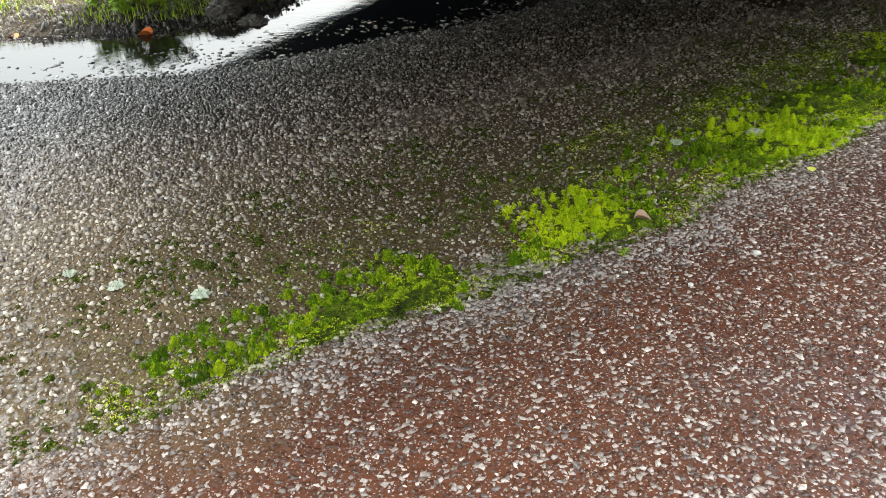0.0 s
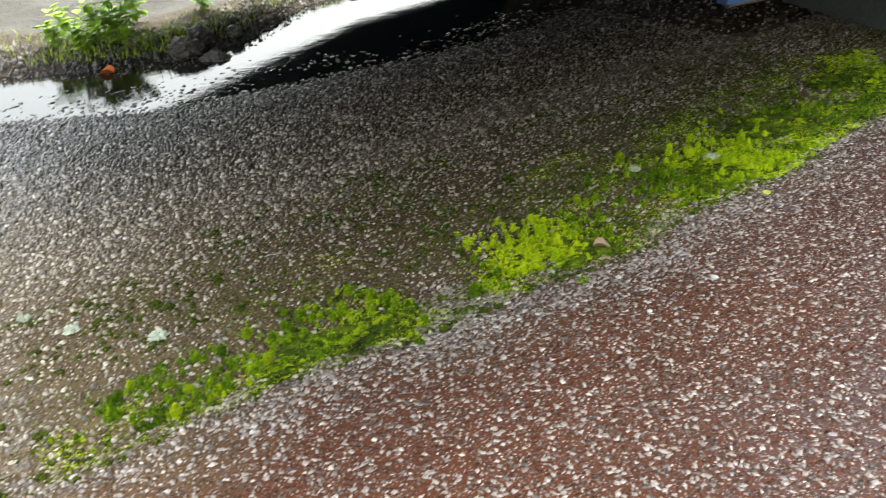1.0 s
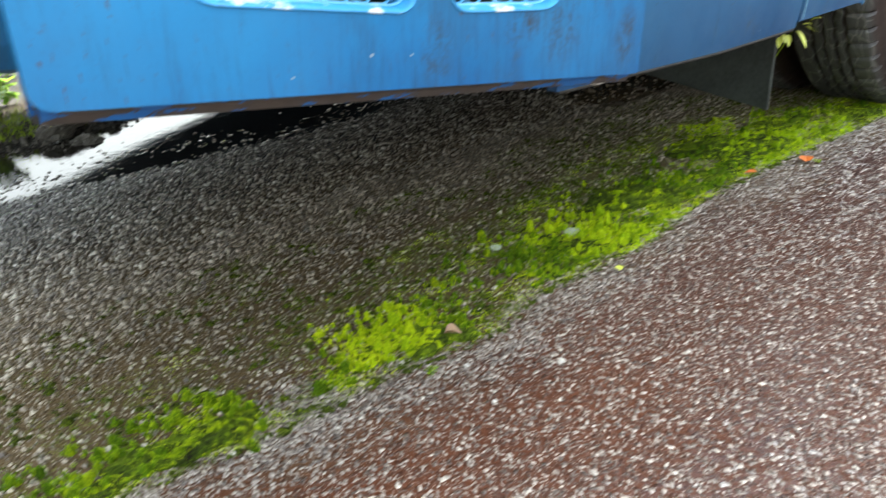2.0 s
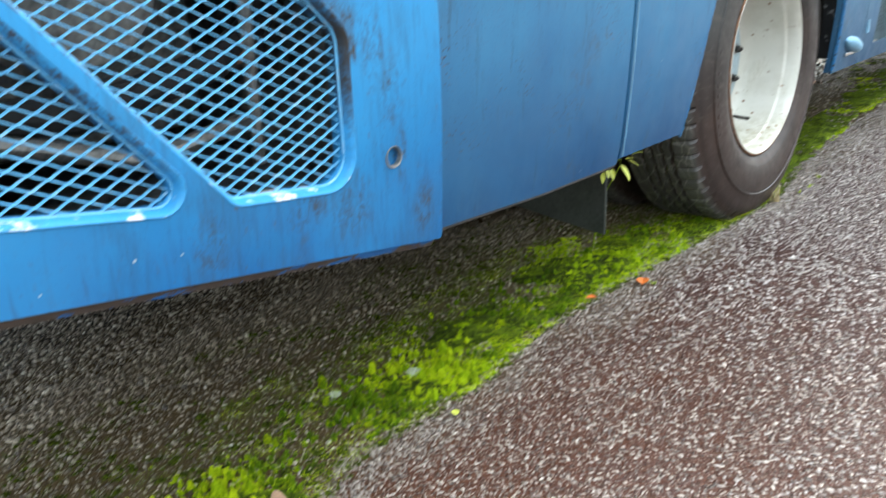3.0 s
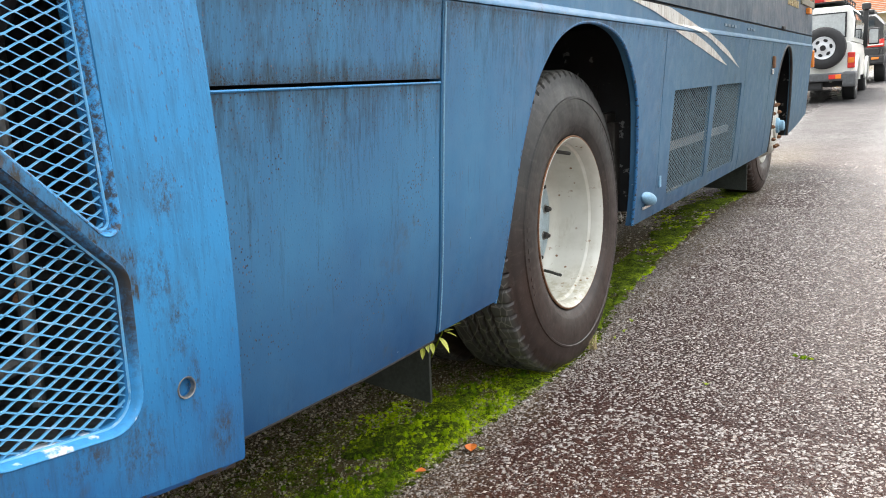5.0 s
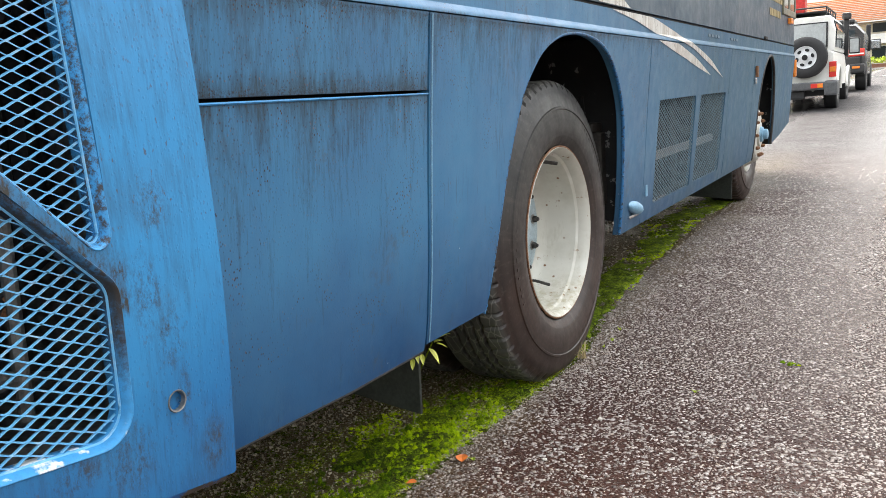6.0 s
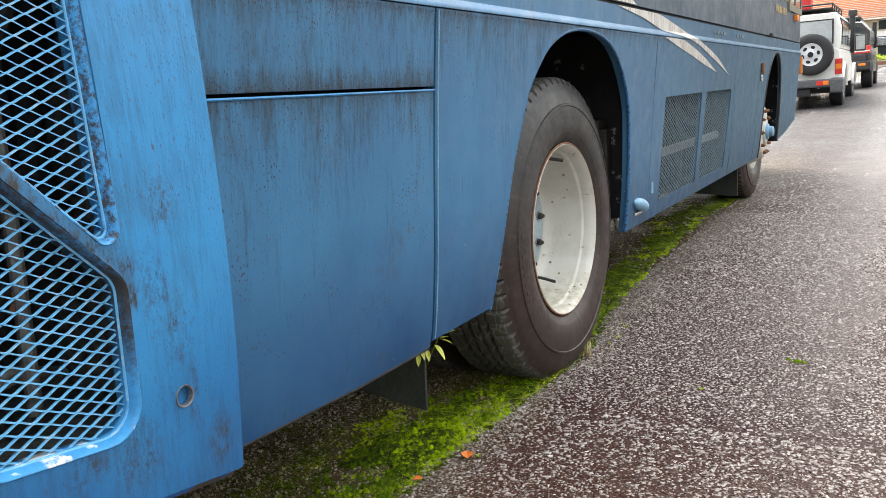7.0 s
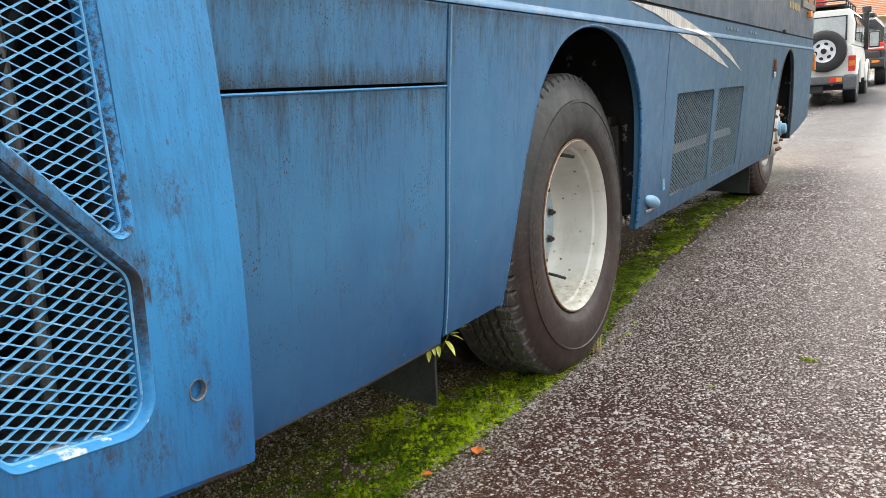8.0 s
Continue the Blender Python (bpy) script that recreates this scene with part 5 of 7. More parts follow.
    part("cabin_core", box(-2.40, 0.010, -2.58, 5.75, 1.20, 2.96, 0.04), DARK, coach)
    part("roof", box(-2.38, -0.06, -2.55, 6.10, 2.955, 3.05, 0.04), PAINT_UP, coach, "plain blue roof")
    # rear edge follows the puddle's reflection; the unseen low front blocks light below
    skirt = [Vector(p) for p in ((-2.60, 0.40), (-2.20, 0.31), (-1.87, 0.235), (-1.60, 0.182), (-1.30, 0.128), (-1.15, 0.10), (-0.6, 0.07), (6.0, 0.12), (6.0, 2.98), (-2.60, 2.98))]
    part("far_side", plate(skirt, [], lambda y, z: -2.41, 0.05), PAINT_UP, coach, "plain blue far side, its low unseen skirt blocks light under the coach")
    part("rear_wall", box(-2.44, 0.09, -2.66, -2.57, 0.60, 2.98, 0.03), PAINT_REAR, coach, "plain blue rear end")
    part("rear_bumper", box(-2.40, 0.12, -2.80, -2.645, 0.585, 0.80, 0.03), GRIME, coach, "dark grimy rear bumper")
    part("nose", box(-2.40, -0.30, 5.78, 6.28, 0.62, 2.98, 0.08), PAINT_UP, coach, "plain blue nose")
    part("locker", box(-0.69, -0.07, -1.80, -0.80, 0.43, 1.20, 0.01), DARK, coach)
    part("radiator", box(-0.69, -0.10, 0.72, 3.50, 0.42, 1.20, 0.01), DARK, coach)
    # radiator cores and a cross pipe behind the vents
    for ya, yb in ((1.02, 1.66), (1.82, 2.52)):
        for i in range(12):
            y = ya + (yb - ya) * (i + 0.5) / 12
            part("cooling_fin", box(-0.098, -0.078, y - 0.008, y + 0.008, 0.46, 0.90), DARK, coach)
    part("cross_rail", box(-0.076, -0.05, 1.0, 2.56, 0.625, 0.665, 0.006), STEEL, coach, "dirty pale rail behind the vent mesh")
    # wheel housings
    for y0, y1 in ((-0.80, 0.72), (3.55, 4.95)):
        part("wheel_housing", box(-0.69, -0.66, y0, y1, 0.40, 1.20), PEEL, coach)
        part("housing_wall", box(-0.66, -0.03, y1 - 0.03, y1, 0.42, 1.18, 0.004), PEEL, coach, "grimy housing wall with peeling undercoat")
        part("housing_wall", box(-0.66, -0.03, y0, y0 + 0.03, 0.42, 1.18, 0.004), GRIME, coach)
    part("bracket", box(-0.60, -0.12, 0.56, 0.68, 0.80, 0.84, 0.008), GRIME, coach, "rusty cross bracket in the wheel housing")
    part("bracket", box(-0.45, -0.10, 0.60, 0.66, 0.50, 0.80, 0.008), GRIME, coach)
    part("air_hose", tube([(-0.18, 0.60, 0.95), (-0.16, 0.58, 0.80), (-0.20, 0.56, 0.66), (-0.15, 0.60, 0.52), (-0.2, 0.66, 0.42)], 0.010, 8), BLACK, coach, "black air hose", True)
    # chassis and axles
    for x in (-0.75, -1.70):
        part("chassis_rail", box(x - 0.04, x + 0.04, -2.4, 5.6, 0.44, 0.56, 0.008), DARK, coach)
    part("rear_axle", tube([(-0.55, 0, 0.49), (-1.85, 0, 0.49)], 0.07, 16), DARK, coach, "", True)
    part("front_axle", tube([(-0.35, 4.26, 0.50), (-2.05, 4.26, 0.50)], 0.05, 16), DARK, coach, "", True)
    part("sump", box(-1.5, -0.9, -2.1, -1.2, 0.47, 0.56, 0.03), DARK, coach)

    # rear wheel with its inner twin
    at = Matrix.Translation((-0.050, 0, 0.4915))
    rim = part("rear_wheel", moved(rear_rim_bm(), at), RIM, coach, "deep white steel rim with rust spots", True)
    part("tyre", moved(tyre_bm(), at), TYRE, rim, "worn brownish black tyre, flattened at the ground", True)
    part("tyre", moved(tyre_bm(lugs=40), Matrix.Translation((-0.385, 0, 0.4915))), TYRE, rim, "", True)
    part("rim_edge", moved(lathe([(-0.002 + 0.0035 * math.cos(a), 0.2975 + 0.0035 * math.sin(a)) for a in [2 * math.pi * i / 8 for i in range(8)]], 72, True), at), RUST, rim, "rusty rim edge", True)
    hub = part("hub", moved(lathe([(-0.186, 0.206), (-0.178, 0.204), (-0.176, 0.198), (-0.176, 0.112), (-0.168, 0.106), (-0.160, 0.070), (-0.140, 0.064), (-0.137, 0.0)], 48), at), HUB, rim, "pale blue hub", True)
    for i in range(10):
        a = 2 * math.pi * (i + 0.3) / 10
        seat = at @ Matrix.Translation((0, 0.160 * math.sin(a), 0.160 * math.cos(a)))
        part("wheel_nut", moved(nut_bm(-0.177, 0.0120, 0.016), seat), GRIME, hub, "rusty dark wheel nut")
        part("nut_washer", moved(lathe([(-0.1765, 0.018), (-0.1735, 0.017), (-0.1735, 0.009)], 18), seat), STEEL, hub)
    part("valve_stem", moved(tube([(-0.145, 0.060, -0.192), (-0.10, 0.030, -0.190), (-0.055, -0.030, -0.180), (-0.030, -0.062, -0.174)], 0.0055, 8), at), GRIME, rim, "bent valve stem", True)
    part("valve_stem", moved(tube([(-0.08, 0.05, 0.243), (-0.04, 0.085, 0.232)], 0.0065, 8), at), GRIME, rim)
    # far rear wheels, dark under the coach
    part("tyre", moved(tyre_bm(lugs=30), Matrix.Translation((-2.10, 0, 0.4915))), TYRE, coach, "", True)
    # front wheel: rim that stands out, hub with studs
    at = Matrix.Translation((-0.125, 4.26, 0.548))
    front = part("front_wheel", moved(lathe([(-0.004, 0.2985), (0.002, 0.29), (-0.02, 0.275), (-0.035, 0.262), (0.02, 0.235), (0.075, 0.205), (0.085, 0.19), (0.085, 0.10), (0.10, 0.095), (0.10, 0.0)], 60), at), RIM, coach, "cream dished front wheel", True)
    part("tyre", moved(tyre_bm(sink=0.518), at), TYRE, front, "dusty dark tyre", True)
    part("hub_cap", moved(lathe([(0.10, 0.062), (0.118, 0.058), (0.122, 0.042), (0.150, 0.040), (0.156, 0.030), (0.156, 0.0)], 28), at), PALE_BLUE, front, "pale blue hub cap with a rusty face", True)
    for i in range(10):
        a = 2 * math.pi * (i + 0.5) / 10
        part("wheel_nut", moved(nut_bm(0.083, 0.014, 0.022), at @ Matrix.Translation((0, 0.168 * math.sin(a), 0.168 * math.cos(a)))), RUST, front)
    part("tyre", moved(tyre_bm(lugs=30), Matrix.Translation((-2.05, 4.26, 0.525))), TYRE, coach, "", True)
    # mud flaps
    for y, x0, x1, z0 in ((-0.755, -0.60, -0.165, 0.115), (3.50, -0.62, -0.10, 0.14)):
        bm = box(x0, x1, y - 0.005, y + 0.005, z0, 0.56, 0.003)
        for v in bm.verts:
            v.co.y += 0.03 * math.sin(9 * v.co.x) - 0.05 * (0.56 - v.co.z)
            if v.co.z < 0.3 and v.co.x < (x0 + x1) / 2:
                v.co.z += 0.03
        part("mud_flap", bm, RUBBER, coach, "sagging black rubber mud flap")
    # lamps and small fittings on the side
    bm = bmesh.new()
    bmesh.ops.create_uvsphere(bm, u_segments=20, v_segments=12, radius=1.0)
    moved(bm, Matrix.Translation((side_x(0.47) + 0.008, 0.715, 0.474)) @ Matrix.Rotation(radians(-14), 4, "X") @ Matrix.Diagonal((0.024, 0.092, 0.027, 1)))
    marker = part("side_lamp", bm, PALE_BLUE, coach, "teardrop side lamp painted blue", True)
    part("lamp_base", box(side_x(0.45) - 0.004, side_x(0.45) + 0.010, 0.64, 0.82, 0.437, 0.450, 0.003), CHROME, marker)
    part("side_marker", box(side_x(1.0) + 0.006, side_x(1.0) + 0.024, 3.555, 3.605, 0.99, 1.07, 0.006), RUST, coach, "rusty amber side marker")
    part("side_marker_base", box(side_x(0.95), side_x(0.95) + 0.016, 3.56, 3.60, 0.945, 0.985, 0.006), CHROME, coach)
    part("corner_lamp", box(-0.02, 0.056, 5.84, 5.90, 0.98, 1.14, 0.012), AMBER, coach, "amber corner lamp")
    part("latch", box(0.045, 0.062, 3.93, 4.02, 1.262, 1.285, 0.004), GRIME, coach)
    part("drain_spout", box(side_x(0.5) + 0.0, side_x(0.5) + 0.008, 0.875, 0.90, 0.50, 0.55, 0.003), PALE_BLUE, coach)
    # front side window and the lettering below it
    window = part("side_window", box(0.040, 0.052, 4.98, 5.72, 1.56, 2.45, 0.003), GLASS_DARK, coach, "dark side window in a tarnished brass-coloured frame")
    for ya, yb, za, zb in ((4.93, 4.98, 1.50, 2.50), (5.72, 5.77, 1.50, 2.50), (5.30, 5.34, 1.56, 2.45), (4.98, 5.72, 1.505, 1.56), (4.98, 5.72, 2.45, 2.50)):
        part("window_frame", box(0.036, 0.058, ya, yb, za, zb, 0.004), BRASS, window)
    part("roof_marker", box(0.04, 0.075, 5.30, 5.44, 1.44, 1.49, 0.006), AMBER, coach, "amber marker lamp")
    # worn lettering that cannot be read: two mustard lines and a pale one on the waist
    for y0, z0, z1, widths, ma in ((4.22, 1.458, 1.512, (0.07, 0.05, 0.07, 0.06, 0.04, 0.07, 0.06), MUSTARD), (4.15, 1.575, 1.70, (0.13, 0.08, 0.12, 0.13, 0.06, 0.12, 0.10), MUSTARD), (1.98, 1.216, 1.230, (0.05, 0.07, 0.04, 0.06), FADED), (2.62, 1.216, 1.230, (0.06, 0.05, 0.07), FADED)):
        y = y0
        for w in widths:
            part("lettering_bar", box(side_x(z0) + 0.001, side_x(z0) + 0.004, y, y + w, z0, z1), ma, coach)
            y += w + 0.028
    # painted sweeps
    def sweep(name, path, material, label):
        bm = bmesh.new()
        rows = []
        for y, z, half in path:
            rows.append([bm.verts.new((side_x(zz) + 0.003, y, zz)) for zz in [z + half * (i / 6 - 1) for i in range(13)]])
        for r, s in zip(rows, rows[1:]):
            for j in range(12):
                bm.faces.new((r[j], s[j], s[j + 1], r[j + 1]))
        part(name, bm, material, coach, label)

    def curve(path, n=40):
        out = []
        for i in range(n + 1):
            t = i / n * (len(path) - 1)
            k = min(int(t), len(path) - 2)
            f = t - k
            out.append(tuple(a + (b - a) * f for a, b in zip(path[k], path[k + 1])))
        return out
    sweep("stripe", curve([(y, (u + v) / 2, (u - v) / 2) for y, u, v in ((0.34, 1.2555, 1.2535), (0.65, 1.2555, 1.228), (0.86, 1.2545, 1.200), (0.95, 1.248, 1.189), (1.25, 1.212, 1.176), (1.45, 1.186, 1.160), (1.63, 1.160, 1.138), (1.88, 1.122, 1.092), (2.05, 1.090, 1.064), (2.40, 0.998, 0.997))]), CREAM_STRIPE, "cream painted sweep with tan rust runs")
    sweep("stripe", curve([(y, (u + v) / 2, (u - v) / 2) for y, u, v in ((-0.30, 1.52, 1.40), (-0.05, 1.44, 1.335), (0.17, 1.38, 1.2765), (0.20, 1.372, 1.2705), (0.40, 1.318, 1.2705), (0.56, 1.2715, 1.2705))]), CREAM_STRIPE, "cream painted sweep above the joint")
    sweep("stripe", curve([(y, (u + v) / 2, (u - v) / 2) for y, u, v in ((0.94, 1.1625, 1.1615), (1.11, 1.1625, 1.137), (1.285, 1.158, 1.113), (1.45, 1.134, 1.092), (1.62, 1.107, 1.067), (1.77, 1.078, 1.047), (2.05, 1.014, 1.013))]), CREAM_STRIPE, "cream painted sweep stained brown")

    # engine panel: stands proud, meshed openings between slanting braces
    px = 0.150

    def bulge(z):
        return lerp_list([(0.42, 0.1395), (0.45, 0.1425), (0.54, 0.150), (0.64, 0.157), (0.74, 0.160), (0.83, 0.160), (0.93, 0.157), (1.03, 0.1525), (1.12, 0.146), (1.46, 0.118)], z)

    def foot(y):
        return 0.450 + 0.158 * (-1.806 - y)
    outer = rounded([(-1.806, foot(-1.806)), (-1.806, 1.46), (-2.64, 1.46), (-2.64, foot(-2.64))], [0.005, 0.01, 0.01, 0.02], 4)
    hole_c = rounded([(-2.487, 0.655), (-2.205, 0.604), (-2.487, 0.938)], [0.03, 0.018, 0.02])
    hole_b = rounded([(-2.160, 0.600), (-1.984, 0.578), (-1.984, 0.770), (-2.487, 1.290), (-2.487, 0.985)], [0.02, 0.035, 0.035, 0.02, 0.02])
    hole_a = rounded([(-1.984, 0.812), (-1.984, 1.34), (-2.487, 1.34)], [0.010, 0.02, 0.02])
    latch_holes = [[Vector((yy + 0.014 * math.cos(2 * math.pi * i / 20), zz + 0.014 * math.sin(2 * math.pi * i / 20))) for i in range(20)] for yy, zz in ((-1.906, 0.598), (-2.545, 0.690))]
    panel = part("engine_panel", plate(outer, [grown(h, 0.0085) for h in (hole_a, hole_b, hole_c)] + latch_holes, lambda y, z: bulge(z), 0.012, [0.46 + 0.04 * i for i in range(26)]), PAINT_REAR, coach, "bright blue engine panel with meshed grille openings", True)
    for h in (hole_a, hole_b, hole_c):
        bm = bmesh.new()
        rings = [[bm.verts.new((bulge(p.y) + dx, p.x, p.y)) for p in grown(h, d)] for d, dx in ((0.0095, -0.002), (0.0090, 0.0010), (0.0078, 0.0018), (0.0060, 0.0008), (0.0035, -0.004), (0.0012, -0.012), (0.0, -0.020), (0.0, -0.034))]
        for r, s in zip(rings, rings[1:]):
            for j in range(len(r)):
                bm.faces.new((r[j], r[(j + 1) % len(r)], s[(j + 1) % len(s)], s[j]))
        part("grille_lip", bm, LIP, panel, "pressed blue lip, blackened, with flaked white paint", True)
        ys, zs = [p.x for p in h], [p.y for p in h]
        edge = grown(h, 0.001)
        part("lip_edge", tube([(bulge(p.y) - 0.0145, p.x, p.y) for p in edge + edge[:1]], 0.0022, 6), MESH, panel, "bright worn inner edge", True)
        part("grille_mesh", diamond_mesh(-2.50, max(ys) + 0.02, 0.57, max(zs), 0.0360, 0.0161, 0.0015, 0.0042, grown(h, 0.006), lambda y, z: bulge(z) - 0.021), MESH, panel, "blue expanded-metal mesh with pale worn strands")
    for loop in latch_holes:
        yy, zz = sum(p.x for p in loop) / 20, sum(p.y for p in loop) / 20
        at = Matrix.Translation((bulge(zz), yy, zz))
        latch = part("panel_latch", moved(lathe([(-0.010, 0.0), (-0.010, 0.0125), (-0.006, 0.0125)], 20), at), PAINT_REAR, panel, "recessed round blue latch")
        part("latch_ring", moved(lathe([(-0.008, 0.0125), (0.001, 0.0132), (0.0015, 0.0150), (-0.001, 0.0160)], 24), at), STEEL, latch, "bare metal ring", True)
    # the lower flange and the front return of the panel
    bm = bmesh.new()
    rows = []
    for i in range(17):
        y = -1.812 - 0.82 * i / 16
        f = foot(y)
        px = bulge(f)
        rows.append([bm.verts.new(c) for c in ((px - 0.0125, y, f + 0.004), (px - 0.013, y, f - 0.006), (px - 0.017, y, f - 0.014), (px - 0.045, y, f - 0.018), (px - 0.050, y, f + 0.02))])
    for r, s in zip(rows, rows[1:]):
        for j in range(4):
            bm.faces.new((r[j], s[j], s[j + 1], r[j + 1]))
    part("lower_flange", bm, FLANGE, panel, "rusty grimy lower flange with traces of blue")
    bm = box(-0.03, 0.0, -1.822, -1.810, 0.462, 1.45)
    bmesh.ops.subdivide_edges(bm, edges=[e for e in bm.edges if abs(e.verts[0].co.z - e.verts[1].co.z) > 0.1], cuts=20)
    for v in bm.verts:
        if v.co.x > -0.01:
            v.co.x = bulge(v.co.z) - 0.0125
    part("panel_return", bm, PAINT_REAR, panel)
    part("panel_top", box(0.0, 0.116, -2.63, -1.81, 1.462, 1.475, 0.004), PAINT_REAR, panel)
    part("packing_strip", box(0.075, 0.112, -1.862, -1.832, 0.438, 0.452, 0.004), WHITE_CHIP, panel, "flaked white packing under the corner")
    # engine bay behind the mesh
    part("bay_wall", box(-0.60, -0.56, -2.55, -1.83, 0.56, 1.40), BAY, coach)
    part("bay_floor", box(-0.56, 0.09, -2.55, -1.86, 0.545, 0.56), BAY, coach)
    part("bay_side", box(-0.56, 0.10, -1.855, -1.835, 0.47, 1.20), BAY, coach)
    engine = part("engine_block", box(-0.50, -0.10, -2.50, -2.02, 0.64, 1.02, 0.04), BAY, coach, "grimy engine behind the mesh")
    part("belt_guard", moved(lathe([(0.0, 0.0), (0.02, 0.05), (0.02, 0.11), (0.0, 0.13), (-0.05, 0.13)], 28), Matrix.Translation((-0.05, -2.22, 0.86))), BAY, engine, "", True)
    for pts, r, ma in (([(-0.06, -2.45, 0.72), (0.0, -2.25, 0.70), (0.02, -2.08, 0.74), (-0.05, -1.93, 0.80), (-0.1, -1.90, 1.1)], 0.022, BLACK), ([(-0.04, -1.95, 0.62), (0.02, -2.05, 0.66), (0.03, -2.2, 0.64), (-0.02, -2.4, 0.7)], 0.012, STEEL), ([(0.0, -1.95, 1.15), (0.02, -2.05, 1.0), (0.0, -2.2, 1.05)], 0.016, BLACK), ([(0.02, -2.03, 0.60), (0.02, -2.02, 0.9), (0.02, -2.03, 1.3)], 0.010, BAY)):
        part("engine_hose", tube(pts, r, 10), ma, engine, "", True)
    part("engine_tag", box(0.0, 0.02, -2.07, -2.03, 0.735, 0.765, 0.004), RUST, engine, "rusty red fitting")
    return coach


build_coach()


# ---- weeds, leaves and stones on the ground ----
def ground_z(x, y):
    return float(height(np.array(x), np.array(y)))


def leaf_bm(length, width, fold=0.25, droop=0.3, n=6):
    """A pointed leaf along +y from the origin, folded on its midrib."""
    bm = bmesh.new()
    rows = []
    for i in range(n + 1):
        t = i / n
        w = width * math.sin(math.pi * min(1.0, t ** 0.75)) ** 0.9 * 0.5 + 0.0004
        y, z = length * t, -droop * length * t * t
        rows.append([bm.verts.new(c) for c in ((-w, y, z + fold * w), (0, y, z), (w, y, z + fold * w))])
    for r, s in zip(rows, rows[1:]):
        for j in (0, 1):
            bm.faces.new((r[j], r[j + 1], s[j + 1], s[j]))
    low = bmesh.ops.extrude_face_region(bm, geom=list(bm.faces))["geom"]
    bmesh.ops.translate(bm, vec=(0, 0, -0.0006), verts=[v for v in low if isinstance(v, bmesh.types.BMVert)])
    return bm


def fallen_leaf(name, x, y, length, width, turn, material, label, curl=0.5):
    bm = leaf_bm(length, width, curl, 0.15)
    ob = part(name, bm, material, None, label, True)
    ob.matrix_basis = Matrix.Translation((x, y, ground_z(x, y) + 0.010)) @ Matrix.Rotation(turn, 4, "Z") @ Matrix.Rotation(0.12, 4, "X")
    return tagged(ob, category="leaf", group="fallen leaves")


fallen_leaf("fallen_leaf", -0.029, -0.840, 0.050, 0.032, 0.5, ORANGE_LEAF, "curled orange dead leaf on the drive edge", 0.35)
fallen_leaf("fallen_leaf", -0.083, -0.985, 0.028, 0.022, 2.2, ORANGE_LEAF, "small orange leaf scrap beside the moss", 0.3)
fallen_leaf("fallen_leaf", 0.000, -1.640, 0.022, 0.016, 0.9, YELLOW_LEAF, "pale green leaf lying by the moss", 0.3)
fallen_leaf("fallen_leaf", -0.075, -2.035, 0.030, 0.022, -0.8, BROWN_LEAF, "curled brown leaf on the moss", 1.1)
fallen_leaf("fallen_leaf", -2.03, -2.335, 0.058, 0.052, 2.6, ORANGE_LEAF, "orange leaf at the edge of the puddle", 0.8)
fallen_leaf("fallen_leaf", -2.33, -2.72, 0.050, 0.030, 2.0, ORANGE_LEAF, "reddish leaf at the edge of the puddle", 0.6)


def build_rock(x, y, sx, sy, sz, turn, label):
    bm = bmesh.new()
    bmesh.ops.create_icosphere(bm, subdivisions=4, radius=1.0)
    for v in bm.verts:
        d = v.co.normalized()
        f = 1 + 0.22 * noise.noise(d * 1.6 + Vector((x, y, 0))) + 0.22 * noise.noise(d * 4.2) + 0.12 * noise.noise(d * 11)
        v.co = Vector((d.x * sx, d.y * sy, d.z * sz)) * f
    ob = part("rock", bm, ROCK, None, label, True)
    ob.matrix_basis = Matrix.Translation((x, y, ground_z(x, y) + sz * 0.45)) @ Matrix.Rotation(turn, 4, "Z")
    return tagged(ob, category="rock", group="rocks by the puddle")


build_rock(-1.93, -2.02, 0.062, 0.048, 0.034, 0.4, "wet dark lump of rock at the puddle edge")
build_rock(-2.04, -2.08, 0.06, 0.05, 0.036, 1.1, "muddy dark rock at the puddle edge")
build_rock(-2.10, -2.00, 0.05, 0.045, 0.034, 2.0, "muddy dark rock behind the puddle")
build_rock(-2.13, -1.86, 0.04, 0.03, 0.022, 2.6, "muddy dark rock behind the puddle")


def lichen(x, y, r, seed):
    rng = random.Random(seed)
    bm = bmesh.new()
    rings, sides = 6, 22
    rows = []
    for i in range(rings):
        e = (i + 1) / rings
        rows.append([bm.verts.new((r * e * (1 + 0.28 * (e > 0.5) * rng.uniform(-1, 1)) * math.cos(6.2832 * j / sides), r * e * (1 + 0.28 * (e > 0.5) * rng.uniform(-1, 1)) * math.sin(6.2832 * j / sides), (0.0 if i == rings - 1 else rng.uniform(0.001, 0.006)) - 0.003)) for j in range(sides)])
    middle = bm.verts.new((0, 0, 0.002))
    for j in range(sides):
        bm.faces.new((middle, rows[0][j], rows[0][(j + 1) % sides]))
        for a, b in zip(rows, rows[1:]):
            bm.faces.new((a[j], b[j], b[(j + 1) % sides], a[(j + 1) % sides]))
    ob = part("lichen", bm, LICHEN, None, "crusty pale grey-green lichen patch on the chips")
    ob.matrix_basis = Matrix.Translation((x, y, ground_z(x, y) + 0.005))
    tagged(ob, category="lichen", group="lichen patches")


for i, (x, y, r) in enumerate(((-0.325, -2.738, 0.016), (-0.439, -2.845, 0.014), (-0.53, -2.90, 0.011), (-0.20, -1.55, 0.020), (-0.235, -1.30, 0.018), (-0.27, -1.72, 0.014))):
    lichen(x, y, r, i)


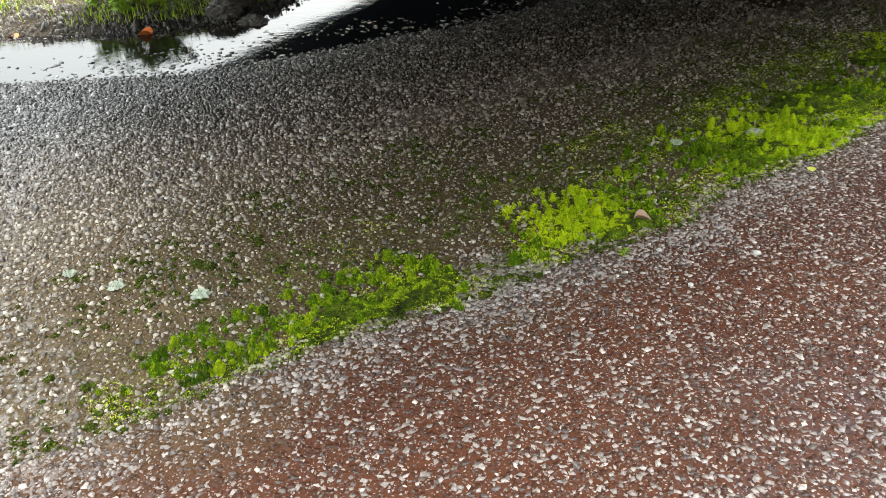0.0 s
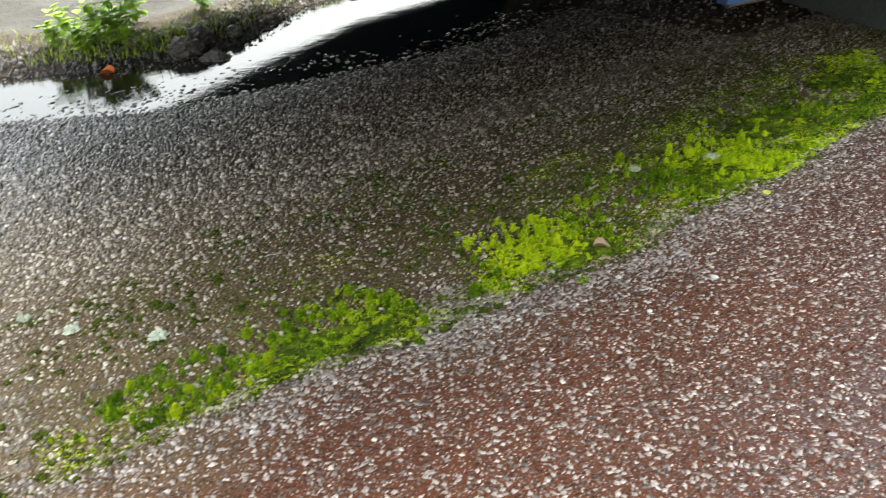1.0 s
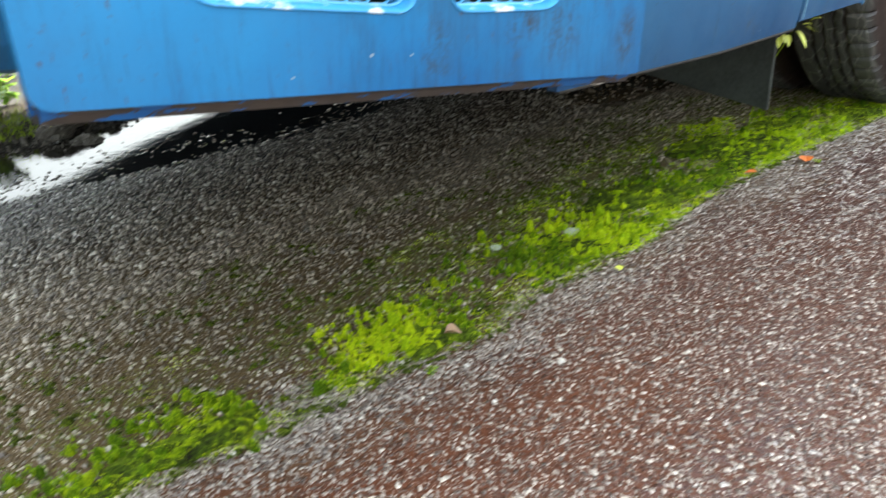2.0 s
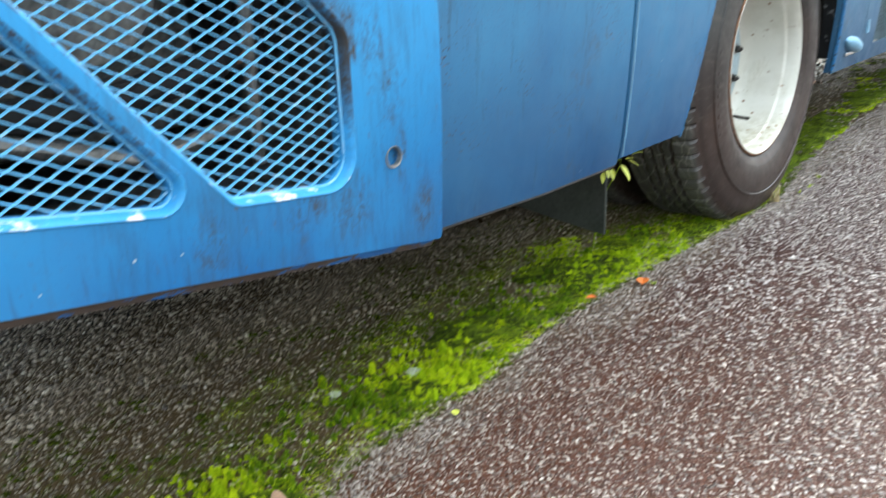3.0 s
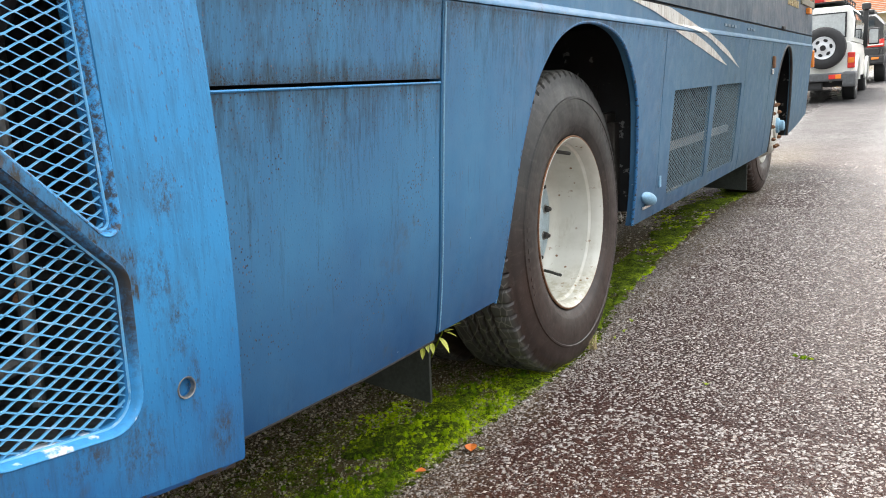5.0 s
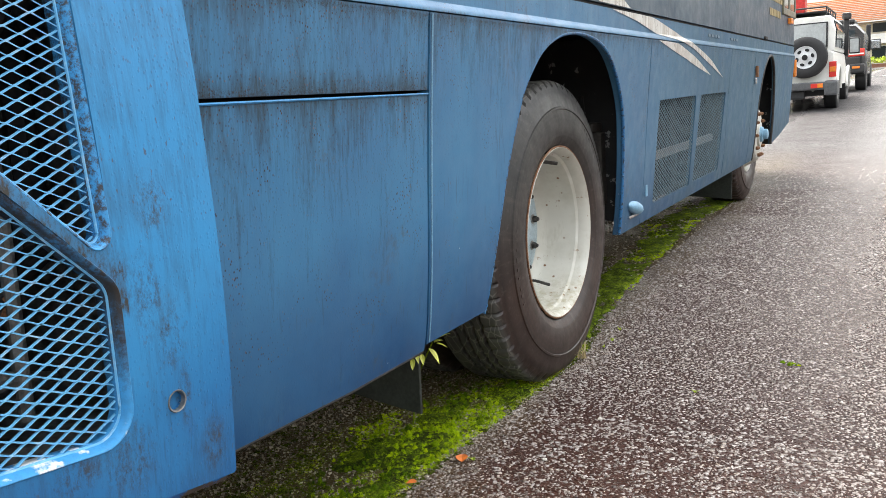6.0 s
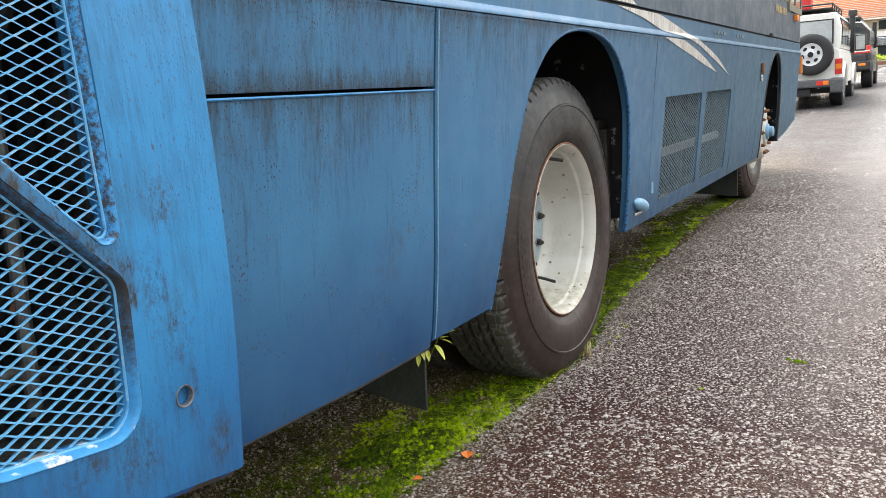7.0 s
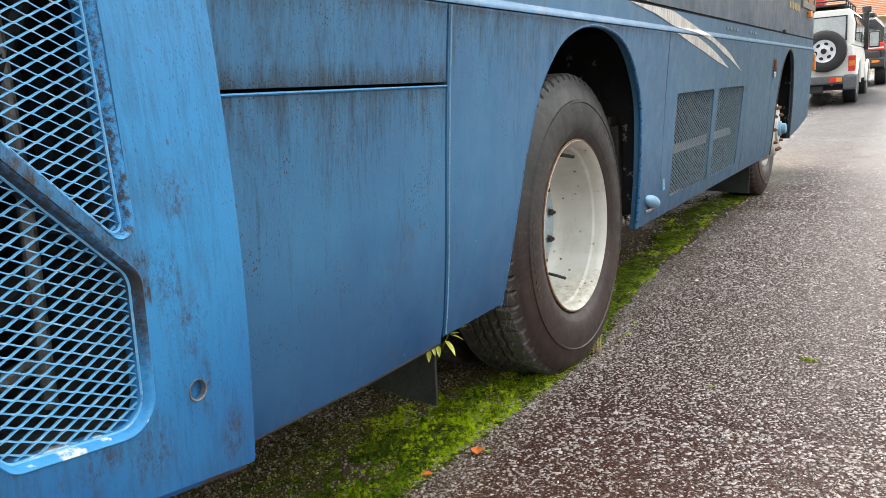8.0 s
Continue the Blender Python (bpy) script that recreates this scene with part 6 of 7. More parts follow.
def pebble(x, y, r, label="small pale pebble on the drive", material=None):
    bm = bmesh.new()
    r *= 0.7
    bmesh.ops.create_icosphere(bm, subdivisions=2, radius=r)
    for v in bm.verts:
        v.co *= 1 + 0.25 * noise.noise(v.co.normalized() * 1.7 + Vector((x * 9, y * 7, 0)))
        v.co.z *= 0.55
    ob = part("pebble", bm, material or PEBBLE, None, label, True)
    ob.matrix_basis = Matrix.Translation((x, y, ground_z(x, y) + r * 0.35))
    tagged(ob, category="stone", group="loose pebbles")


for x, y, r in ((0.214, -0.417, 0.011), (0.042, 1.299, 0.013), (0.123, -1.952, 0.009), (-0.059, -2.455, 0.006), (0.165, -0.73, 0.009), (-0.716, -2.678, 0.008), (-0.284, -1.968, 0.007), (0.121, -2.106, 0.006), (0.019, -2.069, 0.007)):
    pebble(x, y, r)


def tuft(name, x, y, count, tall, spread, material, label, seed, width=0.0022):
    rng = random.Random(seed)
    bm = bmesh.new()
    for i in range(count):
        a, lean = rng.uniform(0, 6.283), rng.uniform(0.1, 1.0) * spread
        h = tall * rng.uniform(0.5, 1.0)
        bx, by = rng.gauss(0, tall * 0.12), rng.gauss(0, tall * 0.12)
        w = width * rng.uniform(0.7, 1.3)
        px, py = -math.sin(a) * w, math.cos(a) * w
        prev = None
        for s in range(5):
            t = s / 4
            cx, cy, cz = bx + math.cos(a) * lean * h * t * t, by + math.sin(a) * lean * h * t * t, h * t * (1 - 0.25 * lean * t)
            k = 1 - t * 0.92
            cur = [bm.verts.new((cx - px * k, cy - py * k, cz)), bm.verts.new((cx + px * k, cy + py * k, cz))]
            if prev:
                bm.faces.new((prev[0], prev[1], cur[1], cur[0]))
            prev = cur
    ob = part(name, bm, material, None, label)
    ob.matrix_basis = Matrix.Translation((x, y, ground_z(x, y) - 0.002))
    return tagged(ob, category="grass", group="grass tufts")


tuft("straw_tuft", -0.035, 0.11, 26, 0.075, 1.3, STRAW, "dry straw-coloured grass tuft beside the wheel", 3)
tuft("grass_tuft", 0.001, 0.35, 14, 0.02, 1.4, GRASS, "tiny green tuft in the chips", 5)
tuft("grass_tuft", -0.01, 0.50, 14, 0.02, 1.4, GRASS, "tiny green tuft in the chips", 6)
tuft("grass_tuft", 0.0, 0.26, 12, 0.018, 1.4, GRASS, "tiny green tuft in the chips", 7)
tuft("grass_tuft", 0.421, -0.103, 10, 0.016, 1.5, GRASS, "tiny green tuft in the chips", 8)
tuft("grass_tuft", -0.015, -0.80, 16, 0.018, 1.5, GRASS, "tiny green tuft beside an orange leaf", 9)


def small_cushion(x, y, r, label, seed):
    rng = np.random.default_rng(seed)
    k = 7
    cx, cy = x + rng.normal(0, r * 0.5, k), y + rng.normal(0, r * 0.5, k)
    rr = r * rng.uniform(0.35, 0.6, k)
    tagged(moss_mesh("moss_clump", cx, cy, rr, rr * 0.7, 40, MOSS, rng), label, "moss", "single moss clumps")


small_cushion(0.665, 0.265, 0.025, "small green moss clump alone on the drive", 2)
small_cushion(-0.06, -2.43, 0.02, "small green moss clump on pale chips", 4)
small_cushion(-0.01, -2.12, 0.012, "small green moss clump on pale chips", 5)


def grass_bank():
    """The strip of grass on the muddy bank past the puddle."""
    rng = np.random.default_rng(21)
    n = 9000
    y = rng.uniform(-3.6, -1.1, n)
    far = edge_of(FAR_SHORE, y)
    x = far - 0.06 - np.abs(rng.normal(0.08, 0.13, n))
    keep = noise2(x, y, 5.0, 0.7) > rng.normal(0.0, 0.4, n)
    x, y = x[keep], y[keep]
    n = len(x)
    h = rng.gamma(4.0, 0.005, n) + 0.010
    a, lean = rng.uniform(0, 2 * np.pi, n), rng.uniform(0.2, 1.1, n)
    w = rng.uniform(0.0012, 0.0028, n)
    z = height(x, y) - 0.003
    rows = []
    for t in (0.0, 0.4, 0.75, 1.0):
        cx, cy, cz = x + np.cos(a) * lean * h * t * t, y + np.sin(a) * lean * h * t * t, z + h * t * (1 - 0.3 * lean * t)
        k = 1 - 0.93 * t
        rows.append(np.stack([cx + np.sin(a) * w * k, cy - np.cos(a) * w * k, cz], -1))
        rows.append(np.stack([cx - np.sin(a) * w * k, cy + np.cos(a) * w * k, cz], -1))
    v = np.stack(rows, 1).reshape(-1, 3)
    f = np.array([(0, 1, 3, 2), (2, 3, 5, 4), (4, 5, 7, 6)])
    faces = ((np.arange(n) * 8)[:, None, None] + f[None]).reshape(-1, 4)
    tagged(from_arrays("grass", v, faces, GRASS), "short yellowish grass on the muddy bank past the puddle", "grass", kind="stuff")


grass_bank()


def weed(x, y, tall, stems, seed, label, leaf_mat, size=0.035, name="weed"):
    """A leafy weed: thin stems with leaves in pairs."""
    rng = random.Random(seed)
    base = thing(name, label, "weed", "weeds", Matrix.Translation((x, y, ground_z(x, y) - 0.005)))
    for s in range(stems):
        a, lean, h = rng.uniform(0, 6.283), rng.uniform(0.15, 0.75), tall * rng.uniform(0.6, 1.0)
        pts = [Vector((math.cos(a) * lean * h * t * t, math.sin(a) * lean * h * t * t, h * t)) for t in (0, 0.25, 0.5, 0.75, 1.0)]
        stem = part("stem", tube(pts, [0.0024, 0.0022, 0.002, 0.0016, 0.001], 5), GRASS, base)
        for i in range(1, 5):
            for side in (0, 1):
                d = rng.uniform(0, 6.283)
                ln = size * rng.uniform(0.6, 1.2)
                bm = leaf_bm(ln, ln * rng.uniform(0.55, 0.85), 0.25, rng.uniform(0.1, 0.5), 5)
                m = Matrix.Translation(pts[i]) @ Matrix.Rotation(d, 4, "Z") @ Matrix.Rotation(rng.uniform(-0.1, 0.7), 4, "X")
                part("leaf", moved(bm, m), leaf_mat, stem)
    return base


for i, (x, y, tall, stems, size) in enumerate(((-2.20, -2.38, 0.11, 7, 0.042), (-2.28, -2.30, 0.15, 8, 0.05), (-2.36, -2.22, 0.17, 8, 0.052), (-2.22, -2.24, 0.12, 7, 0.045), (-2.42, -2.36, 0.13, 6, 0.045), (-2.34, -2.44, 0.10, 6, 0.038), (-2.52, -2.10, 0.14, 6, 0.045), (-2.45, -1.85, 0.10, 5, 0.04), (-3.3, -1.9, 0.16, 6, 0.05))):
    weed(x, y, tall, stems, i + 1, "bright yellow-green leafy weed on the muddy bank", LEAF, size)


def climbing_weed():
    """The yellow weed that comes up between the access door and the wheel panel."""
    rng = random.Random(4)
    x, y = -0.30, -0.65
    base = thing("climbing_weed", "yellow-green weed growing up from the chips to the coach's lower edge", "weed", at=Matrix.Translation((x, y, ground_z(x, y) - 0.003)))
    top = Vector((0.20, -0.27, 0.365))
    part("stem", tube([(0, 0, 0), (0.02, 0.0, 0.15), (0.10, -0.02, 0.28), (0.17, -0.14, 0.33), top], [0.003, 0.0027, 0.0022, 0.0018, 0.0012], 6), FUZZ, base)
    for px, py, pz, ln, d, up in ((0.085, 0.00, 0.345, 0.075, 1.55, -0.75), (0.09, 0.02, 0.355, 0.055, 0.2, 0.1), (0.08, -0.03, 0.34, 0.05, 2.4, -0.7), (0.08, -0.06, 0.35, 0.045, 2.0, -0.8), (0.09, -0.085, 0.345, 0.05, 2.7, -0.6), (0.09, 0.05, 0.36, 0.05, 0.6, 0.35), (0.07, 0.07, 0.36, 0.05, -0.3, 0.2), (0.09, 0.03, 0.35, 0.05, 0.9, -0.3)):
        m = Matrix.Translation((px, py, pz)) @ Matrix.Rotation(-d, 4, "Z") @ Matrix.Rotation(up, 4, "X")
        part("leaf", moved(leaf_bm(ln * 0.62, ln * 0.24, 0.3, 0.2), Matrix.Translation((0.160, -0.275, 0.010)) @ m), YELLOW_LEAF, base)


climbing_weed()
weed(-0.30, 0.60, 0.30, 4, 9, "green weed growing in the wheel housing's shade", LEAF, 0.07)


# ---- vehicles ahead ----
def car_wheel(parent, x, y, z, r, w, rim_r, out, name="wheel"):
    s = 1 if out > 0 else -1
    at = Matrix.Translation((x, y, z))
    prof = [(0, rim_r), (s * 0.012, rim_r + 0.03), (s * 0.012, r * 0.88), (-s * 0.012, r * 0.98), (-s * 0.04, r), (-s * (w - 0.04), r), (-s * w, r * 0.9), (-s * w, rim_r)]
    wheel = part(name, moved(lathe(prof, 40), at), SPARE, parent, "black tyre", True)
    rim = part("rim", moved(lathe([(0.0, rim_r), (-s * 0.03, rim_r * 0.93), (-s * 0.05, rim_r * 0.85), (-s * 0.02, rim_r * 0.45), (-s * 0.01, rim_r * 0.25), (-s * 0.01, 0.0)], 40), at), STEEL, wheel, "", True)
    return wheel


def body_loft(sections):
    """Joins rectangular rings (y, half width low, half width high, z low, z high) along y."""
    bm = bmesh.new()
    rings = []
    for y, a, b, z0, z1 in sections:
        zm = z0 + (z1 - z0) * 0.6
        c = 0.045
        rings.append([bm.verts.new(p) for p in ((-a, y, z0), (a, y, z0), (a + 0.01, y, zm), (b, y, z1 - c), (b - c, y, z1), (-b + c, y, z1), (-b, y, z1 - c), (-a - 0.01, y, zm))])
    for r, s in zip(rings, rings[1:]):
        for j in range(8):
            bm.faces.new((r[j], r[(j + 1) % 8], s[(j + 1) % 8], s[j]))
    bm.faces.new(rings[0][::-1])
    bm.faces.new(rings[-1])
    return bm


def build_white_4x4():
    z0 = 0.29
    car = thing("off_road_wagon", "white boxy off-road wagon with spare wheel and loaded roof rack", "car", "parked cars", Matrix.Translation((-1.13, 15.45, z0)))
    part("body", body_loft([(0.0, 0.80, 0.80, 0.50, 1.16), (0.06, 0.83, 0.82, 0.48, 1.18), (1.2, 0.84, 0.82, 0.50, 1.18), (3.0, 0.84, 0.82, 0.50, 1.18), (3.1, 0.80, 0.76, 0.50, 1.16), (4.6, 0.74, 0.70, 0.55, 1.10), (4.7, 0.70, 0.66, 0.6, 1.05)]), CAR_WHITE, car, "", True)
    part("cabin", body_loft([(0.03, 0.81, 0.745, 1.17, 1.83), (0.10, 0.825, 0.77, 1.17, 1.86), (2.6, 0.825, 0.77, 1.17, 1.86), (3.05, 0.81, 0.74, 1.17, 1.75), (3.25, 0.80, 0.72, 1.17, 1.25)]), CAR_WHITE, car, "", True)
    glass = part("rear_window", box(-0.68, 0.68, 0.0, 0.035, 1.25, 1.72, 0.012), GLASS_PALE, car, "rear window with the sky's reflection as pale colour")
    for za, zb in ((1.255, 1.275), (1.715, 1.735)):
        part("window_seal", box(-0.70, 0.70, -0.006, 0.03, za, zb, 0.004), CAR_TRIM, glass)
    for xa in (-0.70, 0.67):
        part("window_seal", box(xa, xa + 0.03, -0.006, 0.03, 1.27, 1.72, 0.004), CAR_TRIM, glass)
    for ya, yb in ((0.16, 0.95), (1.02, 1.75), (1.82, 2.6)):
        for s in (-1, 1):
            bm = box(-0.012, 0.012, ya, yb, 1.24, 1.76, 0.006)
            bmesh.ops.bisect_plane(bm, geom=bm.verts[:] + bm.edges[:] + bm.faces[:], plane_co=(0, 0, 1.584), plane_no=(0, 0, 1))
            for v in bm.verts:
                v.co.x += s * (0.008 + lerp_list([(1.17, 0.825), (1.584, 0.835), (1.815, 0.77)], v.co.z))
            part("side_window", bm, GLASS_DARK, car, "dark side window")
    spare = car_wheel(car, 0, 0, 0, 0.405, 0.24, 0.205, 1, "spare_wheel")
    turn = Matrix.Translation((0.31, -0.20, 1.07)) @ Matrix.Rotation(radians(-90), 4, "Z")
    for o in (spare, *spare.children):
        o.data.transform(turn)
    tagged(spare, "spare wheel on the rear door")
    face = moved(lathe([(-0.01, 0.225), (0.012, 0.215), (0.004, 0.195), (0.012, 0.10), (0.020, 0.06), (0.020, 0.0)], 40), Matrix.Translation((0.31, -0.205, 1.07)) @ Matrix.Rotation(radians(-90), 4, "Z"))
    part("wheel_face", face, ALLOY, spare, "silver wheel face", True)
    for i in range(6):
        a = 2 * math.pi * i / 6 + 0.3
        bm = lathe([(0.0, 0.0), (0.0, 0.034), (-0.02, 0.034)], 14)
        bmesh.ops.transform(bm, matrix=Matrix.Diagonal((1, 1.25, 0.85, 1)), verts=bm.verts)
        part("wheel_slot", moved(bm, Matrix.Translation((0.31, 0, 1.07)) @ Matrix.Rotation(a, 4, "Y") @ Matrix.Translation((0, -0.222, 0.145)) @ Matrix.Rotation(radians(-90), 4, "Z")), BLACK, spare)
    part("wheel_hub", moved(lathe([(0.0, 0.055), (0.02, 0.05), (0.022, 0.0)], 24), Matrix.Translation((0.31, -0.226, 1.07)) @ Matrix.Rotation(radians(-90), 4, "Z")), BLACK, spare)
    for s in (-1, 1):
        light = part("tail_light", box(s * 0.80 - 0.065, s * 0.80 + 0.065, -0.022, 0.06, 0.66, 0.96, 0.012), RED_LENS, car, "red and amber tail light")
        part("indicator", box(s * 0.80 - 0.055, s * 0.80 + 0.055, -0.028, 0.0, 0.76, 0.86, 0.006), AMBER, light)
    bumper = part("rear_bumper", box(-0.84, 0.84, -0.16, 0.05, 0.42, 0.58, 0.03), GREY_TRIM, car, "grey steel rear bumper")
    part("bumper_lamp", box(0.42, 0.64, -0.172, -0.150, 0.46, 0.55, 0.006), RED_LENS, bumper)
    part("bumper_lamp", box(0.54, 0.64, -0.176, -0.155, 0.465, 0.545, 0.006), AMBER, bumper)
    part("bumper_corner", box(0.66, 0.90, -0.17, 0.45, 0.30, 0.60, 0.05), GREY_TRIM, bumper, "grey bumper end")
    part("bumper_corner", box(-0.90, -0.66, -0.17, 0.45, 0.30, 0.60, 0.05), GREY_TRIM, bumper)
    part("tow_bar", box(-0.30, 0.30, -0.06, 0.05, 0.25, 0.42, 0.03), CAR_TRIM, car)
    part("exhaust", tube([(0.45, -0.05, 0.42), (0.42, 0.5, 0.45)], 0.03, 12), STEEL, car, "", True)
    part("underbody", box(-0.70, 0.70, 0.2, 4.4, 0.30, 0.56, 0.03), CAR_TRIM, car)
    for y in (0.85, 3.75):
        for s in (-1, 1):
            car_wheel(car, s * 0.84, y, 0.395, 0.395, 0.24, 0.21, s)
            bm = bmesh.new()
            add_tube(bm, [(s * 0.855, y + 0.48 * math.cos(a), 0.42 + 0.46 * math.sin(a)) for a in [math.pi * i / 12 for i in range(13)]], 0.032, 8)
            part("wheel_flare", bm, CAR_WHITE, car, "white wheel-arch flare", True)
    # snorkel, mirrors, rack and cans
    part("snorkel", box(0.78, 0.90, 3.0, 3.12, 1.1, 1.95, 0.03), CAR_TRIM, car, "black snorkel")
    part("snorkel_head", box(0.76, 0.94, 2.92, 3.16, 1.92, 2.06, 0.03), CAR_TRIM, car)
    for s in (-1, 1):
        mirror = part("mirror", box(s * 1.03 - 0.11, s * 1.03 + 0.11, 2.78, 2.92, 1.14, 1.50, 0.03), CAR_TRIM, car, "black door mirror")
        part("mirror_glass", box(s * 1.03 - 0.09, s * 1.03 + 0.09, 2.77, 2.785, 1.17, 1.47, 0.02), GLASS_PALE, mirror)
    rack = part("roof_rack", box(-0.66, 0.66, 0.10, 2.5, 1.935, 1.96, 0.006), CAR_TRIM, car, "black roof rack")
    for s in (-1, 1):
        part("rack_rail", tube([(s * 0.66, 0.10, 2.03), (s * 0.66, 2.5, 2.03)], 0.018, 8), CAR_TRIM, rack, "", True)
        for y in (0.12, 0.6, 1.1, 1.7, 2.4):
            part("rack_post", tube([(s * 0.66, y, 1.90), (s * 0.66, y, 2.03)], 0.015, 6), CAR_TRIM, rack)
    part("rack_bar", tube([(-0.66, 0.10, 2.03), (0.66, 0.10, 2.03)], 0.018, 8), CAR_TRIM, rack, "", True)
    can = thing("fuel_can", "red plastic fuel cans strapped on a roof rack", "fuel can", at=Matrix.Translation((-1.13, 15.45, z0)))
    for i, (x, h) in enumerate(((0.12, 0.42), (-0.20, 0.38), (-0.50, 0.40))):
        body = part("can_body", box(x - 0.13, x + 0.13, 0.35, 0.75, 1.965, 1.965 + h, 0.035), RED_CAN, can)
        part("can_cap", tube([(x, 0.42, 1.96 + h), (x, 0.40, 2.02 + h)], 0.03, 10), CAR_TRIM, body)
    part("strap", box(-0.62, 0.24, 0.53, 0.57, 2.33, 2.34), MUSTARD, can)


build_white_4x4()


def build_dark_4x4():
    z0 = 0.52
    car = thing("off_road_wagon", "dark grey off-road wagon with wide red tail lights", "car", "parked cars", Matrix.Translation((-0.95, 22.0, z0)))
    part("body", body_loft([(0.0, 0.84, 0.84, 0.55, 1.10), (0.08, 0.90, 0.88, 0.45, 1.14), (3.2, 0.92, 0.89, 0.45, 1.12), (4.6, 0.88, 0.84, 0.5, 1.02), (4.75, 0.8, 0.76, 0.55, 0.95)]), CAR_DARK, car, "", True)
    part("cabin", body_loft([(0.08, 0.86, 0.70, 1.13, 1.72), (0.3, 0.87, 0.72, 1.13, 1.78), (2.5, 0.87, 0.72, 1.13, 1.78), (3.1, 0.86, 0.70, 1.13, 1.5), (3.5, 0.84, 0.70, 1.13, 1.2)]), CAR_DARK, car, "", True)
    part("rear_window", box(-0.66, 0.66, 0.02, 0.07, 1.22, 1.62, 0.01), GLASS_DARK, car, "dark rear window")
    for s in (-1, 1):
        light = part("tail_light", box(s * 0.70 - 0.20, s * 0.70 + 0.20, -0.03, 0.20, 0.92, 1.12, 0.02), RED_LENS, car, "wide red tail light")
        part("clear_lens", box(s * 0.70 - 0.18, s * 0.70 + 0.18, -0.035, 0.0, 0.965, 1.00, 0.004), CAR_WHITE, light)
        for ya, yb in ((0.4, 1.2), (1.28, 2.3)):
            bm = box(-0.012, 0.012, ya, yb, 1.18, 1.66, 0.006)
            for v in bm.verts:
                v.co.x += s * (0.875 - 0.15 * (v.co.z - 1.13) / 0.65)
            part("side_window", bm, GLASS_DARK, car)
        mirror = part("mirror", box(s * 1.06 - 0.14, s * 1.06 + 0.14, 2.55, 2.68, 1.12, 1.42, 0.04), CAR_TRIM, car, "large black towing mirror")
        part("mirror_glass", box(s * 1.06 - 0.12, s * 1.06 + 0.12, 2.54, 2.555, 1.15, 1.39, 0.02), CHROME, mirror)
        part("tyre_carrier", box(s * 0.5 - 0.3, s * 0.5 + 0.3, -0.14, 0.02, 0.66, 0.90, 0.03), CAR_TRIM, car)
        for y in (0.85, 3.7):
            car_wheel(car, s * 0.92, y, 0.40, 0.40, 0.26, 0.22, s)
    part("rear_bumper", box(-0.92, 0.92, -0.18, 0.10, 0.48, 0.72, 0.04), CAR_TRIM, car, "black rear bumper")
    part("bumper_lamp", box(0.62, 0.80, -0.19, -0.16, 0.60, 0.66, 0.006), AMBER, car)
    part("roof_pod", box(-0.4, 0.62, 0.5, 2.0, 1.80, 1.92, 0.04), CAR_TRIM, car, "black roof load")
    part("snorkel", box(0.80, 0.92, 2.9, 3.05, 1.1, 1.86, 0.03), CAR_TRIM, car)


build_dark_4x4()


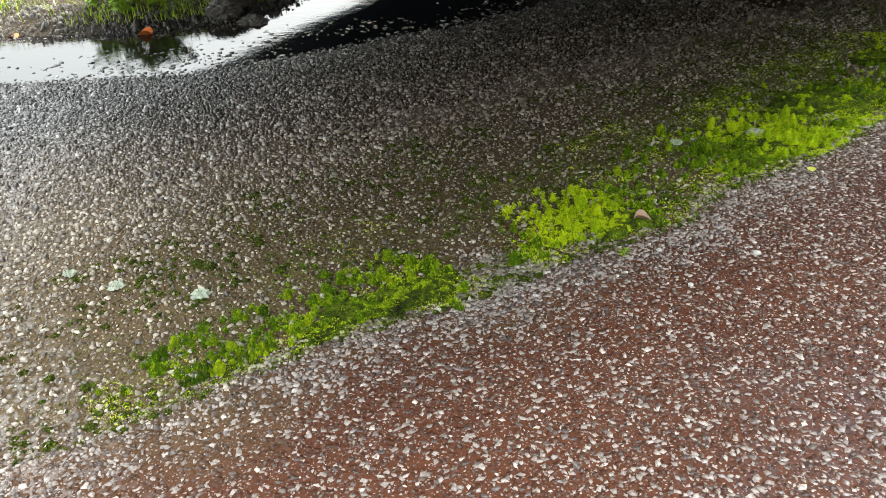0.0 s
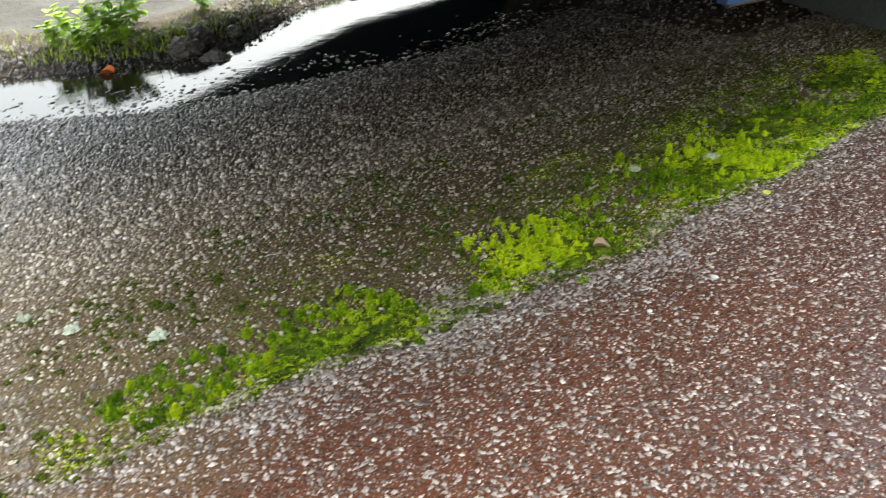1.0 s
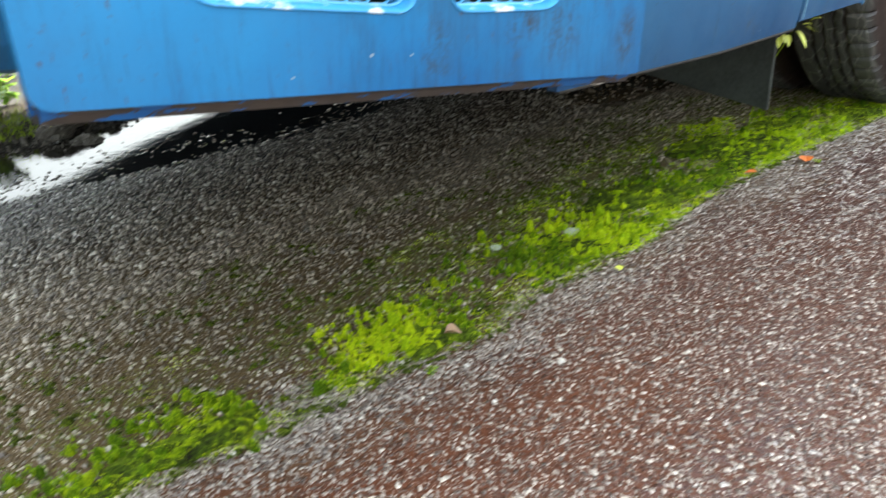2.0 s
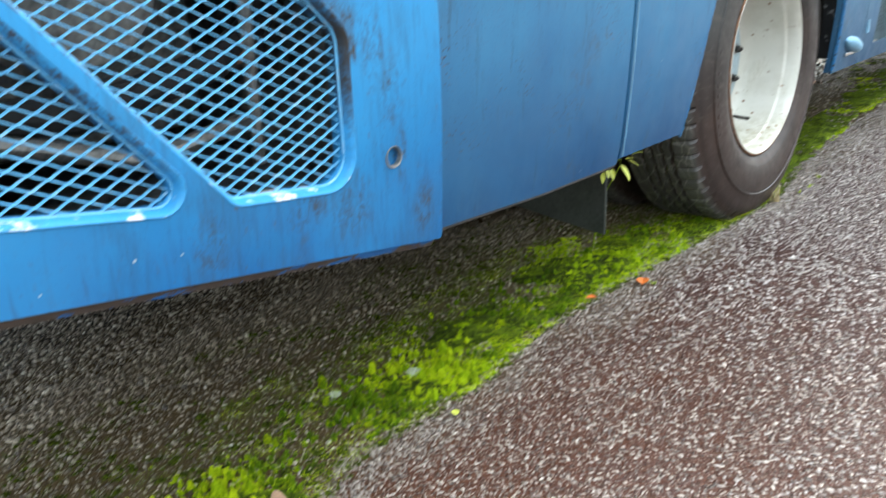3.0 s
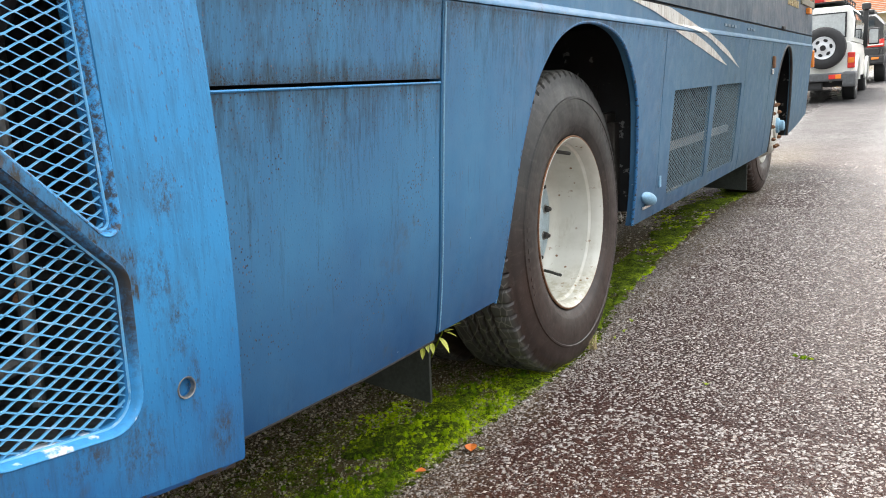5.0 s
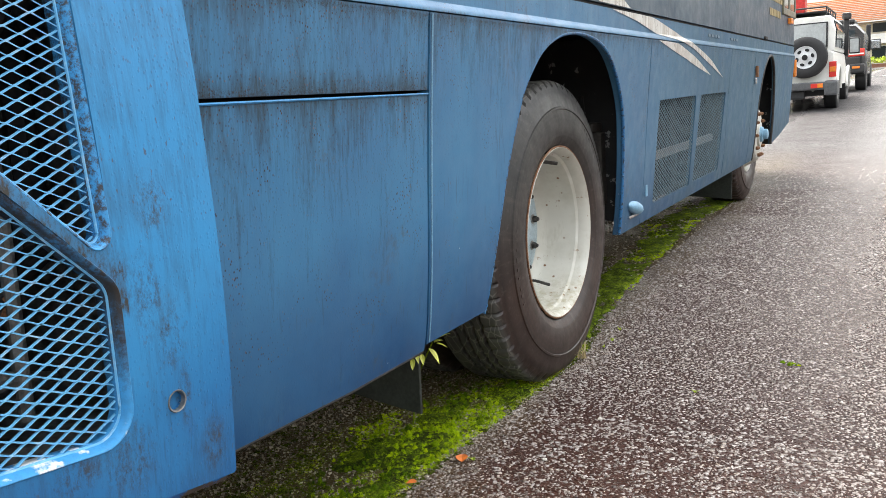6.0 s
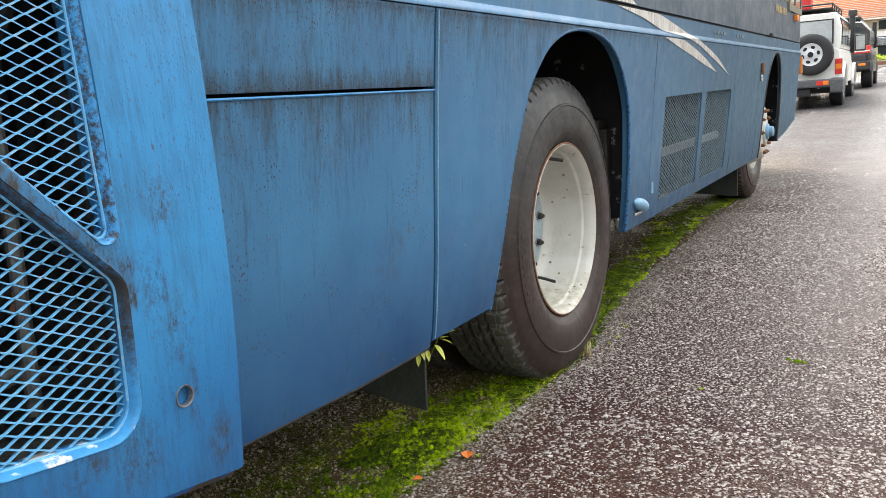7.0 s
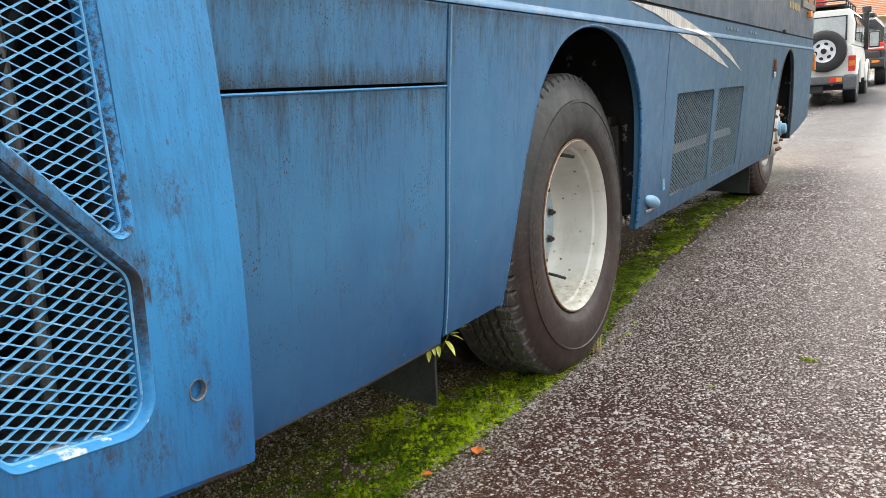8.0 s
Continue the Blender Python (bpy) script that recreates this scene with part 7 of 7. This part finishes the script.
# ---- building across the road ----
def build_house():
    zb = 1.45
    house = thing("building", "cream two-storey building with a terracotta tiled roof and white balcony band", "building", at=Matrix.Translation((0, 110, zb)))
    part("wall", box(-46, 26, 0, 10, 0, 5.7), WALL_CREAM, house, "cream rendered wall")
    part("balcony_band", box(-46, 26, -0.9, -0.002, 2.95, 4.10, 0.03), WALL_WHITE, house, "white balcony front")
    roof = part("roof", box(-47, 27, -1.3, 8.0, 5.60, 5.70), ROOF_TILE, house, "terracotta tiled roof in courses")
    for i in range(14):
        y0, z = -1.4 + 0.48 * i, 5.705 + 0.24 * i
        part("tile_course", box(-47, 27, y0, y0 + 0.56, z, z + 0.12), ROOF_TILE, roof)
    part("gutter", box(-47, 27, -1.52, -1.40, 5.52, 5.66, 0.03), WALL_WHITE, house, "white gutter")
    for i in range(14):
        x = -42.96 + 5.0 * i
        for z0, z1 in ((4.35, 5.45), (1.2, 2.7)):
            w = part("window", box(x, x + 3.0, -0.10, -0.004, z0, z1), GLASS_DARK, house, "dark window")
            part("window_frame", box(x + 1.46, x + 1.54, -0.13, -0.102, z0, z1), WALL_WHITE, w)
            part("window_frame", box(x - 0.08, x + 3.08, -0.13, -0.102, z1 - 0.06, z1 + 0.04), WALL_WHITE, w)
    return house


build_house()


def build_planter():
    bed = thing("planter_wall", "low brown brick planter wall along the road", "wall", at=Matrix.Translation((0, 101, 1.42)))
    part("brickwork", box(-40, 24, 0, 2.2, 0, 0.55, 0.02), BRICK, bed)
    part("coping", box(-40, 24, -0.06, 0.35, 0.552, 0.62, 0.02), CONCRETE, bed)
    part("kerb", box(-40, 24, -1.6, -0.9, -0.1, 0.14, 0.03), CONCRETE, bed, "pale concrete kerb")
    rng = np.random.default_rng(8)
    n = 9000
    x, y = rng.uniform(-38, 22, n), rng.uniform(101.2, 103.0, n)
    top = 0.75 + 0.35 * noise2(x, y, 1.1) + 0.2 * noise2(x, y, 4.0)
    z = 1.95 + np.sqrt(rng.uniform(0, 1, n)) * np.maximum(0.15, top)
    v = np.stack([np.stack([x + rng.normal(0, 0.11, n), y + rng.normal(0, 0.11, n), z + rng.normal(0, 0.09, n)], -1) for _ in range(3)], 1).reshape(-1, 3)
    tagged(tri_mesh("shrub_leaves", v, np.arange(len(v)).reshape(-1, 3), GRASS), "green and reddish low shrubs in the planter", "shrub", kind="stuff")


build_planter()
line = part("road_marking", box(-0.5, 3.4, 36.6, 37.3, 0.0, 0.012), WALL_WHITE)
line.matrix_basis = Matrix.Translation((0, 0, ground_z(1.0, 37.0) + 0.004))
tagged(line, "worn white painted road marking", "road marking", kind="structure")
